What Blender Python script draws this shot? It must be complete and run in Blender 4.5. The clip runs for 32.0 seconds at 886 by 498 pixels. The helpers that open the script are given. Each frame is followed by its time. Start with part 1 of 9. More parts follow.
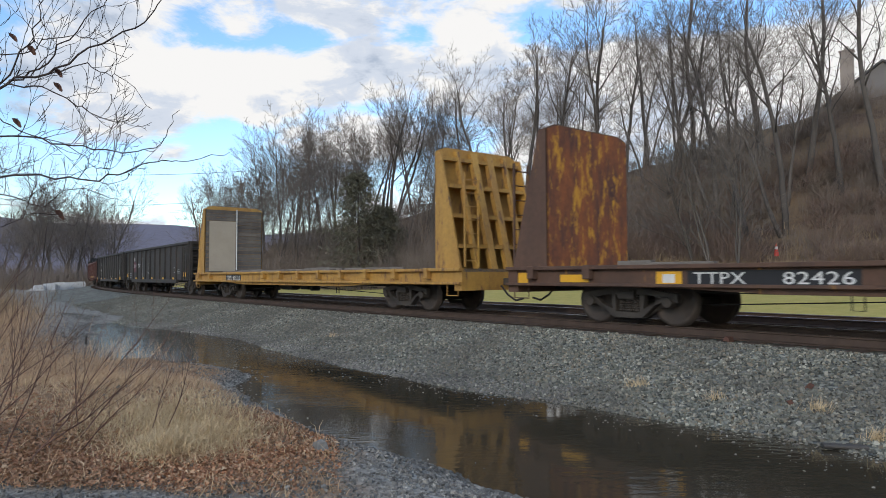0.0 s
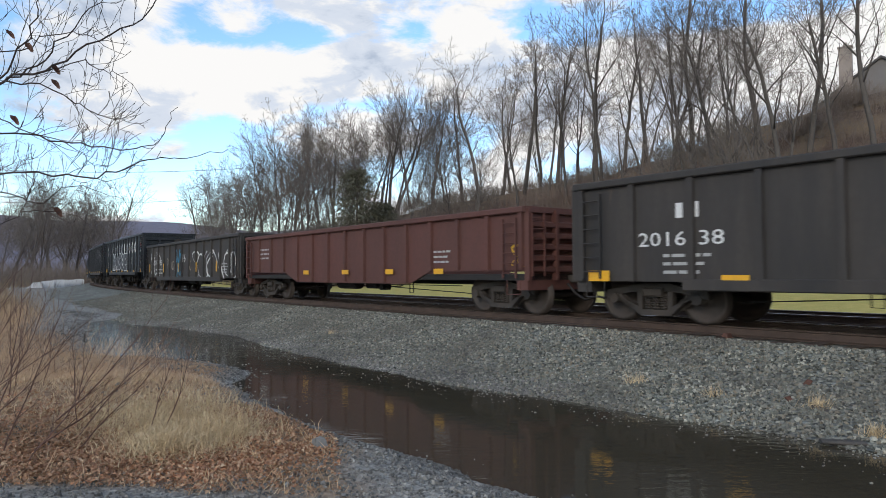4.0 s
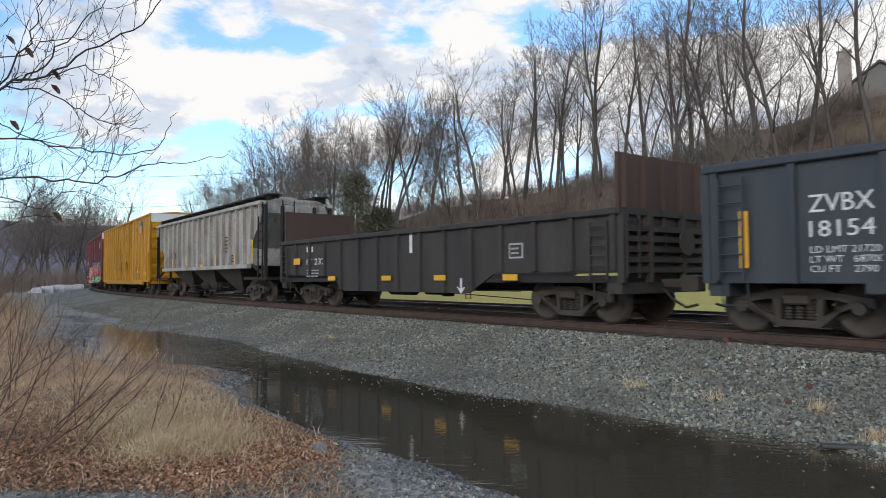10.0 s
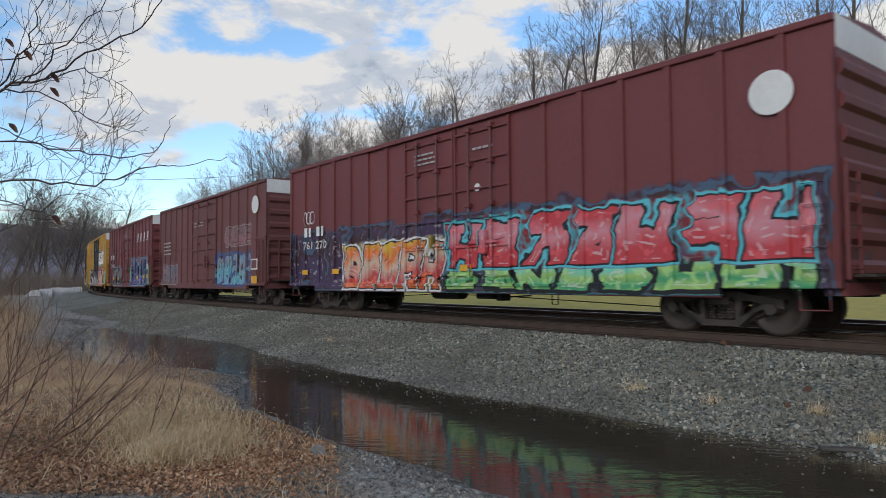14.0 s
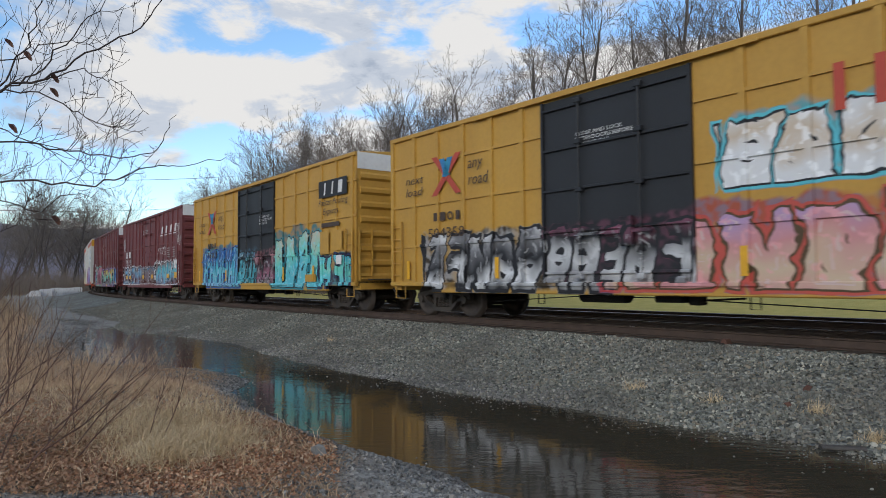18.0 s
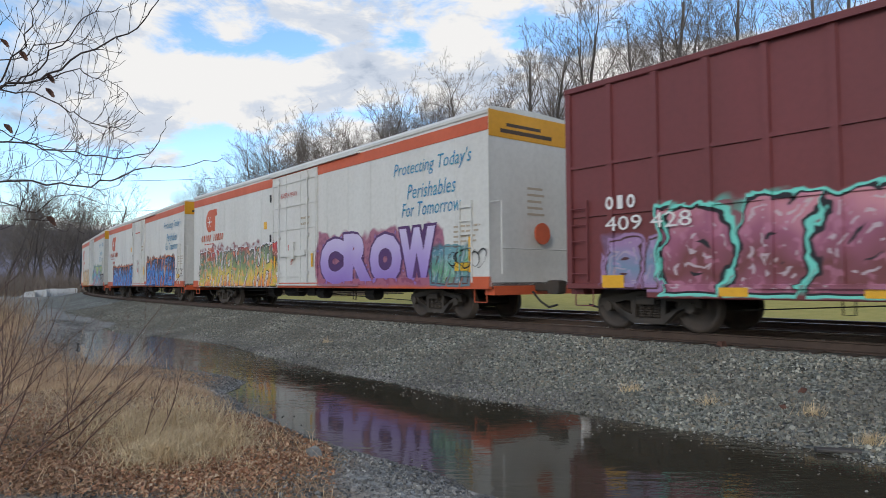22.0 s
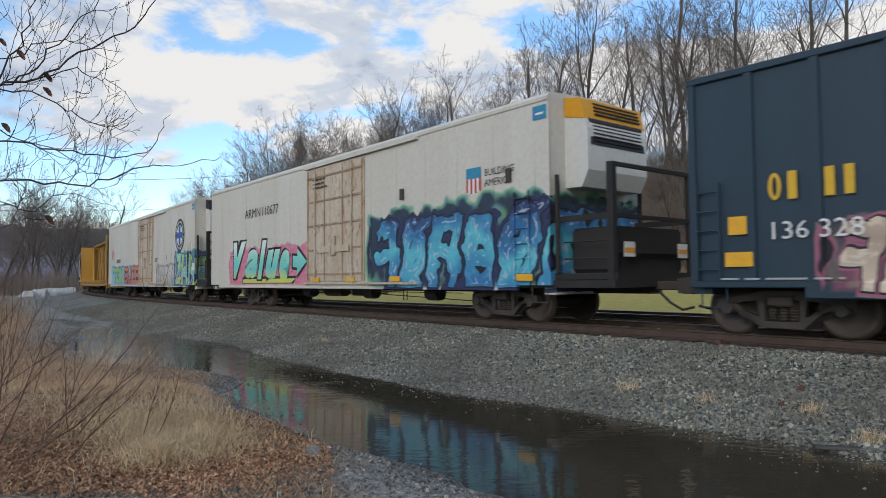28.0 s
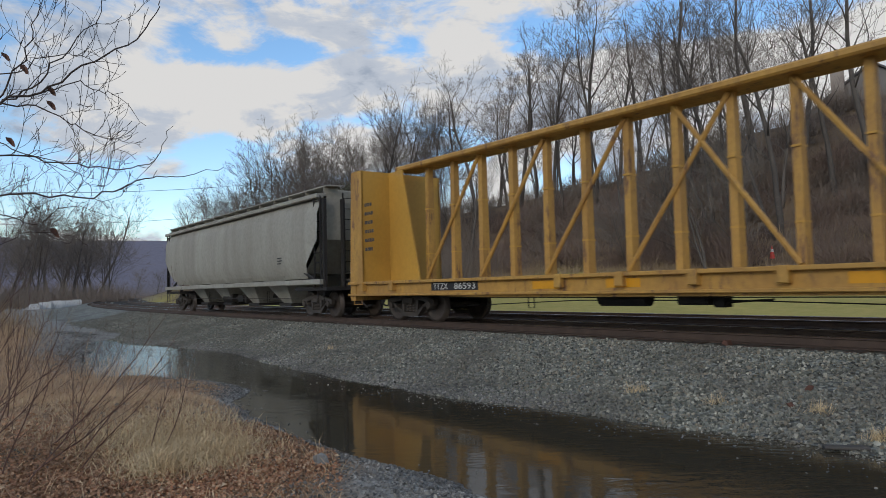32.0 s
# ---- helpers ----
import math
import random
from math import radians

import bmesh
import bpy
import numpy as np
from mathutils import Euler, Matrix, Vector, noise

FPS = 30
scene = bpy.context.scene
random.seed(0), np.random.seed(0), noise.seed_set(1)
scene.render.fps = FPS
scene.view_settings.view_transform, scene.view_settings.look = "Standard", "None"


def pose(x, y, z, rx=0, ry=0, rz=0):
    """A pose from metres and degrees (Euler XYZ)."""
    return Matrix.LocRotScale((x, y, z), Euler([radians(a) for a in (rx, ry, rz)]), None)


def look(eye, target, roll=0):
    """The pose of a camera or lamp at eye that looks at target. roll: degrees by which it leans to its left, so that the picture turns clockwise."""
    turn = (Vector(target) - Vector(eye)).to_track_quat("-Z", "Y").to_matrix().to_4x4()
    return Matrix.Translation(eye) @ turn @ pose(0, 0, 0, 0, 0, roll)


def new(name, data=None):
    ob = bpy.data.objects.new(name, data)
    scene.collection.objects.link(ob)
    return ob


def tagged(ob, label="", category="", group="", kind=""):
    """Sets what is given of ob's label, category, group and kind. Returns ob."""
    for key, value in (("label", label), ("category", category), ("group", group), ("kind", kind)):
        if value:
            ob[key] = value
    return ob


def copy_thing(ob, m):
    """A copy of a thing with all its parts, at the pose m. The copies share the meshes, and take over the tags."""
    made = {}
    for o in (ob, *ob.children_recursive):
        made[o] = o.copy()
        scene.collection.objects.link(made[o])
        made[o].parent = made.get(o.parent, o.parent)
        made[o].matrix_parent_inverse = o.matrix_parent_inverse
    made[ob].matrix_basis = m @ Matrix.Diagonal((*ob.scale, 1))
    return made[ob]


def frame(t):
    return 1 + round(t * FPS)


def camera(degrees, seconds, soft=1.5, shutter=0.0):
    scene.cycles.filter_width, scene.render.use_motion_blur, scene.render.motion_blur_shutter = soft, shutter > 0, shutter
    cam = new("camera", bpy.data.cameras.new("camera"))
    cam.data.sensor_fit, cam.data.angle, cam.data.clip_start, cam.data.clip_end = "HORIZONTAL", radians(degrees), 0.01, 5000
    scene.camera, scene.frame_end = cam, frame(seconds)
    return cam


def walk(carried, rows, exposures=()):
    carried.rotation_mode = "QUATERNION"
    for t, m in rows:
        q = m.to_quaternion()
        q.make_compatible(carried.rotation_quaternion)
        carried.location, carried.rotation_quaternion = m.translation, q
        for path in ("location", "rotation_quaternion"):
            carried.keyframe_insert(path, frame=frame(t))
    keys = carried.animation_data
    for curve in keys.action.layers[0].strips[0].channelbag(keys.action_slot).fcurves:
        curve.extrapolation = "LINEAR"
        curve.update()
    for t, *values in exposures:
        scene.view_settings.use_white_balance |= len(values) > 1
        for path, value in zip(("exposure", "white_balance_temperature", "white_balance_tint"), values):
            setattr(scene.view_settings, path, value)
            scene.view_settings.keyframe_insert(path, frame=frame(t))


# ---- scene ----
TRAIN_SPEED = 14.669
EYE = (0.0, 0.0, 0.979)

cam = camera(66.911, 32.0, soft=0.65, shutter=0.12)
# seconds, then the camera's three angles; it is held by hand at one spot
TURNS = (
    (0, 92.311, 0.199, 0.115),
    (0.5, 92.262, 0.222, 0.115),
    (1, 92.207, 0.265, 0.143),
    (1.5, 92.152, 0.312, 0.174),
    (2, 92.117, 0.334, 0.161),
    (2.5, 92.1, 0.317, 0.114),
    (3, 92.079, 0.284, 0.069),
    (3.5, 92.063, 0.284, 0.038),
    (5.5, 92.005, 0.237, -0.057),
    (6, 92.034, 0.197, -0.057),
    (6.5, 92.066, 0.168, -0.044),
    (7, 92.123, 0.145, -0.031),
    (7.5, 92.2, 0.169, -0.032),
    (8, 92.266, 0.204, -0.029),
    (8.5, 92.314, 0.225, -0.012),
    (9, 92.358, 0.274, 0.001),
    (9.5, 92.399, 0.333, 0.005),
    (10, 92.424, 0.368, 0.003),
    (10.5, 92.42, 0.375, -0.008),
    (11, 92.41, 0.368, -0.003),
    (11.5, 92.427, 0.373, 0.016),
    (12, 92.47, 0.373, 0.01),
    (12.5, 92.522, 0.37, -0.024),
    (13, 92.574, 0.379, -0.06),
    (13.5, 92.618, 0.363, -0.082),
    (14, 92.662, 0.377, -0.101),
    (14.5, 92.722, 0.506, -0.135),
    (16.5, 92.63, 0.532, -0.051),
    (17, 92.626, 0.563, -0.009),
    (17.5, 92.621, 0.558, -0.034),
    (18, 92.628, 0.483, -0.094),
    (18.5, 92.636, 0.432, -0.149),
    (19, 92.646, 0.439, -0.211),
    (19.5, 92.659, 0.472, -0.273),
    (20, 92.676, 0.46, -0.318),
    (20.5, 92.694, 0.385, -0.364),
    (21, 92.718, 0.34, -0.409),
    (21.5, 92.751, 0.332, -0.424),
    (22, 92.776, 0.344, -0.417),
    (22.5, 92.783, 0.36, -0.43),
    (23, 92.757, 0.343, -0.474),
    (23.5, 92.695, 0.321, -0.53),
    (24, 92.626, 0.28, -0.575),
    (24.5, 92.572, 0.24, -0.592),
    (25, 92.545, 0.264, -0.589),
    (25.5, 92.542, 0.286, -0.587),
    (27.5, 92.603, 0.489, -0.576),
    (28, 92.652, 0.452, -0.535),
    (28.5, 92.707, 0.406, -0.495),
    (29, 92.765, 0.323, -0.456),
    (29.5, 92.83, 0.225, -0.399),
    (30, 92.917, 0.195, -0.333),
    (30.5, 93.022, 0.266, -0.272),
    (31, 93.202, 0.427, -0.043),
    (31.5, 93.259, 0.846, 0.065),
    (32, 93.146, 1.474, -0.125),
)
# seconds and stops: the camera's metering follows the passing cars
STOPS = ((0, 0.03), (3, 0.07), (7, 0.08), (8, 0.11), (9, 0.08), (11, 0.1), (12, 0.0), (13, -0.26), (14, -0.24), (17, 0.02), (18, -0.18), (19, -0.3), (20, -0.18), (21, -0.02), (22, -0.03), (23, -0.32),
         (24, -0.34), (25, -0.38), (28, -0.10), (29, -0.32), (30, -0.41), (31, -0.43), (32, -0.38))
walk(cam, [(t, pose(*EYE, a, b, c)) for t, a, b, c in TURNS], STOPS)


# ---- world and sun ----
SUN_EL, SUN_AZ = 24.0, 205.0   # degrees; azimuth clockwise from +y


def build_world():
    world = bpy.data.worlds.new("sky")
    scene.world = world
    world.use_nodes = True
    nt = world.node_tree
    nt.nodes.clear()
    N, L = nt.nodes.new, nt.links.new
    out, bg = N("ShaderNodeOutputWorld"), N("ShaderNodeBackground")
    sky = N("ShaderNodeTexSky")
    sky.sky_type, sky.sun_disc = "NISHITA", False
    sky.sun_elevation, sky.sun_rotation = radians(SUN_EL), radians(SUN_AZ)
    sky.air_density, sky.dust_density, sky.ozone_density = 1.0, 0.6, 1.6
    coord = N("ShaderNodeTexCoord")

    def math_node(op, a, b=None, c=None):
        n = N("ShaderNodeMath")
        n.operation = op
        for i, v in enumerate((a, b, c)):
            if v is None:
                continue
            if isinstance(v, (int, float)):
                n.inputs[i].default_value = v
            else:
                L(v, n.inputs[i])
        return n.outputs[0]

    flat = N("ShaderNodeMapping")
    flat.inputs["Scale"].default_value = (1.0, 1.0, 2.3)
    L(coord.outputs["Generated"], flat.inputs["Vector"])

    def cloud_noise(scale, detail, off, rough=0.55, warp=0.3):
        mp = N("ShaderNodeMapping")
        mp.inputs["Location"].default_value = off
        L(flat.outputs[0], mp.inputs["Vector"])
        n = N("ShaderNodeTexNoise")
        n.inputs["Scale"].default_value = scale
        n.inputs["Detail"].default_value = detail
        n.inputs["Roughness"].default_value = rough
        n.inputs["Distortion"].default_value = warp
        L(mp.outputs[0], n.inputs["Vector"])
        return n.outputs["Fac"]

    def ramp(fac, stops):
        r = N("ShaderNodeValToRGB")
        r.color_ramp.interpolation = "EASE"
        els = r.color_ramp.elements
        while len(els) < len(stops):
            els.new(0.5)
        for e, (p, c) in zip(els, stops):
            e.position, e.color = p, (*c, 1)
        L(fac, r.inputs[0])
        return r.outputs[0]

    def bank(az, el, wide, gain):
        """A cloud bank (gain over 0) or a clear gap (under 0) towards a direction."""
        a, e = radians(az), radians(el)
        v = N("ShaderNodeVectorMath")
        v.operation = "DISTANCE"
        L(flat.outputs[0], v.inputs[0])
        v.inputs[1].default_value = (math.sin(a) * math.cos(e), math.cos(a) * math.cos(e), 2.3 * math.sin(e))
        return math_node("MULTIPLY", math_node("MAXIMUM", math_node("SUBTRACT", 1.0, math_node("DIVIDE", v.outputs["Value"], wide)), 0.0), gain)

    # broad banks shaped by fine, billowing noise
    cover = math_node("ADD", math_node("MULTIPLY", cloud_noise(3.4, 12, (3.1, 1.7, 0.4), 0.62, 0.5), 0.75), math_node("MULTIPLY", cloud_noise(11.0, 8, (1.3, 7.7, 2.4), 0.6, 0.8), 0.25))
    cover = math_node("MULTIPLY_ADD", cover, 1.6, -0.3)
    for az, el, wide, gain in ((-22.3, 15.7, 0.2, 0.26), (-29.3, 14.4, 0.2, 0.2), (-17.4, 20, 0.055, 0.34), (-20.4, 18.7, 0.1, -0.3), (-14.5, 19.3, 0.1, -0.26), (-11, 19.1, 0.07, -0.16), (-24.3, 19.8, 0.1, 0.14),
                               (-7, 21.6, 0.14, 0.12), (-11.7, 16.5, 0.14, 0.22), (-4.6, 17.2, 0.13, 0.22), (-15.4, 13.7, 0.07, 0.24), (-20.6, 11.1, 0.1, -0.2), (-17.2, 10.9, 0.08, -0.2), (-24.3, 7, 0.14, -0.34),
                               (-17.2, 7.8, 0.12, -0.3), (-22.3, 9.5, 0.05, 0.2), (-30.1, 7.9, 0.16, -0.26), (1.6, 20.3, 0.07, 0.28), (-1.3, 19.9, 0.06, -0.12), (7.9, 21.4, 0.06, -0.14), (5.5, 16.3, 0.16, 0.26),
                               (13.9, 13.7, 0.2, 0.22), (21.4, 20.4, 0.12, -0.3), (30.3, 19.4, 0.12, -0.26), (23.4, 16.3, 0.24, 0.36), (31, 15.3, 0.2, 0.34), (15.7, 18.4, 0.12, 0.24), (-7, 12.2, 0.14, 0.24)):
        cover = math_node("ADD", cover, bank(az, el, wide, gain))
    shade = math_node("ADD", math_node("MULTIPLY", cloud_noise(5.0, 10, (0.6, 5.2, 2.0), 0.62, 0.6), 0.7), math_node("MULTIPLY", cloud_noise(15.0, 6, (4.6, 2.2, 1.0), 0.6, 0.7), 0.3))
    shade = math_node("MULTIPLY_ADD", shade, 1.7, -0.33)
    for az, el, wide, gain in ((-21, 16.2, 0.16, 0.24), (-18, 12.8, 0.06, 0.2), (-22.3, 13.6, 0.06, -0.16), (-24.3, 19.4, 0.1, -0.12), (-7, 21.6, 0.18, 0.02), (-3.4, 17.5, 0.09, -0.22), (-15.2, 13.7, 0.05, -0.3),
                               (-10.8, 17, 0.12, 0.14), (-17.2, 20, 0.06, 0.12), (1.6, 20.5, 0.06, 0.2), (3.6, 17.2, 0.08, -0.14), (13, 13.4, 0.14, -0.16), (23.4, 16.9, 0.22, 0.26), (31.7, 15.2, 0.18, 0.18),
                               (-8.9, 12.6, 0.14, 0.2), (-2.2, 20.3, 0.06, 0.2), (-10.8, 20.4, 0.1, 0.12)):
        shade = math_node("ADD", shade, bank(az, el, wide, gain))
    mask = ramp(cover, [(0.42, (0, 0, 0)), (0.60, (1, 1, 1))])
    tone = ramp(shade, [(0.26, (5.0, 5.9, 7.4)), (0.46, (7.7, 8.4, 9.6)), (0.62, (10.8, 10.7, 10.6))])
    hsv = N("ShaderNodeHueSaturation")
    hsv.inputs["Saturation"].default_value = 1.15
    hsv.inputs["Value"].default_value = 3.0
    L(sky.outputs[0], hsv.inputs["Color"])
    mix = N("ShaderNodeMix")
    mix.data_type = "RGBA"
    L(mask, mix.inputs[0])
    L(hsv.outputs[0], mix.inputs[6])
    L(tone, mix.inputs[7])
    bg.inputs["Strength"].default_value = 0.085
    L(mix.outputs[2], bg.inputs["Color"])
    L(bg.outputs[0], out.inputs["Surface"])


build_world()
sun = new("sun", bpy.data.lights.new("sun", "SUN"))
sun.data.energy, sun.data.angle, sun.data.color = 1.0, radians(12), (1.0, 0.93, 0.84)
_az, _el = radians(SUN_AZ), radians(SUN_EL)
sun.matrix_world = look((0, 0, 0), (-math.sin(_az) * math.cos(_el), -math.cos(_az) * math.cos(_el), -math.sin(_el)))


# ---- mesh tools ----
class Shape:
    """Collects vertices and faces of one mesh."""

    def __init__(self):
        self.v, self.f = [], []

    def poly(self, pts):
        n = len(self.v)
        self.v += [tuple(p) for p in pts]
        self.f.append(tuple(range(n, n + len(pts))))
        return self

    def box(self, x0, x1, y0, y1, z0, z1):
        n = len(self.v)
        self.v += [(x, y, z) for x in (x0, x1) for y in (y0, y1) for z in (z0, z1)]
        self.f += [tuple(n + i for i in q) for q in
                   ((0, 1, 3, 2), (4, 6, 7, 5), (0, 4, 5, 1), (2, 3, 7, 6), (0, 2, 6, 4), (1, 5, 7, 3))]
        return self

    def bevel_box(self, x0, x1, y0, y1, z0, z1, b=0.01):
        """A box with chamfered edges along x."""
        pr = [(y0 + b, z0), (y1 - b, z0), (y1, z0 + b), (y1, z1 - b), (y1 - b, z1), (y0 + b, z1), (y0, z1 - b), (y0, z0 + b)]
        return self.prism_x(pr, x0, x1)

    def prism_x(self, prof, x0, x1):
        """A profile of (y, z) drawn out along x."""
        n, k = len(self.v), len(prof)
        self.v += [(x0, y, z) for y, z in prof] + [(x1, y, z) for y, z in prof]
        self.f += [(n + i, n + (i + 1) % k, n + k + (i + 1) % k, n + k + i) for i in range(k)]
        self.f += [tuple(n + i for i in reversed(range(k))), tuple(n + k + i for i in range(k))]
        return self

    def prism_y(self, prof, y0, y1):
        """A profile of (x, z) drawn out along y."""
        n, k = len(self.v), len(prof)
        self.v += [(x, y0, z) for x, z in prof] + [(x, y1, z) for x, z in prof]
        self.f += [(n + k + i, n + k + (i + 1) % k, n + (i + 1) % k, n + i) for i in range(k)]
        self.f += [tuple(n + i for i in range(k)), tuple(n + k + i for i in reversed(range(k)))]
        return self

    def tube(self, p0, p1, r0, r1=None, n=6, caps=True):
        r1 = r0 if r1 is None else r1
        p0, p1 = Vector(p0), Vector(p1)
        d = (p1 - p0)
        if d.length < 1e-6:
            return self
        d.normalize()
        a = d.orthogonal().normalized()
        b = d.cross(a)
        k = len(self.v)
        for p, r in ((p0, r0), (p1, r1)):
            for i in range(n):
                w = 2 * math.pi * i / n
                self.v.append(tuple(p + a * (r * math.cos(w)) + b * (r * math.sin(w))))
        self.f += [(k + i, k + (i + 1) % n, k + n + (i + 1) % n, k + n + i) for i in range(n)]
        if caps:
            self.f += [tuple(k + i for i in reversed(range(n))), tuple(k + n + i for i in range(n))]
        return self

    def path(self, pts, r, n=5):
        return self.limb([(p, r) for p in pts], n)

    def limb(self, spine, n=5):
        """One unbroken tapering tube through (point, radius) pairs."""
        k = len(self.v)
        m = len(spine)
        a = None
        for i, (p, r) in enumerate(spine):
            p = Vector(p)
            d = (Vector(spine[min(i + 1, m - 1)][0]) - Vector(spine[max(i - 1, 0)][0]))
            d = d.normalized() if d.length > 1e-9 else Vector((0, 0, 1))
            a = d.orthogonal().normalized() if a is None else (a - d * a.dot(d)).normalized()
            b = d.cross(a)
            for j in range(n):
                w = 2 * math.pi * j / n
                self.v.append(tuple(p + a * (r * math.cos(w)) + b * (r * math.sin(w))))
        for i in range(m - 1):
            self.f += [(k + i * n + j, k + i * n + (j + 1) % n, k + (i + 1) * n + (j + 1) % n, k + (i + 1) * n + j) for j in range(n)]
        self.f += [tuple(k + j for j in reversed(range(n))), tuple(k + (m - 1) * n + j for j in range(n))]
        return self

    def lathe_y(self, prof, cx, cz, n=20, sides=1):
        """A profile of (radius, y) turned round the axis through (cx, cz) along y."""
        k, m = len(self.v), len(prof)
        for i in range(n):
            w = 2 * math.pi * i / n
            self.v += [(cx + r * math.cos(w), y, cz + r * math.sin(w)) for r, y in prof]
        for i in range(n):
            j = (i + 1) % n
            self.f += [(k + i * m + q, k + i * m + q + 1, k + j * m + q + 1, k + j * m + q) for q in range(m - 1)]
        return self

    def mesh(self, name, material, smooth=False):
        me = bpy.data.meshes.new(name)
        me.from_pydata(self.v, [], self.f)
        me.materials.append(material)
        if smooth:
            me.shade_smooth()
        me.update()
        return me


def part(name, shape, material, parent, label="", smooth=False):
    """One mesh object under a thing or under a part; shape is a Shape or a ready mesh."""
    me = shape.mesh(name, material, smooth) if isinstance(shape, Shape) else shape
    ob = new(name, me)
    ob.parent = parent
    return tagged(ob, label)


def thing(name, label, category, group="", kind=""):
    return tagged(new(name), label, category, group, kind)


def single(name, shape, material, label, category, group="", kind="", smooth=False):
    return tagged(new(name, shape.mesh(name, material, smooth)), label, category, group, kind)


# ---- materials ----
def material(name, colour, rough=0.6, metal=0.0, second=None, amount=0.5, scale=1.0, fine=18.0, bump=0.1, spec=0.5,
             streak=0.0, third=None, third_at=0.62, per_object=0.0, coords="Object"):
    """Two scales of variation between colour and second, spots of third, and fine relief. streak stretches the coarse pattern upright."""
    m = bpy.data.materials.new(name)
    m.use_nodes = True
    nt = m.node_tree
    N, L = nt.nodes.new, nt.links.new
    bsdf = nt.nodes["Principled BSDF"]
    second = second or tuple(min(1, c * 0.72) for c in colour)
    co = N("ShaderNodeTexCoord")
    mp = N("ShaderNodeMapping")
    mp.inputs["Scale"].default_value = (1, 1, 1.0 / (1.0 + streak))
    L(co.outputs[coords], mp.inputs["Vector"])

    def noise_node(s, detail, vec, rough_=0.6):
        n = N("ShaderNodeTexNoise")
        n.inputs["Scale"].default_value, n.inputs["Detail"].default_value, n.inputs["Roughness"].default_value = s, detail, rough_
        L(vec, n.inputs["Vector"])
        return n.outputs["Fac"]

    def ramp(fac, a, b):
        r = N("ShaderNodeMapRange")
        r.inputs["From Min"].default_value, r.inputs["From Max"].default_value = a, b
        L(fac, r.inputs["Value"])
        return r.outputs["Result"]

    def mixed(fac, a, b, gain=1.0):
        x = N("ShaderNodeMix")
        x.data_type = "RGBA"
        if gain != 1.0:
            g = N("ShaderNodeMath")
            g.operation = "MULTIPLY"
            g.inputs[1].default_value = gain
            L(fac, g.inputs[0])
            fac = g.outputs[0]
        L(fac, x.inputs[0])
        for i, v in ((6, a), (7, b)):
            if isinstance(v, tuple):
                x.inputs[i].default_value = (*v, 1)
            else:
                L(v, x.inputs[i])
        return x.outputs[2]

    coarse = noise_node(scale, 6, mp.outputs[0])
    grain = noise_node(fine, 5, co.outputs[coords])
    col = mixed(ramp(coarse, 0.35, 0.68), colour, second, amount)
    col = mixed(ramp(grain, 0.4, 0.75), col, tuple(c * 0.6 for c in second), 0.45 * amount)
    if third:
        spots = noise_node(scale * 2.3, 8, mp.outputs[0], 0.7)
        col = mixed(ramp(spots, third_at, third_at + 0.1), col, third)
    if per_object:
        info, h = N("ShaderNodeObjectInfo"), N("ShaderNodeHueSaturation")
        mr = N("ShaderNodeMapRange")
        mr.inputs["To Min"].default_value, mr.inputs["To Max"].default_value = 1 - per_object, 1 + per_object
        L(info.outputs["Random"], mr.inputs["Value"])
        L(mr.outputs["Result"], h.inputs["Value"])
        L(col, h.inputs["Color"])
        col = h.outputs["Color"]
    L(col, bsdf.inputs["Base Color"])
    rg = N("ShaderNodeMapRange")
    rg.inputs["To Min"].default_value, rg.inputs["To Max"].default_value = max(0.02, rough - 0.12), min(1, rough + 0.15)
    L(coarse, rg.inputs["Value"])
    L(rg.outputs["Result"], bsdf.inputs["Roughness"])
    bsdf.inputs["Metallic"].default_value = metal
    bsdf.inputs["Specular IOR Level"].default_value = spec
    if bump:
        b = N("ShaderNodeBump")
        b.inputs["Strength"].default_value = min(1.0, bump * 4)
        b.inputs["Distance"].default_value = 0.02
        L(grain, b.inputs["Height"])
        L(b.outputs["Normal"], bsdf.inputs["Normal"])
    return m


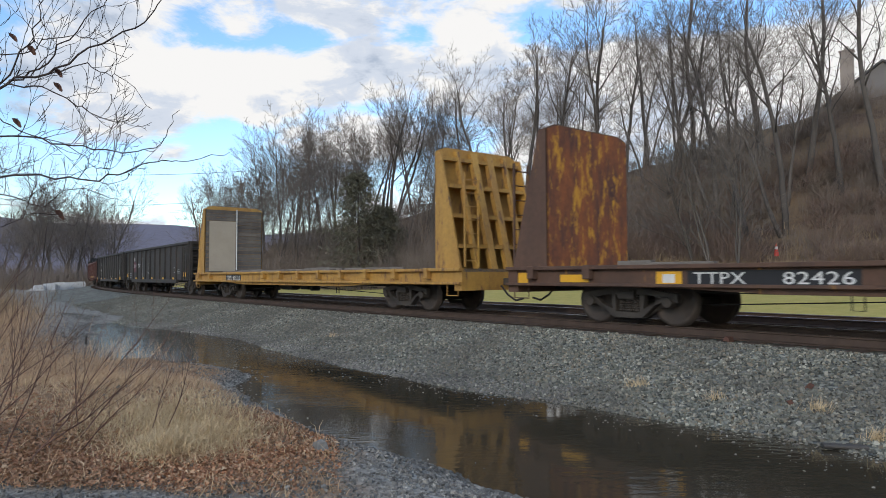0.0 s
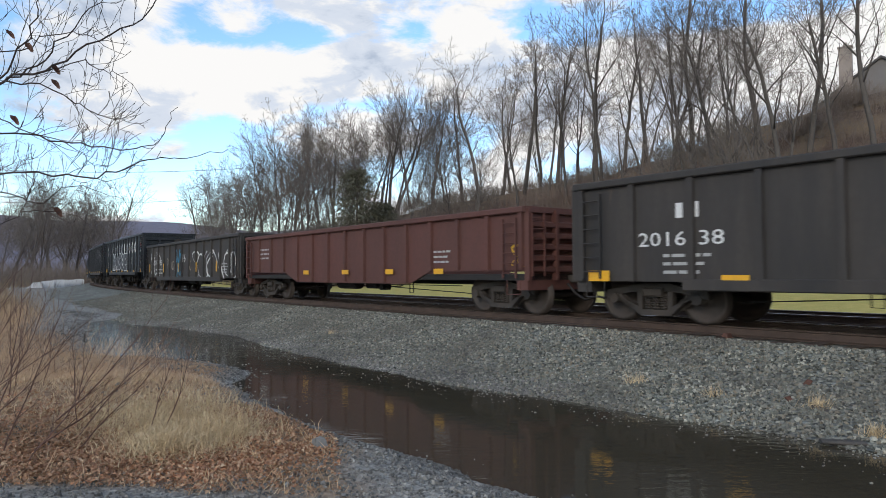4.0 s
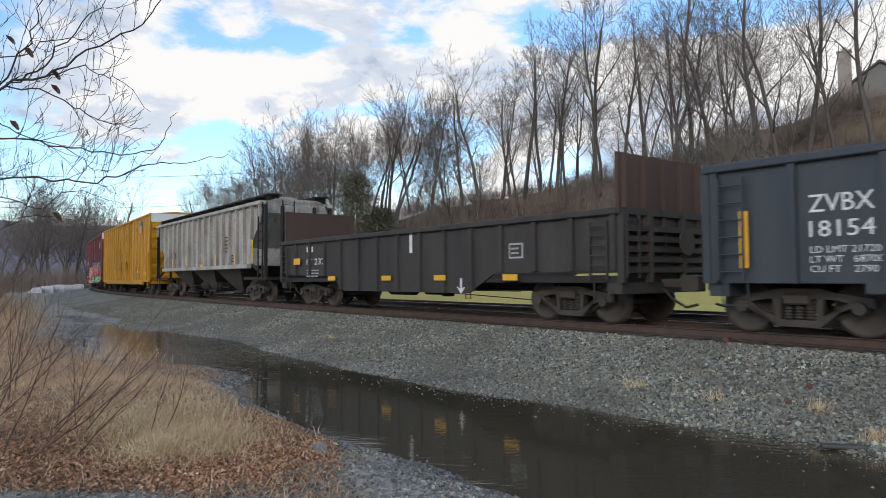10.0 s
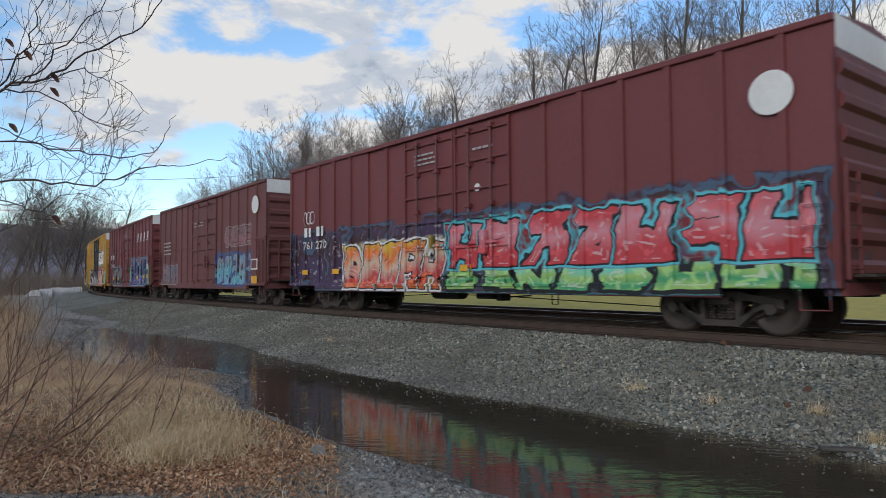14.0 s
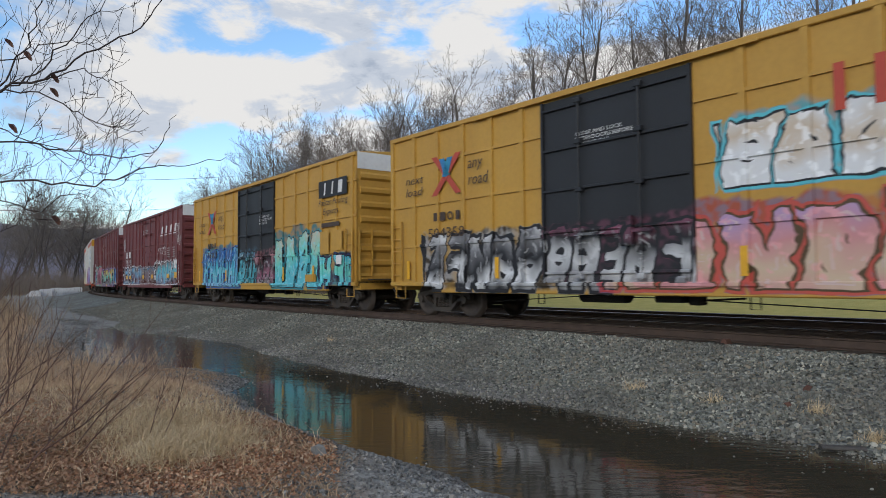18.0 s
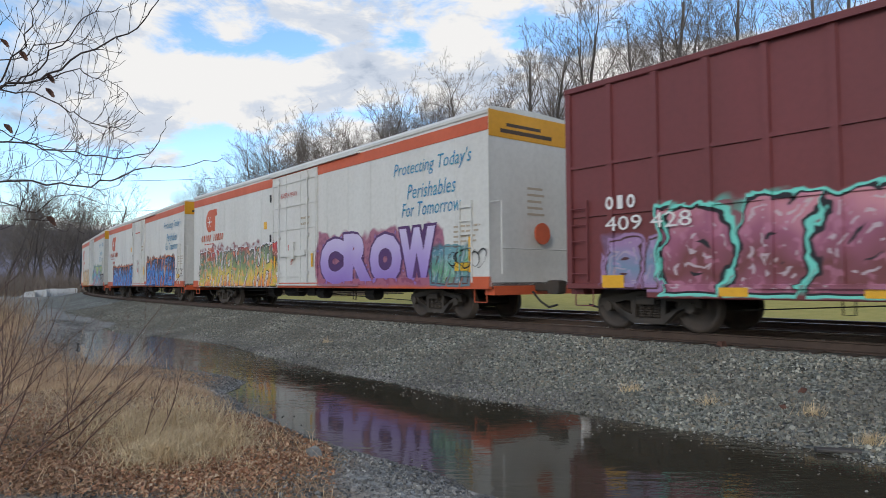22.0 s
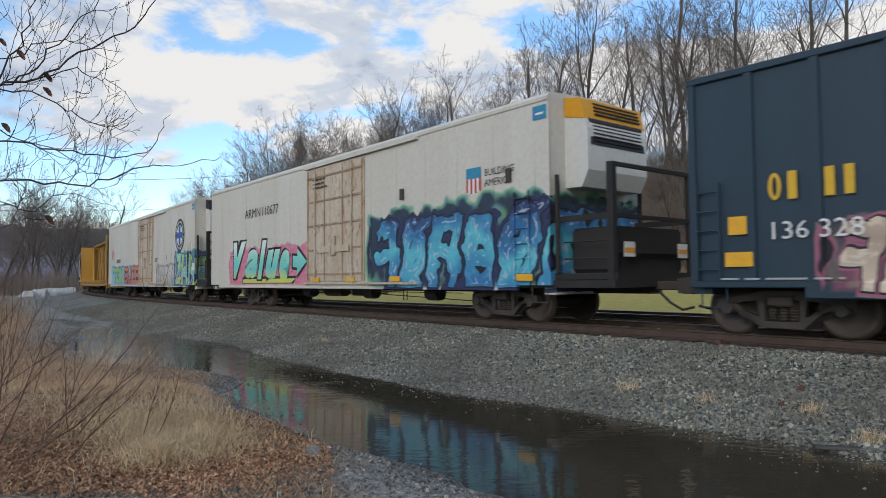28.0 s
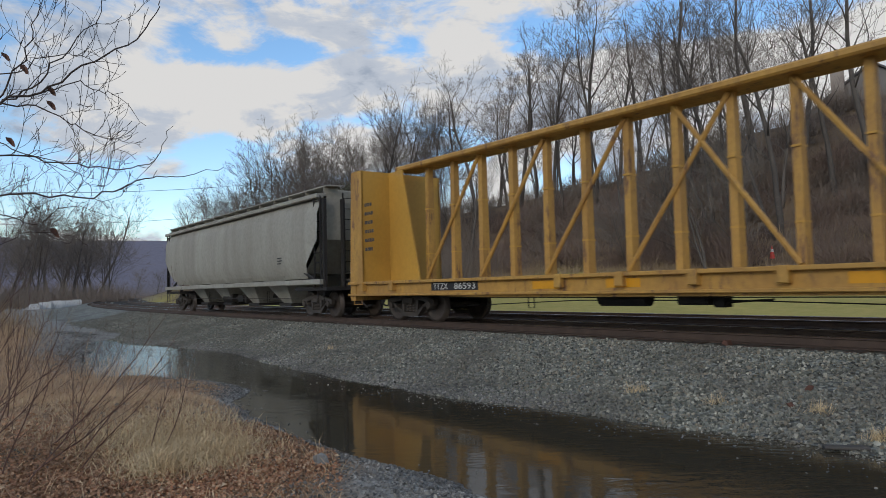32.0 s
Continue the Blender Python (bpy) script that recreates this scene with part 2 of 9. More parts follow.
def stone_material(name, colours, scale, bump=0.6, rough=0.85, dirt=None, loose=False):
    """Broken stone: one tone per stone, dark joints, and relief."""
    m = bpy.data.materials.new(name)
    m.use_nodes = True
    nt = m.node_tree
    N, L = nt.nodes.new, nt.links.new
    bsdf = nt.nodes["Principled BSDF"]
    co = N("ShaderNodeTexCoord")
    v = N("ShaderNodeTexVoronoi")
    v.inputs["Scale"].default_value = scale
    L(co.outputs["Object"], v.inputs["Vector"])
    sep = N("ShaderNodeSeparateColor")
    L(v.outputs["Color"], sep.inputs[0])
    r = N("ShaderNodeValToRGB")
    els = r.color_ramp.elements
    while len(els) < len(colours):
        els.new(0.5)
    for i, (e, c) in enumerate(zip(els, colours)):
        e.position, e.color = i / (len(colours) - 1), (*c, 1)
    if loose:
        geo = N("ShaderNodeNewGeometry")
        L(geo.outputs["Random Per Island"], r.inputs[0])
    else:
        L(sep.outputs[0], r.inputs[0])
    big = N("ShaderNodeTexNoise")
    big.inputs["Scale"].default_value, big.inputs["Detail"].default_value = 0.55, 7
    L(co.outputs["Object"], big.inputs["Vector"])
    mr = N("ShaderNodeMapRange")
    mr.inputs["From Min"].default_value, mr.inputs["From Max"].default_value = 0.42, 0.62
    L(big.outputs["Fac"], mr.inputs["Value"])
    x = N("ShaderNodeMix")
    x.data_type = "RGBA"
    g = N("ShaderNodeMath")
    g.operation = "MULTIPLY"
    g.inputs[1].default_value = 0.55
    L(mr.outputs["Result"], g.inputs[0])
    L(g.outputs[0], x.inputs[0])
    L(r.outputs[0], x.inputs[6])
    x.inputs[7].default_value = (*(dirt or tuple(c * 0.7 for c in colours[0])), 1)
    L(x.outputs[2], bsdf.inputs["Base Color"])
    bsdf.inputs["Roughness"].default_value = rough
    bsdf.inputs["Specular IOR Level"].default_value = 0.3
    b = N("ShaderNodeBump")
    b.inputs["Strength"].default_value, b.inputs["Distance"].default_value = bump, 1.0 / scale
    b.invert = True
    L(v.outputs["Distance"], b.inputs["Height"])
    L(b.outputs["Normal"], bsdf.inputs["Normal"])
    return m


# ---- the line of the track: arc length s, counted up in the train's direction ----
S_STEP, S_MIN, S_MAX = 0.5, -560.0, 560.0


def heading_at(s):
    u = np.clip(s, -110.0, 42.0)
    a = -0.93864 + 0.0021556 * u - 1.91019e-05 * u ** 2 - 1.06289e-07 * u ** 3
    a = a + np.clip(s + 110, -90, 0) * 0.0009 + np.clip(s + 200, -400, 0) * 0.0040
    return a


_s = np.arange(S_MIN, S_MAX + S_STEP, S_STEP)
_h = heading_at(_s)
_dx, _dy = np.cos(_h) * S_STEP, np.sin(_h) * S_STEP
_i0 = int(round(-S_MIN / S_STEP))
TX, TY = np.cumsum(_dx) - _dx / 2, np.cumsum(_dy) - _dy / 2
TX, TY = TX - TX[_i0] - 14.1826, TY - TY[_i0] + 38.3268


def track_point(s, n=0.0):
    """The place on the track at s, n metres towards the pond side, and the heading."""
    a = float(np.interp(s, _s, _h))
    x, y = float(np.interp(s, _s, TX)), float(np.interp(s, _s, TY))
    return x + math.sin(a) * n, y - math.cos(a) * n, a


def track_coords(x, y):
    """s and n of places (arrays)."""
    x, y = np.asarray(x, float), np.asarray(y, float)
    best = np.full(x.shape, 1e18)
    idx = np.zeros(x.shape, int)
    for i in range(0, len(_s), 6):
        d = (x - TX[i]) ** 2 + (y - TY[i]) ** 2
        m = d < best
        best[m], idx[m] = d[m], i
    dx, dy, a = x - TX[idx], y - TY[idx], _h[idx]
    along = dx * np.cos(a) + dy * np.sin(a)
    n = dx * np.sin(a) - dy * np.cos(a)
    return _s[idx] + along, n


def smooth(a, b, x):
    t = np.clip((x - a) / (b - a), 0, 1)
    return t * t * (3 - 2 * t)


def wobble(x, y, f, k=0.0):
    """Smooth uneven field from a few waves, about -1 to 1."""
    return (np.sin(x * f + 1.3 + k) * np.cos(y * f * 1.13 + 2.1 * k) + 0.6 * np.sin(x * f * 2.3 - y * f * 1.7 + k)
            + 0.4 * np.sin(x * f * 4.1 + y * f * 3.7 + 2 * k)) / 2.0


NEAR_SHORE = ((6, 6.2), (12, 7.2), (15, 7.8), (18, 8.3), (21.4, 8.7), (22.7, 8.25), (23.7, 7.45), (24.9, 7.1), (25.7, 6.95), (26.4, 7.1), (27.5, 7.84), (29.1, 8.34),
              (30.3, 8.52), (31.3, 8.68), (32.2, 8.62), (33.2, 8.5), (34, 8.42), (36, 8.3), (44, 8.3))
FAR_SHORE = ((6, 5.9), (11, 5.7), (14.4, 4.9), (18.9, 4.5), (21.5, 4.75), (24.8, 5.06), (27, 5.1), (29.3, 5.05), (30.7, 4.95), (31.8, 4.68), (33.8, 4.5), (44, 4.55))


def pond_near(s):
    """Distance of the pond's near shore from the track: a gravel tongue juts out half way."""
    return np.interp(s, *zip(*NEAR_SHORE)) + 0.06 * np.sin(np.asarray(s) * 3.7) + 0.04 * np.sin(np.asarray(s) * 8.3)


def ground_z(x, y):
    x, y = np.asarray(x, float), np.asarray(y, float)
    s, n = track_coords(x, y)
    # pond side
    z = -0.80 + 0.03 * wobble(x, y, 0.35)
    near = pond_near(s)
    bank = smooth(near - 1.0, near + 1.1, n)
    pond = smooth(6.5, 10.5, s) * smooth(3.0, 4.0, n) * (1 - bank)
    z = z + (0.22 - 0.14 * smooth(8.5, 12, y)) * smooth(near - 1.0, near + 1.1 + 1.5 * smooth(8.5, 12, y), n) * smooth(2, 9, s) - 0.33 * pond
    mound = np.exp(-(((x + 4.4) / 3.2) ** 2 + ((y - 7.6) / 2.8) ** 2))
    z = z + 0.20 * mound * bank + 0.035 * wobble(x, y, 1.6, 1.0) * bank
    z = z + 0.9 * smooth(-9, -24, x) * smooth(28, 6, y)
    # beyond the track: meadow, then the wooded hill
    far = smooth(-6.0, -8.5, n)
    az = np.degrees(np.arctan2(x, np.maximum(y, 1e-3)))
    az = np.where(y <= 0, np.where(x > 0, 90.0, -90.0), az)
    r = np.hypot(x, y)
    toe = np.interp(az, [-24, -21, -13, 0, 15, 33, 60, 90], [150, 112, 84, 62, 52, 46, 46, 60])
    crest = np.interp(az, [-24, -20, -13, -8, 0, 8, 15, 22, 29, 36, 60, 90], [0.5, 3.2, 6.2, 8.8, 10.6, 11.4, 12.6, 14.8, 18.0, 18.6, 20.0, 10.0])
    wide = np.interp(az, [-24, 0, 15, 33, 60], [26, 26, 26, 34, 40])
    meadow = -0.75 + 0.35 * smooth(20, 40, r) + 0.085 * np.clip(r - 28, 0, 30) * smooth(-8, 12, az)
    up = smooth(0, 1, (r - toe) / wide)
    down = smooth(toe + wide + 40, toe + wide + 130, r)
    hill = (crest - meadow) * up * (1 - down) + 0.7 * wobble(x, y, 0.22) * up * (1 - down)
    zf = meadow * (1 - down) - 0.8 * down + hill * smooth(-25.5, -20.5, az)
    z = z * (1 - far) + zf * far
    # the cutting for the track's bed
    bed = smooth(10.5, 6.8, np.abs(n)) * np.where(n < 0, 1, 0)
    z = z * (1 - bed) - 0.95 * bed
    z = np.where((n >= -6.6) & (n < 3.2), -1.1, z)
    # distance: low ridge all round
    z = z + 92 * smooth(500, 1100, r) * (0.75 + 0.25 * wobble(x, y, 0.004)) * np.where(y > -200, 1, 0.6)
    return z


def axis_steps(a, b, fine, far, grow=1.16):
    mid = list(np.arange(a, b + fine / 2, fine))
    up, st = [], fine
    while (up[-1] if up else b) < far:
        st = min(st * grow, 60)
        up.append((up[-1] if up else b) + st)
    dn, st = [], fine
    while (dn[-1] if dn else a) > -far:
        st = min(st * grow, 60)
        dn.append((dn[-1] if dn else a) - st)
    return np.array(dn[::-1] + mid + up)


def sheet(xs, ys, zf):
    X, Y = np.meshgrid(xs, ys, indexing="ij")
    Z = zf(X, Y)
    sh = Shape()
    sh.v = list(zip(X.ravel().tolist(), Y.ravel().tolist(), Z.ravel().tolist()))
    nx, ny = len(xs), len(ys)
    sh.f = [(i * ny + j, (i + 1) * ny + j, (i + 1) * ny + j + 1, i * ny + j + 1) for i in range(nx - 1) for j in range(ny - 1)]
    return sh


def ground_material():
    """Meadow, leaf litter, gravel and dry grass, told apart by zone attributes on the mesh."""
    m = bpy.data.materials.new("ground")
    m.use_nodes = True
    nt = m.node_tree
    N, L = nt.nodes.new, nt.links.new
    bsdf = nt.nodes["Principled BSDF"]
    co = N("ShaderNodeTexCoord")

    def noise_node(scale, detail=6, rough=0.6):
        n = N("ShaderNodeTexNoise")
        n.inputs["Scale"].default_value, n.inputs["Detail"].default_value, n.inputs["Roughness"].default_value = scale, detail, rough
        L(co.outputs["Object"], n.inputs["Vector"])
        return n.outputs["Fac"]

    def mixed(fac, a, b):
        x = N("ShaderNodeMix")
        x.data_type = "RGBA"
        L(fac, x.inputs[0])
        for i, v in ((6, a), (7, b)):
            if isinstance(v, tuple):
                x.inputs[i].default_value = (*v, 1)
            else:
                L(v, x.inputs[i])
        return x.outputs[2]

    def ramp(fac, a, b):
        r = N("ShaderNodeMapRange")
        r.inputs["From Min"].default_value, r.inputs["From Max"].default_value = a, b
        L(fac, r.inputs["Value"])
        return r.outputs["Result"]

    def zone(name):
        a = N("ShaderNodeAttribute")
        a.attribute_name = name
        return a.outputs["Fac"]

    n1, n2, n3, n4 = noise_node(0.25), noise_node(2.2), noise_node(14.0), noise_node(60.0)
    v = N("ShaderNodeTexVoronoi")
    v.inputs["Scale"].default_value = 26.0
    L(co.outputs["Object"], v.inputs["Vector"])
    sc = N("ShaderNodeSeparateColor")
    L(v.outputs["Color"], sc.inputs[0])
    gravel = mixed(sc.outputs[0], (0.145, 0.141, 0.128), (0.38, 0.37, 0.335))
    gravel = mixed(ramp(n2, 0.5, 0.75), gravel, (0.12, 0.112, 0.104))
    litter = mixed(ramp(n2, 0.35, 0.65), (0.25, 0.155, 0.092), (0.40, 0.285, 0.175))
    litter = mixed(ramp(n3, 0.45, 0.7), litter, (0.12, 0.065, 0.036))
    meadow = mixed(ramp(n2, 0.35, 0.7), (0.45, 0.37, 0.12), (0.36, 0.325, 0.095))
    wood = mixed(ramp(n2, 0.35, 0.68), (0.125, 0.085, 0.062), (0.08, 0.056, 0.042))
    wood = mixed(ramp(n1, 0.42, 0.60), wood, (0.21, 0.15, 0.095))
    wood = mixed(ramp(n3, 0.5, 0.8), wood, (0.05, 0.035, 0.026))
    # distance haze is put into the far hills' colour as a blue-violet tint
    hazy_ridge = mixed(ramp(n1, 0.4, 0.6), (0.155, 0.148, 0.185), (0.19, 0.18, 0.22))
    col = mixed(zone("meadow"), gravel, meadow)
    col = mixed(zone("grass"), col, litter)
    col = mixed(zone("wood"), col, wood)
    col = mixed(zone("hazy_ridge"), col, hazy_ridge)
    L(col, bsdf.inputs["Base Color"])
    bsdf.inputs["Roughness"].default_value = 0.92
    bsdf.inputs["Specular IOR Level"].default_value = 0.2
    h = N("ShaderNodeMath")
    h.operation = "ADD"
    L(v.outputs["Distance"], h.inputs[0])
    L(n4, h.inputs[1])
    b = N("ShaderNodeBump")
    b.inputs["Strength"].default_value, b.inputs["Distance"].default_value = 0.6, 0.03
    L(h.outputs[0], b.inputs["Height"])
    L(b.outputs["Normal"], bsdf.inputs["Normal"])
    return m


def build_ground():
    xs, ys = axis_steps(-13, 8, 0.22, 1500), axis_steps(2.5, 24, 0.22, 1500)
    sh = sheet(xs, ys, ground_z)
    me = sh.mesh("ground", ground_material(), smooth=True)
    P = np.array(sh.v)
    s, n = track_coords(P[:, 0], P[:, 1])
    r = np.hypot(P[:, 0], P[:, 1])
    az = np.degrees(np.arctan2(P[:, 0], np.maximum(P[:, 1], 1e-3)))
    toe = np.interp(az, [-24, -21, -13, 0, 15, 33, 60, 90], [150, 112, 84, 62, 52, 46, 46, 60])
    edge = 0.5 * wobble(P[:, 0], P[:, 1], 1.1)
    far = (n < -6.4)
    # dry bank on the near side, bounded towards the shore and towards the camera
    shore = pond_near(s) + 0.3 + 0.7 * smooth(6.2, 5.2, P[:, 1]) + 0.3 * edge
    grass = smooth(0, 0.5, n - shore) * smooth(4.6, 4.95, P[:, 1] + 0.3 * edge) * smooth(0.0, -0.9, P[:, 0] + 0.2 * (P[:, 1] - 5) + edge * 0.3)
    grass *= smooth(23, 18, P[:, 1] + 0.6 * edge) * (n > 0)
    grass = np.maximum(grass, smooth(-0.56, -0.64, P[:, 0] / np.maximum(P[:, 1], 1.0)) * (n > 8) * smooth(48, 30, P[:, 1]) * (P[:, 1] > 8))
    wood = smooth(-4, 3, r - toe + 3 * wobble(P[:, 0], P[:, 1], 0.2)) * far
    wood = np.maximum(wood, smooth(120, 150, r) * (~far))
    zones = {"meadow": far.astype(float), "grass": grass, "wood": wood, "hazy_ridge": smooth(450, 700, r)}
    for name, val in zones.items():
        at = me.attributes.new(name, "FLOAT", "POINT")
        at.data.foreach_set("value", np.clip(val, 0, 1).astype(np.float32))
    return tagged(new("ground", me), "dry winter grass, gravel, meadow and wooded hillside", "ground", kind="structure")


build_ground()


# ---- pond ----
def water_material():
    m = bpy.data.materials.new("pond_water")
    m.use_nodes = True
    nt = m.node_tree
    N, L = nt.nodes.new, nt.links.new
    bsdf = nt.nodes["Principled BSDF"]
    bsdf.inputs["Base Color"].default_value = (0.055, 0.046, 0.031, 1)
    bsdf.inputs["Roughness"].default_value = 0.055
    bsdf.inputs["IOR"].default_value = 1.33
    bsdf.inputs["Specular IOR Level"].default_value = 0.5
    co = N("ShaderNodeTexCoord")
    n1, n2 = N("ShaderNodeTexNoise"), N("ShaderNodeTexNoise")
    n1.inputs["Scale"].default_value, n1.inputs["Detail"].default_value = 5.0, 3
    n2.inputs["Scale"].default_value, n2.inputs["Detail"].default_value = 0.5, 2
    mp = N("ShaderNodeMapping")
    mp.inputs["Scale"].default_value = (0.7, 1.9, 1)
    mp.inputs["Rotation"].default_value = (0, 0, 0.35)
    L(co.outputs["Object"], mp.inputs["Vector"])
    L(mp.outputs[0], n1.inputs["Vector"])
    L(co.outputs["Object"], n2.inputs["Vector"])
    calm = N("ShaderNodeMapRange")
    calm.inputs["From Min"].default_value, calm.inputs["From Max"].default_value = 0.50, 0.68
    calm.inputs["To Min"].default_value, calm.inputs["To Max"].default_value = 0.06, 0.36
    L(n2.outputs["Fac"], calm.inputs["Value"])
    b = N("ShaderNodeBump")
    b.inputs["Distance"].default_value = 0.02
    # the far pool lies open to the wind
    sep, open_end, total = N("ShaderNodeSeparateXYZ"), N("ShaderNodeMapRange"), N("ShaderNodeMath")
    L(co.outputs["Object"], sep.inputs[0])
    open_end.inputs["From Min"].default_value, open_end.inputs["From Max"].default_value = 13.5, 16.0
    open_end.inputs["To Max"].default_value = 0.42
    L(sep.outputs[1], open_end.inputs["Value"])
    L(calm.outputs["Result"], total.inputs[0])
    L(open_end.outputs["Result"], total.inputs[1])
    L(total.outputs[0], b.inputs["Strength"])
    L(n1.outputs["Fac"], b.inputs["Height"])
    L(b.outputs["Normal"], bsdf.inputs["Normal"])
    return m


def strip(profile_at, s_values):
    """A sheet swept along the track; profile_at(s) gives rows of (n, z)."""
    sh = Shape()
    k = None
    for s in s_values:
        x, y, a = track_point(s)
        row = profile_at(s)
        k = len(row)
        sh.v += [(x + math.sin(a) * n, y - math.cos(a) * n, z) for n, z in row]
    for i in range(len(s_values) - 1):
        sh.f += [(i * k + j, i * k + j + 1, (i + 1) * k + j + 1, (i + 1) * k + j) for j in range(k - 1)]
    return sh


WATER_Z = -0.92
single("water", strip(lambda s: [(n, WATER_Z) for n in np.linspace(3.4, 10.2, 9)], list(np.arange(3, 70, 1.0))), water_material(),
       "still brown ditch water between gravel banks", "water", kind="structure")

# ---- ballast, sleepers, rails ----
BALLAST = stone_material("ballast_stone", [(0.045, 0.047, 0.043), (0.17, 0.178, 0.158), (0.28, 0.29, 0.255), (0.13, 0.139, 0.125), (0.40, 0.405, 0.35)], 15.0,
                         bump=1.0, dirt=(0.125, 0.115, 0.098))
RAIL_SIDE = material("rail_rust", (0.082, 0.053, 0.039), 0.75, 0.1, (0.050, 0.034, 0.027), 0.7, 3, 40, 0.05)
RAIL_TOP = material("rail_head", (0.55, 0.55, 0.56), 0.22, 1.0, (0.26, 0.25, 0.25), 0.5, 2, 30, 0.01)
TIE = material("sleeper_wood", (0.078, 0.055, 0.042), 0.85, 0, (0.038, 0.029, 0.024), 0.7, 2.0, 25, 0.15, per_object=0.25)


def edge_of_water(s):
    """Distance of the pond's far shore from the track."""
    return float(np.interp(s, *zip(*FAR_SHORE)))


def ballast_profile(s):
    w = math.sin(s * 0.61) * 0.09 + math.sin(s * 1.7 + 1) * 0.05
    e = edge_of_water(s) + w * 0.8
    rows = [(-8.0, -1.05), (-7.0, -0.80), (-6.0, -0.26), (-5.4, -0.205), (-4.25, -0.20), (-3.0, -0.205), (-1.95, -0.215), (-1.5, -0.185), (-0.8, -0.20), (0.0, -0.20), (0.8, -0.20), (1.5, -0.185), (1.95, -0.23 + w * 0.1)]
    for f in (0.12, 0.25, 0.4, 0.55, 0.7, 0.85, 1.0):
        n = 1.95 + (e - 1.95) / 0.718 * f
        z = -0.23 + (-1.13 + 0.23) * (f ** 0.80) + 0.025 * math.sin(n * 3.1 + s * 0.8) + 0.018 * math.sin(n * 7 + s * 2.3)
        rows.append((n, z))
    return rows


single("track_bed", strip(ballast_profile, list(np.arange(-80, 62, 0.6)) ), BALLAST, "grey crushed stone ballast shoulder", "ballast", kind="structure", smooth=True)
single("track_bed", strip(ballast_profile, list(np.arange(-540, -79, 6.0))), BALLAST, "grey crushed stone ballast shoulder", "ballast", kind="structure", smooth=True)
single("track_bed", strip(ballast_profile, list(np.arange(61, 548, 9.0))), BALLAST, "grey crushed stone ballast shoulder", "ballast", kind="structure", smooth=True)


# near-black stone from inside the near rail out past the second track
BLACK_STONE = stone_material("black_ballast", [(0.016, 0.015, 0.014), (0.03, 0.028, 0.026), (0.05, 0.046, 0.042), (0.022, 0.02, 0.019), (0.07, 0.065, 0.06)], 22.0, bump=1.0, dirt=(0.03, 0.025, 0.02))
single("track_bed", strip(lambda s: [(-6.0, -0.245), (-5.5, -0.192), (-4.25, -0.184), (-3.0, -0.190), (-1.75, -0.196), (-1.0, -0.186), (0.0, -0.184), (0.66, -0.186)], list(np.arange(-200, 80, 2.0))), BLACK_STONE, "near-black stone between and beyond the rails", "ballast", kind="structure", smooth=True)


def build_rail(n0, s_values):
    rail = thing("rail", "rusty steel rail with a worn bright top", "rail", "running rails", "structure")
    web = [(-0.075, -0.185), (-0.075, -0.165), (-0.012, -0.145), (-0.012, -0.04), (-0.036, -0.028), (-0.036, -0.004),
           (0.036, -0.004), (0.036, -0.028), (0.012, -0.04), (0.012, -0.145), (0.075, -0.165), (0.075, -0.185)]
    part("rail_web", strip(lambda s: [(n0 + a, b) for a, b in web], s_values), RAIL_SIDE, rail)
    head = [(-0.034, -0.004), (-0.026, 0.0), (0.026, 0.0), (0.034, -0.004)]
    part("rail_head", strip(lambda s: [(n0 + a, b) for a, b in head], s_values), RAIL_TOP, rail, "polished running surface")


RAIL_S = list(np.arange(-540, -120, 6.0)) + list(np.arange(-120, 60, 1.0)) + list(np.arange(60, 548, 12.0))
for gauge in (0.7525, -0.7525, -3.52, -5.02):
    build_rail(gauge, RAIL_S)


def build_sleepers():
    holder = thing("sleepers", "weathered dark timber sleepers under the rails", "sleeper", kind="structure")
    me = Shape().bevel_box(-0.11, 0.11, -1.3, 1.3, -0.36, -0.172, 0.012).mesh("sleeper", TIE)
    rnd = random.Random(4)
    for i in range(390):
        s = -66 + (i % 230) * 0.53 if i < 230 else -30 + (i - 230) * 0.53
        x, y, a = track_point(s, 0.0 if i < 230 else -4.27)
        ob = new("sleeper", me)
        ob.parent = holder
        ob.matrix_basis = Matrix.Translation((x, y, rnd.uniform(-0.008, 0.008))) @ Matrix.Rotation(a + rnd.uniform(-0.02, 0.02), 4, "Z")


build_sleepers()


# ---- trees ----
BARK = material("bark_grey_brown", (0.080, 0.068, 0.059), 0.9, 0, (0.13, 0.114, 0.10), 0.6, 1.5, 14, 0.15, per_object=0.3)
TWIG = material("twig_brown", (0.15, 0.126, 0.11), 0.9, 0, (0.205, 0.176, 0.155), 0.6, 1.0, 10, 0.0, per_object=0.25)


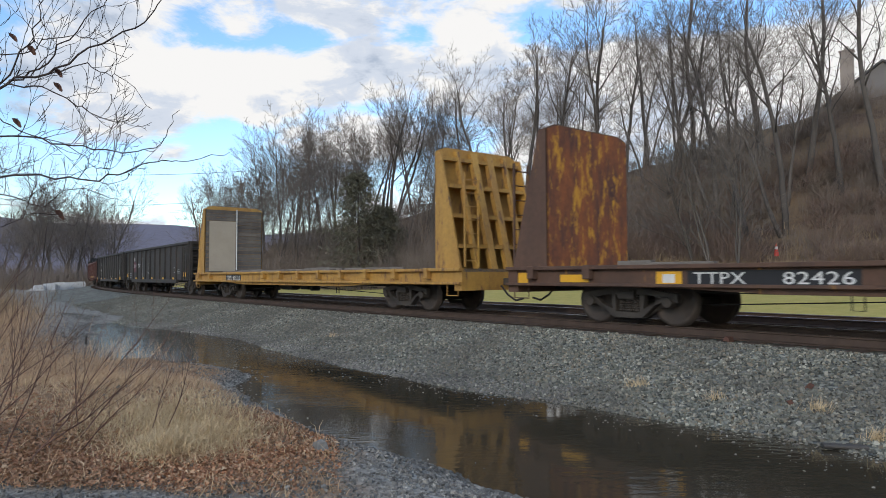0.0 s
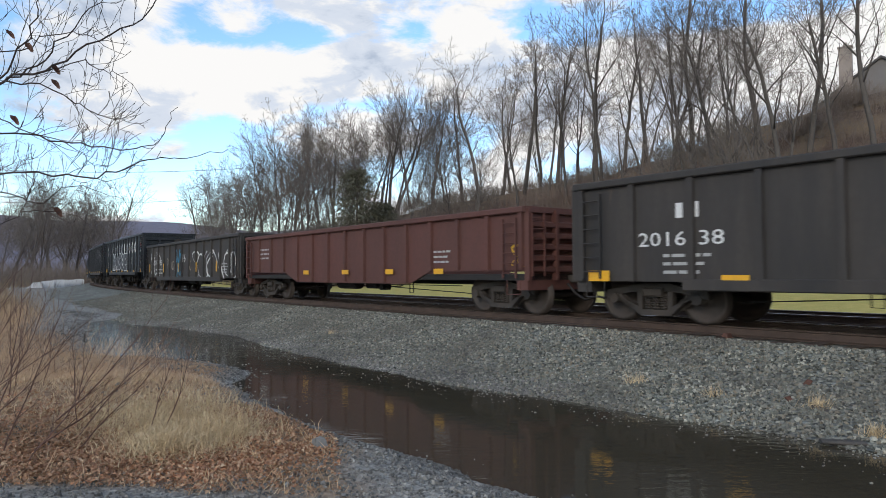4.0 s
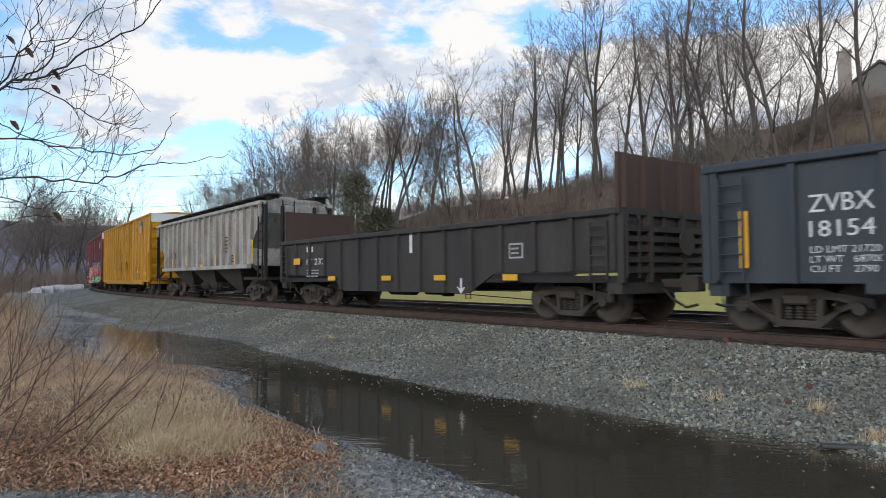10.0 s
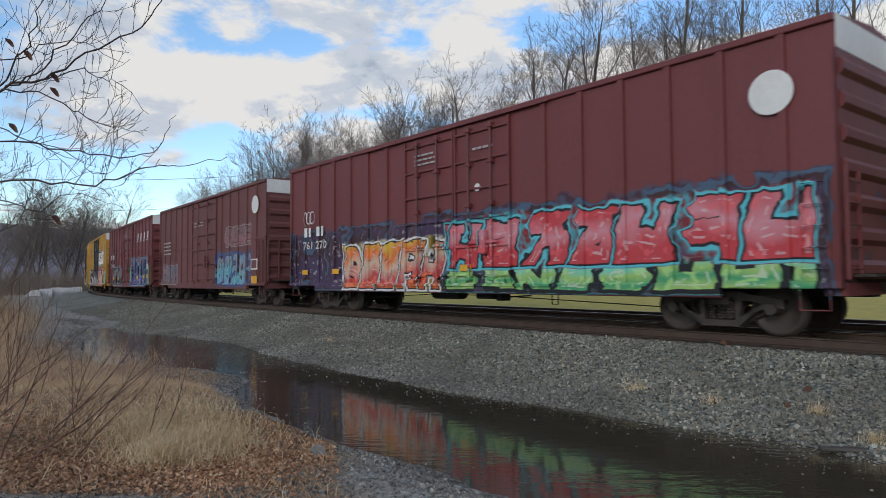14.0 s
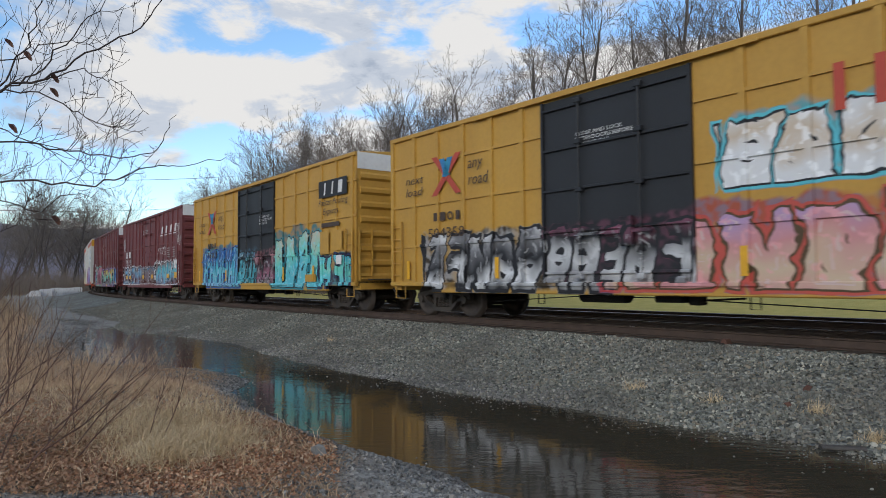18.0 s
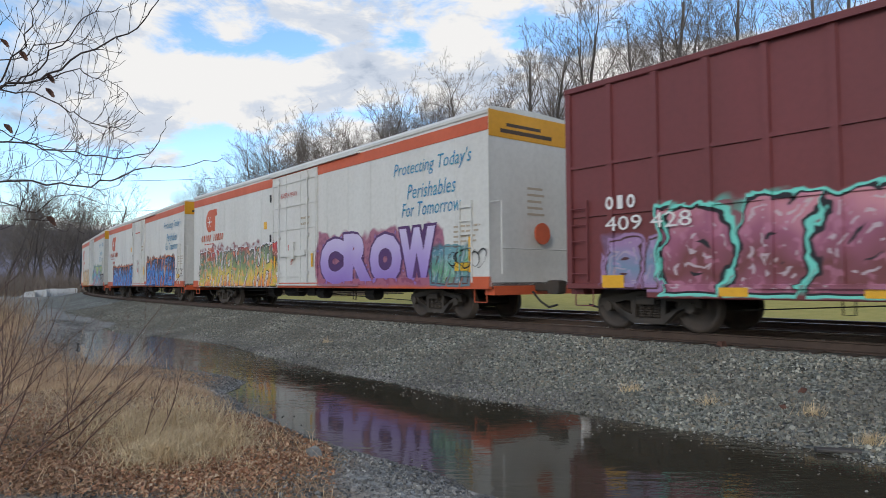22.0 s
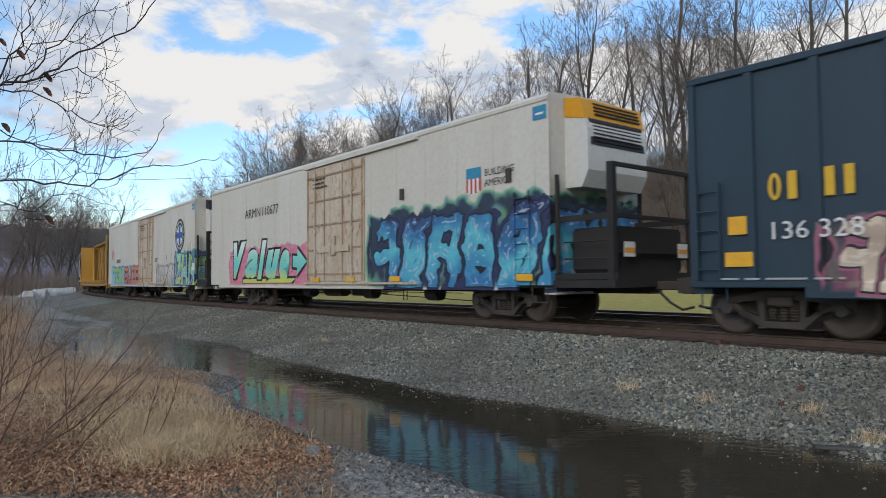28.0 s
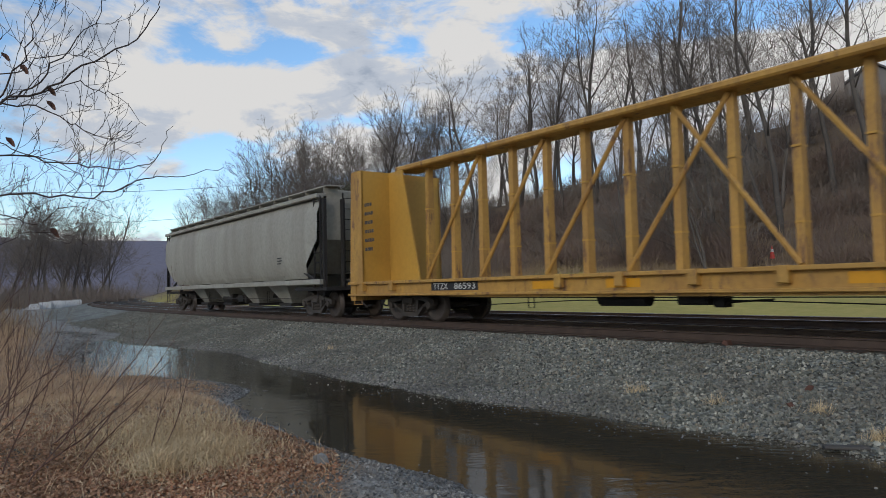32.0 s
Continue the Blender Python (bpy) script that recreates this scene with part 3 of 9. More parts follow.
def bare_tree_shapes(seed, height, clear=0.4, wide=1.0, stems=1, lean=0.08, thin=0.011, twiggy=0):
    """Trunk with limbs, and the fine twigs, of a leafless tree: each limb carries side limbs in turn, shorter towards its tip."""
    rnd = random.Random(seed)
    wood, fine = Shape(), Shape()
    #        segments, side limbs, kink, pull upwards
    habit = ((9, 0, 0.065, 0.02), (6, 4, 0.12, 0.045), (5, 3, 0.12, 0.04), (4, 2 + twiggy, 0.12, 0.03), (3, 0, 0.11, 0.02))

    def limb(p, d, length, r, level):
        steps, sides, kink, pull = habit[level]
        r_end = max(r * (0.42 if level == 0 else 0.25), thin * 0.8)
        spine, dirs = [(p, r)], [d]
        for i in range(steps):
            d = (d + Vector((rnd.gauss(0, kink), rnd.gauss(0, kink), rnd.gauss(0, kink) + pull))).normalized()
            p = p + d * (length / steps)
            spine.append((p, r + (r_end - r) * ((i + 1) / steps) ** 0.8))
            dirs.append(d)
        (wood if level < 2 else fine).limb(spine, (8, 5, 4, 3, 3)[level])
        if level == 4:
            return

        def at(f):
            i = min(int(f * steps), steps - 1)
            g = f * steps - i
            return spine[i][0].lerp(spine[i + 1][0], g), dirs[i + 1], spine[i][1] * (1 - g) + spine[i + 1][1] * g

        turn = rnd.uniform(0, 6.283)
        if level == 0:
            n, f0 = int(rnd.uniform(8, 11)), clear
        else:
            n, f0 = sides, 0.16 if level > 1 else 0.25
        for q in range(n + 1):
            last = q == n
            f = 1.0 if last else f0 + (0.99 - f0) * (q + rnd.uniform(0.1, 0.9)) / n
            b, dd, rr = at(f * 0.9999)
            turn += 2.4 + rnd.gauss(0, 0.4)
            side = Matrix.Rotation(turn, 3, dd) @ dd.orthogonal().normalized()
            if level == 0:
                # limbs from the trunk: long and steep low down, short near the top
                spread = rnd.uniform(0.6, 1.3) * wide * (1.15 - 0.35 * (f - f0) / (1 - f0))
                reach = height * (1 - clear) * (0.62 - 0.34 * (f - f0) / (1 - f0)) * rnd.uniform(0.65, 1.1)
                low = f < f0 + 0.12 and rnd.random() < 0.4
                reach *= 0.45 if low else 1.0
                rad = rr * rnd.uniform(0.38, 0.62)
            else:
                spread = rnd.uniform(0.6, 1.25)
                reach = length * (0.72 - 0.28 * f) * rnd.uniform(0.6, 1.15)
                rad = rr * rnd.uniform(0.45, 0.65)
            if last:
                spread, reach = rnd.uniform(0.1, 0.45), reach * 1.15
            limb(b, (dd + side * spread + Vector((0, 0, 0.10))).normalized(), reach, max(rad, thin), level + 1)

    for k in range(stems):
        d0 = Vector((rnd.gauss(0, lean) + 0.20 * k * rnd.choice((-1, 1)), rnd.gauss(0, lean), 1)).normalized()
        limb(Vector((0.25 * k, 0.15 * k, -0.3)), d0, height * rnd.uniform(0.76, 0.84) * (1 - 0.08 * k), height * (0.0125 if k == 0 else 0.009) * (0.75 if clear < 0.3 else 1.0), 0)
    return wood, fine


TREES = []


def make_tree_kinds():
    """Six habits: tall forest stems (0, 1, 3, 5), a round open crown (2), a low spreading one (4)."""
    for i, (h, clear, wide, stems, lean) in enumerate(((19, 0.46, 0.75, 1, 0.05), (20, 0.36, 0.9, 2, 0.08), (16, 0.24, 1.0, 2, 0.10), (21, 0.48, 0.75, 1, 0.06), (12, 0.14, 1.05, 2, 0.12), (19, 0.38, 0.95, 1, 0.10))):
        w, f = bare_tree_shapes(140 + i, h, clear, wide, stems, lean, 0.015 if clear < 0.3 else 0.0125, 1)
        t = thing("tree", "tall leafless broadleaf tree on the hillside", "tree", "leafless hillside trees")
        part("trunk", w, BARK, t, smooth=True)
        part("crown", f, TWIG, t, "fine bare twigs")
        TREES.append(t)


make_tree_kinds()


def land(x, y):
    return float(ground_z(np.array([x]), np.array([y]))[0])


def polar(az, r):
    a = radians(az)
    return r * math.sin(a), r * math.cos(a)


def plant_hillside():
    rnd = random.Random(11)
    used = set()
    toes = ([-24, -21, -13, 0, 15, 33, 60, 90], [150, 112, 84, 62, 52, 46, 46, 60])

    def plant(az, r, size, kind=None):
        x, y = polar(az, r)
        k = rnd.randrange(len(TREES)) if kind is None else kind
        m = Matrix.Translation((x, y, land(x, y) - 0.1)) @ Matrix.Rotation(rnd.uniform(0, 6.28), 4, "Z") @ Matrix.Scale(size, 4)
        if k not in used:
            used.add(k)
            TREES[k].matrix_basis = m
            return
        c = copy_thing(TREES[k], m)
        c.scale = (size, size, size)

    # the crest above the meadow, tall stems with sky between them
    for az, back, size, kind in ((33.4, 12, 1.0, 3), (30.8, 12, 0.95, 0), (28.6, 14, 1.0, 3), (27.0, 7, 1.02, 1), (25.6, 18, 1.0, 3), (24.6, 6, 1.05, 5),
                                 (23.2, 20, 0.95, 2), (22.2, 10, 1.0, 1), (20.8, 16, 1.1, 3), (19.6, 22, 0.95, 0), (18.4, 14, 1.0, 5), (17.0, 24, 0.95, 3), (15.2, 20, 0.92, 0), (13.0, 16, 1.08, 1),
                                 (11.4, 26, 1.0, 2), (9.7, 18, 1.08, 0), (8.3, 26, 0.95, 5), (7.0, 20, 1.02, 3), (5.2, 26, 1.05, 2), (3.3, 20, 1.05, 5), (1.8, 28, 0.9, 4), (0.2, 24, 0.85, 2),
                                 (-2.2, 26, 0.75, 4), (-4.6, 18, 0.99, 1), (-6.2, 26, 0.79, 5), (-7.8, 22, 0.84, 4), (-9.5, 26, 0.79, 2), (-11.2, 20, 0.84, 4), (-12.9, 26, 0.79, 2), (-14.4, 22, 0.75, 4),
                                 (-15.6, 28, 0.75, 2), (-16.8, 20, 0.75, 4), (-18.0, 26, 0.66, 2), (-19.2, 22, 0.62, 4), (-20.0, 30, 0.57, 2)):
        plant(az, np.interp(az, *toes) + back, size, kind)
    # more behind them, fainter
    for i in range(17):
        az = -20 + 46 * ((i * 0.6180339) % 1.0)
        plant(az, np.interp(az, *toes) + rnd.uniform(30, 46), rnd.uniform(0.7, 0.95))
    # the rounded, twiggy wood towards the bend, low trees in front of tall ones
    for az, r, size, kind in ((-1.0, 84, 0.99, 2), (-2.8, 92, 1.03, 2), (-4.2, 86, 0.95, 5), (-5.4, 96, 0.99, 2), (-6.6, 90, 0.95, 2), (-8.0, 100, 0.95, 2), (-9.2, 94, 1.09, 2), (-10.4, 102, 1.09, 2), (-11.6, 98, 1.03, 2),
                              (-12.6, 108, 1.26, 2), (-13.8, 104, 1.20, 2), (-15.0, 112, 1.15, 2), (-16.2, 116, 1.08, 2), (-17.4, 122, 1.02, 2), (-18.6, 128, 0.97, 2), (-3.4, 78, 0.77, 4), (-9.9, 80, 0.94, 4),
                              (-11.2, 84, 0.87, 4), (-12.6, 86, 1.20, 4), (-13.9, 92, 1.20, 4), (-15.2, 98, 1.20, 4), (-16.6, 104, 1.20, 4), (-18.0, 110, 0.95, 4), (-19.4, 118, 0.97, 4), (0.8, 74, 0.82, 4), (2.6, 72, 0.77, 4), (-1.6, 74, 0.77, 4)):
        plant(az, r, size, kind)
    # slender young stems along the crest
    for i in range(12):
        az = 0.5 + 27 * ((i * 0.6180339 + 0.37) % 1.0)
        plant(az, np.interp(az, *toes) + rnd.uniform(8, 24), rnd.uniform(0.5, 0.72), rnd.choice((0, 3, 5)))
    # small trees at the meadow's edge
    for az, r, sz in ((20.4, 49, 0.8), (21.6, 47, 0.9), (23.6, 46, 0.8), (15.5, 53, 0.5)):
        plant(az, r, sz, 4)
    # the wood beyond the far end of the bend
    for i in range(24):
        az = -33.5 + 7.2 * ((i * 0.6180339) % 1.0)
        plant(az, rnd.uniform(135, 200), rnd.uniform(1.0, 1.4), rnd.choice((2, 2, 4, 5)))
    for az, r, sz in ((-24.5, 260, 0.9), (-23.0, 250, 0.8)):
        plant(az, r, sz, 4)
    for i in range(6):
        plant(rnd.uniform(-48, -36), rnd.uniform(40, 80), rnd.uniform(0.5, 0.8))


plant_hillside()


# ---- freight cars: x along the car in the train's direction, -y the pond side, z from the rail's top ----
def paint(name, colour, rough=0.5, second=None, amount=0.45, rust=None, rust_at=0.66, streak=5.0, scale=0.9, spec=0.4):
    return material(name, colour, rough, 0.0, second, amount, scale, 9, 0.03, spec, streak, rust, rust_at)


STEEL = material("running_gear_steel", (0.044, 0.038, 0.033), 0.75, 0.1, (0.08, 0.064, 0.052), 0.6, 3.0, 30, 0.06)
GEAR = material("underframe_black", (0.013, 0.012, 0.012), 0.8, 0, (0.034, 0.028, 0.024), 0.6, 2.0, 22, 0.05)
WHEEL = material("wheel_steel", (0.046, 0.037, 0.031), 0.65, 0.2, (0.082, 0.062, 0.05), 0.6, 4, 30, 0.04)
REFLECT = material("reflector_yellow", (0.75, 0.40, 0.02), 0.4, 0, (0.6, 0.30, 0.02), 0.5, 3, 20, 0.0)
WHITE = paint("lettering_white", (0.72, 0.72, 0.70), 0.55, (0.5, 0.5, 0.48), 0.4)
DARK = paint("lettering_black", (0.02, 0.02, 0.022), 0.55)
STENCIL = paint("stencil_grey_white", (0.42, 0.42, 0.41), 0.6, (0.30, 0.30, 0.29), 0.5)
DOOR_EDGE = paint("rust_edged_door_bar", (0.40, 0.31, 0.21), 0.65, (0.25, 0.155, 0.09), 0.9, (0.18, 0.085, 0.045), 0.56, 2.0, 3.0)
SOOT_STEEL = paint("sooty_rusted_steel", (0.034, 0.030, 0.027), 0.7, (0.066, 0.050, 0.040), 0.9, (0.085, 0.05, 0.034), 0.6, 2.0, 1.8)
ORANGE = paint("panel_orange", (0.75, 0.33, 0.03), 0.5)


def sub_mesh():
    """Meshes that all trucks share."""
    wb, r = 0.91, 0.457
    frames = []
    for sgn in (-1, 1):
        f = Shape()
        y0, y1 = sorted((sgn * 0.93, sgn * 1.07))
        f.prism_y([(-1.12, 0.46), (-1.10, 0.62), (-0.55, 0.70), (-0.32, 0.76), (0.32, 0.76), (0.55, 0.70), (1.10, 0.62), (1.12, 0.46), (0.55, 0.585), (0.30, 0.60), (-0.30, 0.60), (-0.55, 0.585)], y0, y1)
        f.prism_y([(-0.36, 0.14), (0.36, 0.14), (0.36, 0.25), (-0.36, 0.25)], y0, y1)
        for k in (-1, 1):
            a = [(k * 1.05, 0.55), (k * 0.82, 0.58), (k * 0.34, 0.14), (k * 0.34, 0.30)]
            f.prism_y(a if k > 0 else a[::-1], y0, y1)
            b = [(k * 0.36, 0.25), (k * 0.28, 0.25), (k * 0.28, 0.62), (k * 0.40, 0.62)]
            f.prism_y(b if k > 0 else b[::-1], y0, y1)
            f.tube((k * wb, sgn * 0.90, r), (k * wb, sgn * 1.12, r), 0.115, 0.10, 10)
        frames.append(f.mesh("side_frame", STEEL))
    springs = []
    for sgn in (-1, 1):
        for cx in (-0.17, 0.0, 0.17):
            coil = [((cx, sgn * 1.0, 0.26 + q * 0.024), 0.08 if q % 2 else 0.055) for q in range(14)]
            springs.append(Shape().limb(coil, 8).mesh("spring", STEEL))
    axle = Shape()
    prof = [(0.0, -0.03), (0.09, -0.03), (0.12, 0.0), (0.15, 0.012), (0.36, 0.02), (0.385, -0.012), (0.457, -0.012), (0.462, 0.09), (0.49, 0.105), (0.49, 0.13), (0.38, 0.13), (0.36, 0.09), (0.14, 0.08), (0.0, 0.08)]
    axle.lathe_y([(a, -0.835 + b) for a, b in prof], 0, 0, 24)
    axle.lathe_y([(a, 0.835 - b) for a, b in prof], 0, 0, 24)
    axle.tube((0, -0.9, 0), (0, 0.9, 0), 0.08, 0.08, 10)
    bolster = Shape().bevel_box(-0.2, 0.2, -1.15, 1.15, 0.50, 0.68, 0.03).box(-0.75, 0.75, -0.1, 0.1, 0.35, 0.45).tube((0, 0, 0.6), (0, 0, 0.85), 0.25, 0.25, 12)
    bolster.box(-0.55, -0.45, -0.8, 0.8, 0.3, 0.42).box(0.45, 0.55, -0.8, 0.8, 0.3, 0.42)
    coupler = Shape().bevel_box(0.0, 0.62, -0.10, 0.10, 0.74, 0.92, 0.02)
    coupler.prism_y([(0.55, 0.68), (0.80, 0.66), (0.92, 0.70), (0.92, 0.97), (0.78, 1.0), (0.55, 0.98)], -0.16, 0.10)
    coupler.box(0.62, 0.78, 0.08, 0.2, 0.70, 0.95)
    hose = Shape().path([(0.25, -0.35, 0.72), (0.5, -0.36, 0.50), (0.75, -0.33, 0.36), (0.98, -0.28, 0.42)], 0.028)
    return frames, springs, axle.mesh("wheelset", WHEEL, True), bolster.mesh("bolster", STEEL), coupler, hose


FRAMES, SPRINGS, AXLE, BOLSTER, COUPLER, HOSE = sub_mesh()
WHEELSETS = []   # (object, car's front end, x on the car)
CARS = []


def mirrored(shape):
    s = Shape()
    s.v = [(-x, -y, z) for x, y, z in shape.v]
    s.f = list(shape.f)
    return s


def shifted(shape, dx, dy=0, dz=0):
    s = Shape()
    s.v = [(x + dx, y + dy, z + dz) for x, y, z in shape.v]
    s.f = list(shape.f)
    return s


def running_gear(car, length, centres, sill=0.9):
    """Two trucks, couplers, hoses, centre sill and brake rigging."""
    for k in (-1, 1):
        truck = part("truck", BOLSTER, None, car, "cast steel two-axle truck")
        truck.matrix_basis = Matrix.Translation((k * centres / 2, 0, 0))
        for me in FRAMES:
            part("side_frame", me, None, truck)
        for me in SPRINGS:
            part("spring", me, None, truck)
        for dx in (-0.91, 0.91):
            w = part("wheelset", AXLE, None, truck, "steel wheels on an axle")
            w.matrix_basis = Matrix.Translation((dx, 0, 0.457))
            WHEELSETS.append((w, car, k * centres / 2 + dx, dx))
        e = length / 2 - 0.05
        c = shifted(COUPLER, e) if k > 0 else mirrored(shifted(COUPLER, e))
        part("coupler", c, STEEL, car)
        h = shifted(HOSE, e) if k > 0 else mirrored(shifted(HOSE, e))
        part("air_hose", h, GEAR, car)
    part("centre_sill", Shape().bevel_box(-length / 2 + 0.1, length / 2 - 0.1, -0.22, 0.22, 0.66, sill + 0.05, 0.02), GEAR, car)
    span = centres / 2 - 1.5
    part("brake_rod", Shape().path([(-span, -0.55, 0.42), (-span * 0.4, -0.6, 0.58), (span * 0.1, -0.6, 0.58), (span, -0.55, 0.42)], 0.016, 4), GEAR, car)
    part("brake_rod", Shape().path([(-span, -1.05, 0.66), (span, -1.05, 0.64)], 0.014, 4), GEAR, car)
    tank = Shape()
    x0 = -0.12 * centres
    tank.tube((x0, -0.75, 0.66), (x0 + 1.15, -0.75, 0.66), 0.2, 0.2, 12)
    part("air_tank", tank, GEAR, car, smooth=False)
    v = Shape().bevel_box(x0 + 1.9, x0 + 2.5, -0.95, -0.55, 0.50, 0.82, 0.04).bevel_box(x0 + 2.6, x0 + 2.8, -0.9, -0.6, 0.46, 0.8, 0.03)
    v.path([(x0 + 1.2, -0.75, 0.7), (x0 + 1.9, -0.75, 0.7)], 0.02).path([(x0 + 2.8, -0.75, 0.55), (x0 + 3.6, -0.7, 0.6)], 0.02)
    part("brake_valve", v, GEAR, car)
    for xx in (-span * 0.55, span * 0.55):
        g = Shape()
        g.path([(xx - 0.09, -1.0, sill), (xx - 0.09, -1.0, 0.42), (xx + 0.09, -1.0, 0.42), (xx + 0.09, -1.0, sill)], 0.014, 4)
        part("rod_hanger", g, GEAR, car)


def ladder(car, x0, x1, z0, z1, y, mat_, rungs=7, label=""):
    s = Shape()
    for x in (x0, x1):
        s.box(x - 0.02, x + 0.02, y - 0.03, y + 0.02, z0, z1)
    for i in range(rungs):
        z = z0 + (z1 - z0) * (i + 0.5) / rungs
        s.tube((x0, y - 0.02, z), (x1, y - 0.02, z), 0.014, 0.014, 5)
    return part("ladder", s, mat_, car, label)


def end_ladder(car, x, y0, y1, z0, z1, mat_, rungs=7):
    s = Shape()
    k = 1 if x > 0 else -1
    for y in (y0, y1):
        s.box(min(x, x + k * 0.05), max(x, x + k * 0.05), y - 0.02, y + 0.02, z0, z1)
    for i in range(rungs):
        z = z0 + (z1 - z0) * (i + 0.5) / rungs
        s.tube((x + k * 0.04, y0, z), (x + k * 0.04, y1, z), 0.014, 0.014, 5)
    return part("ladder", s, mat_, car)


def step_iron(car, x, mat_, z=0.9, y=-1.5):
    s = Shape().path([(x - 0.22, y, z), (x - 0.22, y, 0.48), (x + 0.22, y, 0.48), (x + 0.22, y, z)], 0.016, 4)
    part("stirrup_step", s, mat_, car)


def plate(car, name, x0, x1, z0, z1, mat_, y=-1.60, label="", thick=0.004):
    return part(name, Shape().box(x0, x1, y - thick, y, z0, z1), mat_, car, label)


def new_car(name, label, category, front, back):
    """front and back: the body's ends, metres along the train."""
    car = thing(name, label, category, "cars of the passing freight train")
    car["mid"] = (front + back) / 2
    CARS.append((car, (front + back) / 2))
    return car


def corrugated_end(car, x, half, z0, z1, ribs, mat_, depth=0.07, y_in=0.12):
    k = 1 if x > 0 else -1
    s = Shape().box(min(x, x - k * 0.05), max(x, x - k * 0.05), -half, half, z0, z1)
    step = (z1 - z0) / ribs
    ribs_done = []
    for i in range(ribs):
        a = z0 + step * (i + 0.22)
        pr = [(x, a), (x + k * depth, a + step * 0.16), (x + k * depth, a + step * 0.40), (x, a + step * 0.56)]
        ribs_done.append(Shape().prism_y(pr if k > 0 else pr[::-1], -half + y_in, half - y_in))
    wall = part("end_wall", s, mat_, car)
    for r in ribs_done:
        part("end_rib", r, mat_, wall)


def side_wall(car, half_l, z0, z1, mat_, posts, post_w=0.14, proud=0.055, y=-1.55, gap=None, rails=(), name="side_wall"):
    """One mesh a side: sheet, top chord, sill, posts and level rails; gap (x0, x1) is left free for the door."""
    for sgn in (1, -1):
        s = Shape()
        yo, yi = y * sgn, (y + 0.06) * sgn
        lo, hi = min(yo, yi), max(yo, yi)
        s.box(-half_l, half_l, lo, hi, z0, z1)
        po = (y - proud) * sgn
        a, b = sorted((po, yo))
        for x in posts:
            if gap and gap[0] < x < gap[1]:
                continue
            w = post_w / 2
            pr = [(x - w, yo), (x - w * 0.88, po), (x + w * 0.88, po), (x + w, yo)]
            p = Shape()
            p.v = [(px, py, z) for z in (z0 + 0.02, z1 - 0.02) for px, py in pr]
            p.f = [(0, 1, 5, 4), (1, 2, 6, 5), (2, 3, 7, 6), (4, 5, 6, 7), (0, 3, 2, 1)]
            part("side_post", p, mat_, car)
        for z in rails:
            if gap:
                for xa, xb in ((-half_l, gap[0]), (gap[1], half_l)):
                    part("side_rail", Shape().box(xa, xb, min(yo, po * 0.99), max(yo, po * 0.99), z - 0.035, z + 0.035), mat_, car)
            else:
                part("side_rail", Shape().box(-half_l, half_l, min(yo, po * 0.99), max(yo, po * 0.99), z - 0.035, z + 0.035), mat_, car)
        part(name, s, mat_, car)


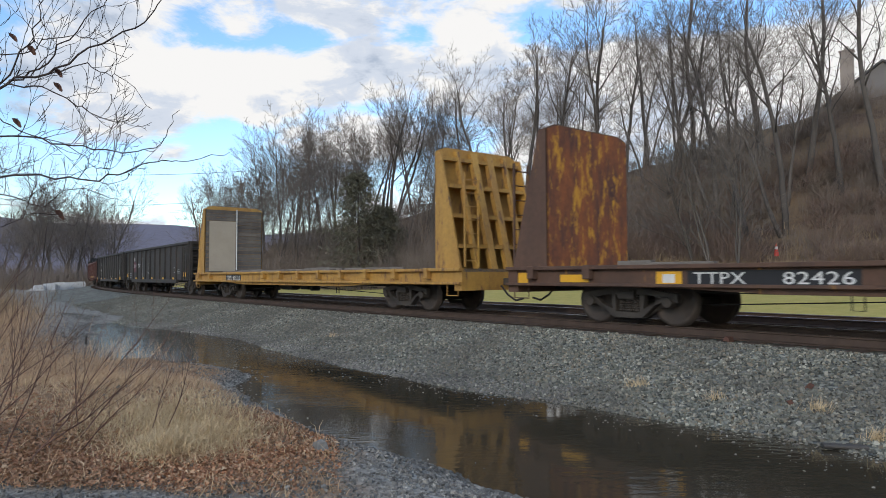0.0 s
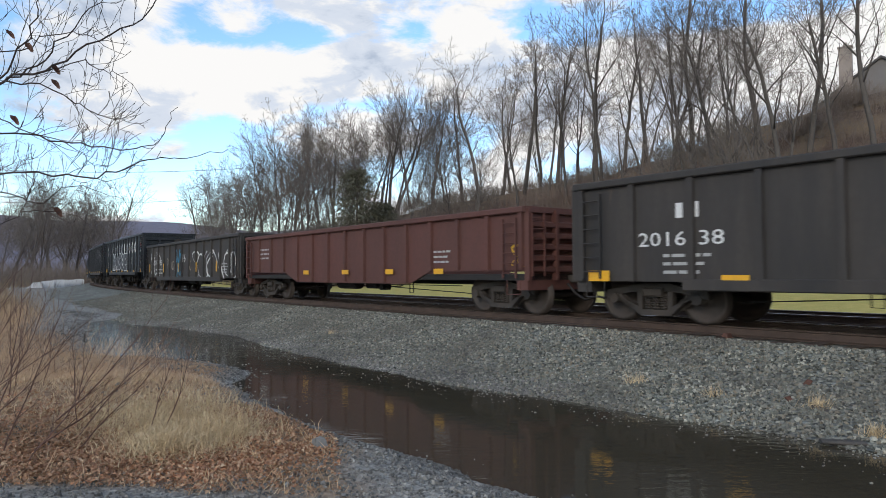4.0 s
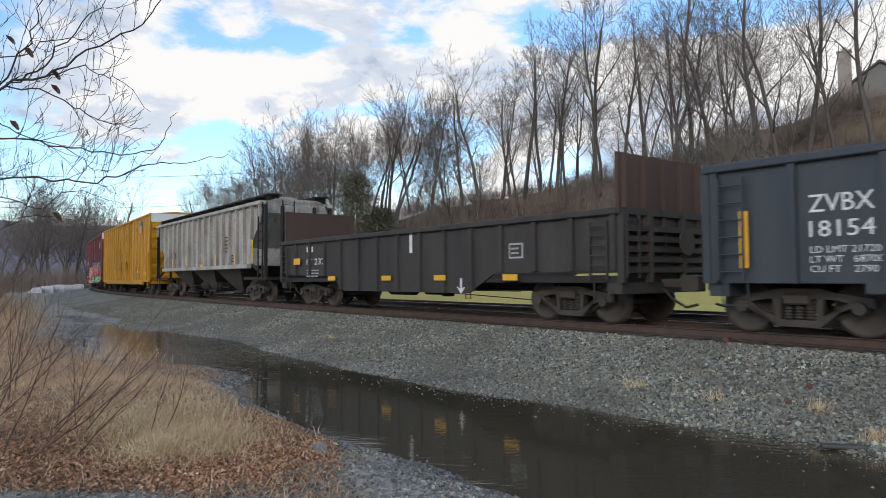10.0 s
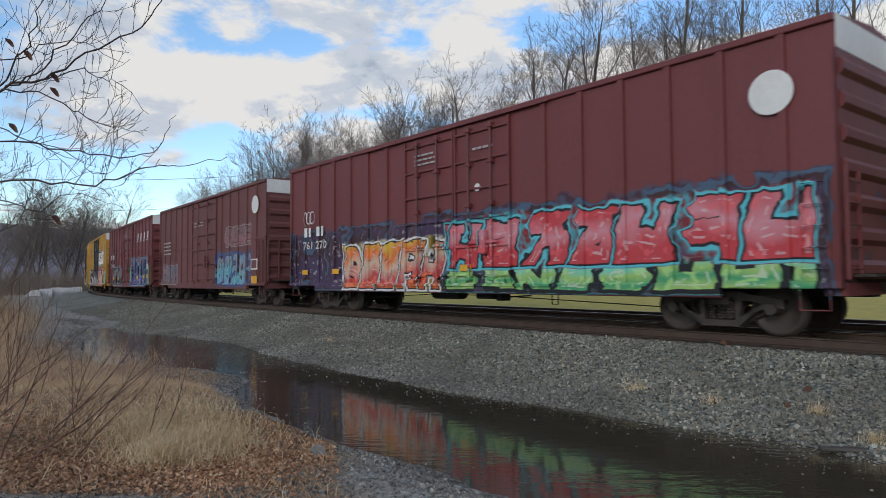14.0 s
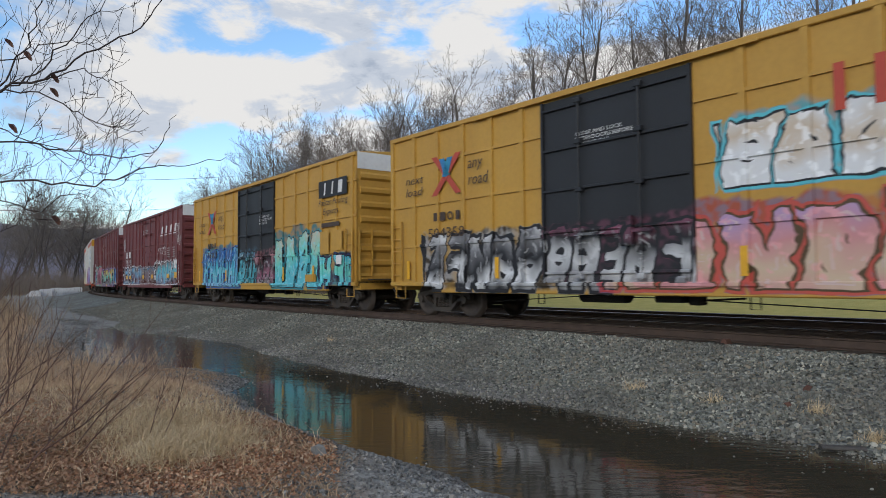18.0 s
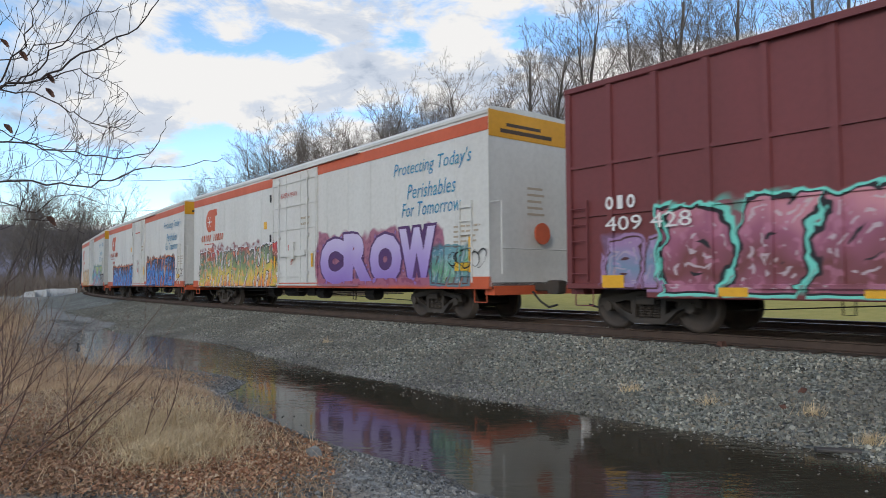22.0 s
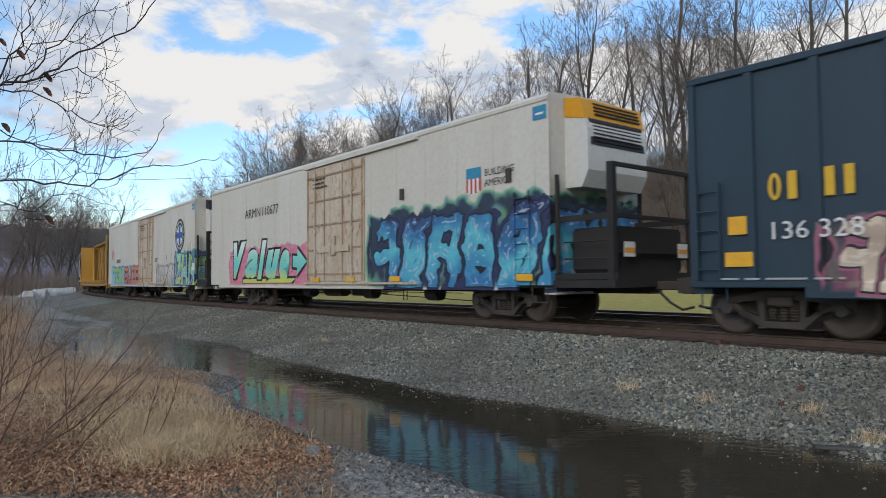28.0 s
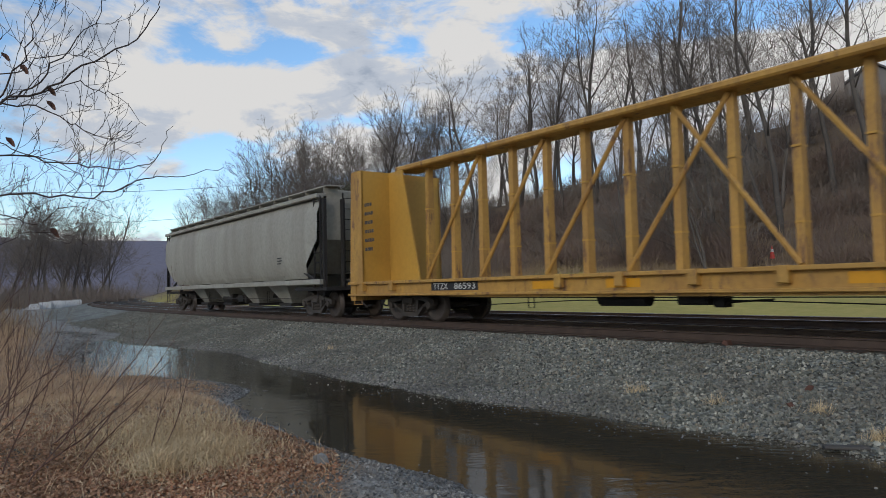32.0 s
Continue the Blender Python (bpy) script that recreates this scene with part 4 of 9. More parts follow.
def boxcar(name, label, front, back, mats, top=4.95, sill=0.85, posts=None, doors=(), rails=(), white_end=None, end_ribs=11, roof_mat=None, centres=None, eave_ribs=True):
    """mats: body and roof; doors: (x0, x1, material, level ribs)."""
    body = mats
    L = front - back
    h = L / 2
    car = new_car(name, label, "boxcar", front, back)
    gap = (min(d[0] for d in doors), max(d[1] for d in doors)) if doors else None
    if posts is None:
        posts = np.arange(-h + 0.07, h, 1.02)
    side_wall(car, h, sill, top, body, posts, gap=gap, rails=rails)
    for sgn in (-1, 1):
        y0, y1 = sorted((sgn * 1.50, sgn * 1.615))
        part("top_chord", Shape().bevel_box(-h, h, y0, y1, top - 0.10, top + 0.02, 0.015), body, car)
        part("side_sill", Shape().bevel_box(-h + 1.9, h - 1.9, y0, y1, sill - 0.20, sill + 0.06, 0.02), body, car)
        for k in (-1, 1):
            a, b = sorted((k * (h - 1.9), k * h))
            part("side_sill", Shape().bevel_box(a, b, y0, y1, sill - 0.04, sill + 0.08, 0.02), body, car)
    roof = Shape()
    rm = roof_mat or body
    roof.prism_x([(-1.6, top + 0.02), (0, top + 0.17), (1.6, top + 0.02), (1.6, top - 0.05), (-1.6, top - 0.05)], -h, h)
    part("roof", roof, rm, car)
    for x in np.arange(-h + 0.6, h, 1.3):
        rr = Shape().prism_x([(-1.57, top + 0.03), (0, top + 0.22), (1.57, top + 0.03), (0, top + 0.17)], x - 0.04, x + 0.04)
        part("roof_seam", rr, rm, car)
    part("floor", Shape().box(-h, h, -1.5, 1.5, sill - 0.03, sill + 0.1), GEAR, car)
    for k in (-1, 1):
        corrugated_end(car, k * h, 1.55, sill, top - (0.5 if white_end else 0.05), end_ribs, body)
        if white_end:
            a, b = sorted((k * (h - 0.05), k * (h + 0.012)))
            part("end_panel", Shape().box(a, b, -1.53, 1.53, top - 0.5, top + 0.02), white_end, car, "white high-car panel")
        part("end_sill", Shape().box(*sorted((k * (h - 0.3), k * (h + 0.02))), -1.45, 1.45, sill - 0.15, sill + 0.05), body, car)
    for i, (x0, x1, dm, bars) in enumerate(doors):
        for sgn in (-1, 1):
            d, extra = Shape(), []
            yo, yi = sgn * 1.625, sgn * 1.53
            d.box(x0 + 0.02, x1 - 0.02, min(yo, yi) + (0.055 if sgn < 0 else 0), max(yo, yi) - (0.055 if sgn > 0 else 0), sill + 0.04, top - 0.16)
            for q in range(bars):
                z = sill + 0.25 + (top - sill - 0.6) * q / max(1, bars - 1)
                extra.append(Shape().bevel_box(x0 + 0.05, x1 - 0.05, min(yo, sgn * 1.54), max(yo, sgn * 1.54), z - 0.03, z + 0.03, 0.01))
            for xx in (x0 + 0.05, x1 - 0.05):
                extra.append(Shape().box(xx - 0.03, xx + 0.03, min(yo, sgn * 1.54), max(yo, sgn * 1.54), sill + 0.04, top - 0.16))
            door = part("door", d, dm, car, "ribbed sliding door")
            for e in extra:
                part("door_rib", e, dm, door)
            if sgn < 0:
                ra, rb = x0 + (x1 - x0) * 0.30, x0 + (x1 - x0) * 0.70
                for xx in (ra, rb):
                    part("lock_rod", Shape().tube((xx, -1.665, sill + 0.10), (xx, -1.665, top - 0.2), 0.028, 0.028, 6), dm, door)
                    for z in (sill + 0.12, sill + 1.9, sill + 2.9, top - 0.35):
                        part("rod_bracket", Shape().bevel_box(xx - 0.08, xx + 0.08, -1.70, -1.60, z, z + 0.10, 0.012), dm, door)
                part("lock_bar", Shape().box(ra - 0.25, rb + 0.25, -1.70, -1.64, sill + 1.0, sill + 1.06), dm, door)
                part("lock_handle", Shape().bevel_box(rb - 0.42, rb - 0.16, -1.73, -1.63, sill + 0.75, sill + 1.32, 0.02), dm, door)
                for xx in (x0 + 0.35, x1 - 0.35):
                    part("roller", Shape().bevel_box(xx - 0.16, xx + 0.16, -1.67, -1.60, sill + 0.02, sill + 0.16, 0.03), dm, door)
    if doors:
        for z, zz in ((sill - 0.02, 0.06), (top - 0.12, 0.05)):
            part("door_track", Shape().box(gap[0] - 2.2, gap[1] + 1.2, -1.66, -1.6, z, z + zz), body, car)
    ladder(car, -h + 0.15, -h + 0.55, sill + 0.1, sill + 1.75, -1.62, body, 5)
    ladder(car, h - 0.55, h - 0.15, sill + 0.1, sill + 1.75, -1.62, body, 5)
    end_ladder(car, h + 0.05, -1.5, -1.05, sill + 0.1, sill + 1.75, body, 5)
    end_ladder(car, -h - 0.05, 1.05, 1.5, sill + 0.1, sill + 1.75, body, 5)
    wheel = Shape()
    wheel.tube((h + 0.16, 0.45, sill + 1.35), (h + 0.2, 0.45, sill + 1.35), 0.28, 0.28, 14)
    part("brake_wheel", wheel, STEEL, car)
    part("crossover_step", Shape().box(h + 0.02, h + 0.32, -1.2, 1.2, sill + 0.14, sill + 0.18), STEEL, car)
    for xx in (-h + 0.4, h - 0.4):
        step_iron(car, xx, body, sill, -1.55)
    running_gear(car, L, centres or (L - 3.4), sill)
    return car


def gondola(name, label, front, back, body, top=2.9, sill=0.85, n_posts=14, floor_drop=0.0, centres=None, inner=None, category="gondola car"):
    L = front - back
    h = L / 2
    car = new_car(name, label, category, front, back)
    posts = np.linspace(-h + 0.1, h - 0.1, n_posts)
    for sgn in (-1, 1):
        s = Shape()
        yo = sgn * 1.52
        a, b = sorted((yo, sgn * 1.48))
        if floor_drop:
            pr = [(-h, top), (h, top), (h, sill + 0.25), (h - 3.6, sill + 0.2), (h - 4.5, sill - floor_drop), (-h + 4.5, sill - floor_drop), (-h + 3.6, sill + 0.2), (-h, sill + 0.25)]
            s.prism_y(pr[::-1], a, b)
        else:
            s.box(-h, h, a, b, sill, top)
        part("side_wall", s, body, car)
        for x in posts:
            p = Shape()
            po = sgn * 1.60
            lo = sill if not floor_drop else (sill + 0.25 if abs(x) > h - 4.0 else sill - floor_drop + 0.05)
            w = 0.075
            p.v = [(x + dx, y, z) for z in (lo, top - 0.05) for dx, y in ((-w, yo), (-w * 0.75, po), (w * 0.75, po), (w, yo))]
            p.f = [(0, 1, 5, 4), (1, 2, 6, 5), (2, 3, 7, 6), (4, 5, 6, 7), (3, 2, 1, 0)]
            part("side_post", p, body, car)
        y0, y1 = sorted((sgn * 1.45, sgn * 1.625))
        part("top_chord", Shape().bevel_box(-h - 0.03, h + 0.03, y0, y1, top - 0.09, top + 0.05, 0.02), body, car)
        if not floor_drop:
            y0, y1 = sorted((sgn * 1.48, sgn * 1.61))
            part("side_sill", Shape().bevel_box(-h + 2.4, h - 2.4, y0, y1, sill - 0.16, sill + 0.05, 0.02), body, car)
    part("floor", Shape().box(-h, h, -1.48, 1.48, sill + 0.0, sill + 0.14), inner or GEAR, car)
    for k in (-1, 1):
        e = Shape()
        x = k * h
        e.box(*sorted((x, x - k * 0.05)), -1.5, 1.5, sill, top)
        wall = part("end_wall", e, body, car)
        for z in np.linspace(sill + 0.25, top - 0.35, 5):
            part("end_rib", Shape().prism_y([(x, z - 0.09), (x + k * 0.12, z - 0.05), (x + k * 0.12, z + 0.05), (x, z + 0.09)][::k], -1.5, 1.5), body, wall)
        for yy in (-1.5, -0.6, 0.6, 1.5):
            part("end_post", Shape().box(*sorted((x, x + k * 0.14)), yy - 0.05, yy + 0.05, sill, top), body, wall)
        part("top_chord", Shape().box(*sorted((x - k * 0.1, x + k * 0.08)), -1.6, 1.6, top - 0.08, top + 0.052), body, car)
        part("end_sill", Shape().box(*sorted((x - k * 0.3, x + k * 0.05)), -1.5, 1.5, sill - 0.22, sill), body, car)
    ladder(car, h - 0.62, h - 0.2, sill + 0.05, top - 0.2, -1.62, body, 6)
    ladder(car, -h + 0.2, -h + 0.62, sill + 0.05, top - 0.2, -1.62, body, 6)
    end_ladder(car, h + 0.12, -1.45, -1.05, sill + 0.1, top - 0.1, body, 6)
    end_ladder(car, -h - 0.12, 1.05, 1.45, sill + 0.1, top - 0.1, body, 6)
    wheel = Shape().tube((h + 0.22, 0.5, top - 0.6), (h + 0.26, 0.5, top - 0.6), 0.28, 0.28, 14)
    part("brake_wheel", wheel, STEEL, car)
    for xx in (-h + 0.4, h - 0.4):
        step_iron(car, xx, body, sill, -1.5)
    running_gear(car, L, centres or (L - 3.6), sill)
    return car


def reefer(name, label, front, back, body, top=5.05, sill=0.85, stripe=None, end_top=None, door=(-1.5, 1.2), door_mat=None, platform=False, skirt=None, roof_mat=None, centres=15.5):
    L = front - back
    h = L / 2
    car = new_car(name, label, "refrigerator car", front, back)
    he = h - (1.6 if platform else 0)
    for sgn in (-1, 1):
        a, b = sorted((sgn * 1.58, sgn * 1.50))
        s = Shape().box(-h, he, a, b, sill, top)
        for x in np.arange(-h + 1.3, he, 1.32):
            part("panel_seam", Shape().box(x - 0.012, x + 0.012, *sorted((sgn * 1.58, sgn * 1.588)), sill + 0.3, top - 0.12), body, car)
        part("side_wall", s, body, car)
        if skirt:
            a, b = sorted((sgn * 1.50, sgn * 1.60))
            part("side_sill", Shape().bevel_box(-h, he, a, b, sill - 0.06, sill + 0.24, 0.01), skirt, car, "orange-red side sill")
        else:
            a, b = sorted((sgn * 1.50, sgn * 1.60))
            part("side_sill", Shape().bevel_box(-h + 1.0, he - 1.0, a, b, sill - 0.12, sill + 0.05, 0.01), body, car)
        if stripe:
            a, b = sorted((sgn * 1.58, sgn * 1.594))
            part("stripe", Shape().box(-h, he, a, b, top - 0.48, top - 0.16), stripe, car, "orange-red stripe under the roof")
        a, b = sorted((sgn * 1.50, sgn * 1.61))
        part("eave", Shape().bevel_box(-h, he, a, b, top - 0.10, top + 0.03, 0.03), roof_mat or body, car)
    part("roof", Shape().prism_x([(-1.6, top), (-1.5, top + 0.1), (0, top + 0.17), (1.5, top + 0.1), (1.6, top), (1.5, top - 0.06), (-1.5, top - 0.06)], -h, he), roof_mat or body, car)
    part("floor", Shape().box(-h, h, -1.5, 1.5, sill - 0.05, sill + 0.1), GEAR, car)
    for k, x in ((-1, -h), (1, he)):
        part("end_wall", Shape().box(*sorted((x, x - k * 0.06)), -1.56, 1.56, sill, top), body, car)
        if end_top:
            part("end_panel", Shape().box(*sorted((x, x + k * 0.012)), -1.57, 1.57, top - 0.62, top + 0.02), end_top, car, "amber panel across the end")
        part("end_sill", Shape().box(*sorted((x - k * 0.3, x + k * 0.04)), -1.45, 1.45, sill - 0.2, sill + 0.02), skirt or body, car)
    x0, x1 = door
    dm = door_mat or body
    rib_mat = DOOR_EDGE if door_mat else body
    for sgn in (-1, 1):
        d, extra = Shape(), []
        a, b = sorted((sgn * 1.585, sgn * 1.62))
        d.box(x0, x1, a, b, sill + 0.12, top - 0.2)
        for z in np.linspace(sill + 0.35, top - 0.5, 5):
            a2, b2 = sorted((sgn * 1.62, sgn * 1.65))
            extra.append(Shape().box(x0 + 0.05, x1 - 0.05, a2, b2, z - 0.03, z + 0.03))
        for xx in np.linspace(x0 + 0.1, x1 - 0.1, 4):
            a2, b2 = sorted((sgn * 1.62, sgn * 1.64))
            extra.append(Shape().box(xx - 0.03, xx + 0.03, a2, b2, sill + 0.14, top - 0.24))
        dob = part("door", d, dm, car, "insulated plug door")
        for e in extra:
            part("door_rib", e, rib_mat, dob)
        if sgn < 0:
            r = Shape()
            for xx in (x0 + 0.65, x1 - 0.65):
                r.tube((xx, -1.67, sill + 0.1), (xx, -1.67, top - 0.25), 0.025, 0.025, 6)
            r.box(x0 + 0.8, x1 - 0.8, -1.68, -1.64, sill + 1.05, sill + 1.25)
            r.box((x0 + x1) / 2 - 0.17, (x0 + x1) / 2 + 0.17, -1.71, -1.64, sill + 0.95, sill + 1.55)
            for xx in (x0 + 0.65, x1 - 0.65):
                for z in (sill + 0.4, sill + 1.7, sill + 2.9, top - 0.5):
                    r.box(xx - 0.09, xx + 0.09, -1.705, -1.63, z, z + 0.11)
            part("lock_rod", r, dm, dob)
    for z in (sill + 0.02, top - 0.16):
        part("door_track", Shape().box(x0 - 0.1, x1 + 2.7, -1.68, -1.60, z, z + 0.06), dm if z < 2 else (roof_mat or body), car)
    ladder(car, he - 1.05, he - 0.6, sill + 0.1, sill + 2.1, -1.60, body, 6)
    if not platform:
        rails = Shape()
        for y in (-1.5, 1.5):
            rails.path([(h, y, sill + 2.0), (h + 0.35, y, sill + 2.0), (h + 0.35, y, sill + 0.3)], 0.02, 5)
        rails.path([(h + 0.35, -1.5, sill + 2.0), (h + 0.35, -1.5, sill + 0.9), (h + 0.35, 1.5, sill + 0.9)], 0.02, 5)
        part("hand_rail", rails, body, car)
        part("brake_wheel", Shape().tube((h + 0.1, 0.1, sill + 1.3), (h + 0.14, 0.1, sill + 1.3), 0.27, 0.27, 14), skirt or STEEL, car)
    for xx in (-h + 0.4, he - 0.4):
        step_iron(car, xx, skirt or STEEL, sill, -1.5)
    for q, xx in enumerate((-3.0, 1.0, 4.2)):
        part("fuel_tank", Shape().tube((xx, -0.9, 0.62), (xx + 0.5, -0.9, 0.62), 0.2, 0.2, 10), GEAR, car)
    running_gear(car, L, centres, sill)
    return car, he


def covered_hopper(name, label, front, back, body, gear_mat, top=4.1, ribs=19, smooth_side=False, bays=3, low=1.52, centres=12.6):
    L = front - back
    h = L / 2
    car = new_car(name, label, "covered hopper", front, back)
    # the ends stand upright to this height, then lean out to the roof
    sl, knee, full = (1.3, low, low + 0.42 * (top - low)) if smooth_side else (1.35, low + 0.72, top - 0.5)
    for sgn in (-1, 1):
        s = Shape()
        if smooth_side:
            prof = [(1.30, low - 0.15), (1.56, low + 0.35), (1.59, low + 0.75), (1.60, low + 1.15), (1.60, low + 1.3), (1.58, top - 0.7), (1.45, top - 0.25), (1.10, top)]
        else:
            prof = [(1.42, low - 0.05), (1.42, low + 0.05), (1.435, knee), (1.45, top - 0.5), (1.45, top - 0.25), (1.40, top - 0.1), (1.10, top)]
        ends = (-h + 0.35, h - 0.35)
        n = len(s.v)
        k = len(prof)
        def xcut(z, side):
            t = min(1, max(0, (z - knee) / (full - knee)))
            return side * (h - 0.35 - sl * (1 - t))
        for side in (-1, 1):
            s.v += [(xcut(z, side), sgn * y, z) for y, z in prof]
        s.f = [(n + i, n + i + 1, n + k + i + 1, n + k + i) for i in range(k - 1)]
        part("side_sheet", s, body, car, smooth=smooth_side)
        if not smooth_side:
            for x in np.linspace(-h + 0.5, h - 0.5, ribs):
                p = Shape()
                cut = (h - 0.35 - abs(x)) / sl
                zl = low if cut > 0.98 else knee + (1 - max(cut, 0)) * (top - 0.5 - knee)
                if zl > top - 0.6:
                    continue
                a, b = sorted((sgn * 1.44, sgn * 1.58))
                p.box(x - 0.05, x + 0.05, a, b, zl, top - 0.15)
                part("side_post", p, body, car)
        a, b = sorted((sgn * 1.35, sgn * 1.60))
        part("top_chord", Shape().bevel_box(-h + 0.3, h - 0.3, a, b, top - 0.16, top - 0.02, 0.02), body, car)
        end_x = h - 0.2 if smooth_side else h - 0.35 - sl
        part("side_sill", Shape().bevel_box(-end_x, end_x, *sorted((sgn * 1.40, sgn * 1.58)), low - 0.12 - (0.25 if smooth_side else 0), low + 0.06 - (0.25 if smooth_side else 0), 0.02), body, car)
    part("roof", Shape().prism_x([(-1.45, top - 0.1), (-0.9, top + 0.1), (0.9, top + 0.1), (1.45, top - 0.1)], -h + 0.35, h - 0.35), body, car)
    hatch = Shape().bevel_box(-h + 1.2, h - 1.2, -0.4, 0.4, top + 0.1, top + 0.28, 0.05)
    part("roof_hatch", hatch, body, car)
    for sgn in (-1, 1):
        w = Shape()
        a, b = sorted((sgn * 0.75, sgn * 1.3))
        w.box(-h + 0.1, h - 0.1, a, b, top + 0.22, top + 0.26)
        for x in np.linspace(-h + 0.4, h - 0.4, 14):
            w.box(x - 0.02, x + 0.02, a, b, top, top + 0.23)
            w.box(x - 0.02, x + 0.02, *sorted((sgn * 1.28, sgn * 1.3)), top + 0.02, top + 0.26)
        part("running_board", w, body if smooth_side else gear_mat, car)
    for k in (-1, 1):
        e = Shape()
        z1 = full
        e.poly([(k * (h - 0.35), -1.42, z1), (k * (h - 0.35), 1.42, z1), (k * (h - 0.35 - sl), 1.42, knee), (k * (h - 0.35 - sl), -1.42, knee)])
        if not smooth_side:
            e.poly([(k * (h - 0.35 - sl), -1.42, knee), (k * (h - 0.35 - sl), 1.42, knee), (k * (h - 0.35 - sl), 1.42, low), (k * (h - 0.35 - sl), -1.42, low)])
        e.poly([(k * (h - 0.35), -1.42, z1), (k * (h - 0.35), 1.42, z1), (k * (h - 0.35), 1.2, top), (k * (h - 0.35), -1.2, top)])
        part("end_sheet", e, body, car)
        part("end_platform", Shape().bevel_box(*sorted((k * (h - 2.4), k * h)), -1.45, 1.45, 0.92, 1.05, 0.02), gear_mat, car)
        for yy in (-1.4, -0.7, 0.7, 1.4):
            part("end_post", Shape().box(*sorted((k * (h - 0.12), k * (h - 0.24))), yy - 0.06, yy + 0.06, 1.0, top - 0.2), gear_mat, car)
        for yy in (-1.35, 1.35):
            part("end_brace", Shape().tube((k * (h - 0.2), yy, 1.05), (k * (h - 1.9), yy, 1.6), 0.06, 0.06, 6), gear_mat, car)
        ladder(car, *sorted((k * (h - 0.75), k * (h - 0.3))), 1.0, top - 0.1, -1.48, gear_mat, 9)
        end_ladder(car, k * (h - 0.08), -0.5 * k - 0.25, -0.5 * k + 0.25, 1.0, top, gear_mat, 9)
    bw = (L - 6.0) / bays
    for i in range(bays):
        c = -(bays - 1) / 2 * bw + i * bw
        b = Shape()
        t0, t1 = (0.36 if smooth_side else 0.5) * bw, 0.35
        v = [(c - t0, -1.4, low), (c + t0, -1.4, low), (c + t0, 1.4, low), (c - t0, 1.4, low), (c - t1, -0.7, 0.42), (c + t1, -0.7, 0.42), (c + t1, 0.7, 0.42), (c - t1, 0.7, 0.42)]
        b.v = v
        b.f = [(0, 1, 5, 4), (1, 2, 6, 5), (2, 3, 7, 6), (3, 0, 4, 7), (4, 5, 6, 7)]
        part("hopper_bay", b, SOOT_STEEL if not smooth_side else body, car)
        part("outlet_gate", Shape().bevel_box(c - 0.55, c + 0.55, -0.85, 0.85, 0.34, 0.46, 0.02), gear_mat, car)
    for xx in (-h + 0.4, h - 0.4):
        step_iron(car, xx, gear_mat, 0.95, -1.45)
    running_gear(car, L, centres, 0.95)
    return car


def flat_deck(car, L, body, deck_mat, sill=0.78, top=1.16):
    h = L / 2
    for sgn in (-1, 1):
        s = Shape()
        a, b = sorted((sgn * 1.40, sgn * 1.48))
        pr = [(-h, top), (h, top), (h, top - 0.40), (h - 4.2, top - 0.42), (h - 6.2, sill - 0.12), (-h + 6.2, sill - 0.12), (-h + 4.2, top - 0.42), (-h, top - 0.40)]
        s.prism_y(pr[::-1], a, b)
        part("side_sill", s, body, car)
        y0, y1 = sorted((sgn * 1.40, sgn * 1.60))
        part("side_flange", Shape().bevel_box(-h, h, y0, y1, top - 0.06, top + 0.02, 0.01), body, car)
        part("side_flange", Shape().bevel_box(-h, h, y0, y1, top - 0.40, top - 0.34, 0.01), body, car)
        for x in np.arange(-h + 0.8, h - 0.4, 1.55):
            if -7.2 < x < -2.9:
                continue
            p = Shape().bevel_box(x - 0.09, x + 0.09, *sorted((sgn * 1.46, sgn * 1.63)), top - 0.26, top + 0.03, 0.02)
            part("stake_pocket", p, body, car)
    d = part("deck", Shape().box(-h, h, -1.45, 1.45, top - 0.08, top + 0.005), deck_mat, car)
    for k in (-1, 1):
        part("end_sill", Shape().box(*sorted((k * (h - 0.3), k * h)), -1.5, 1.5, top - 0.55, top), body, car)


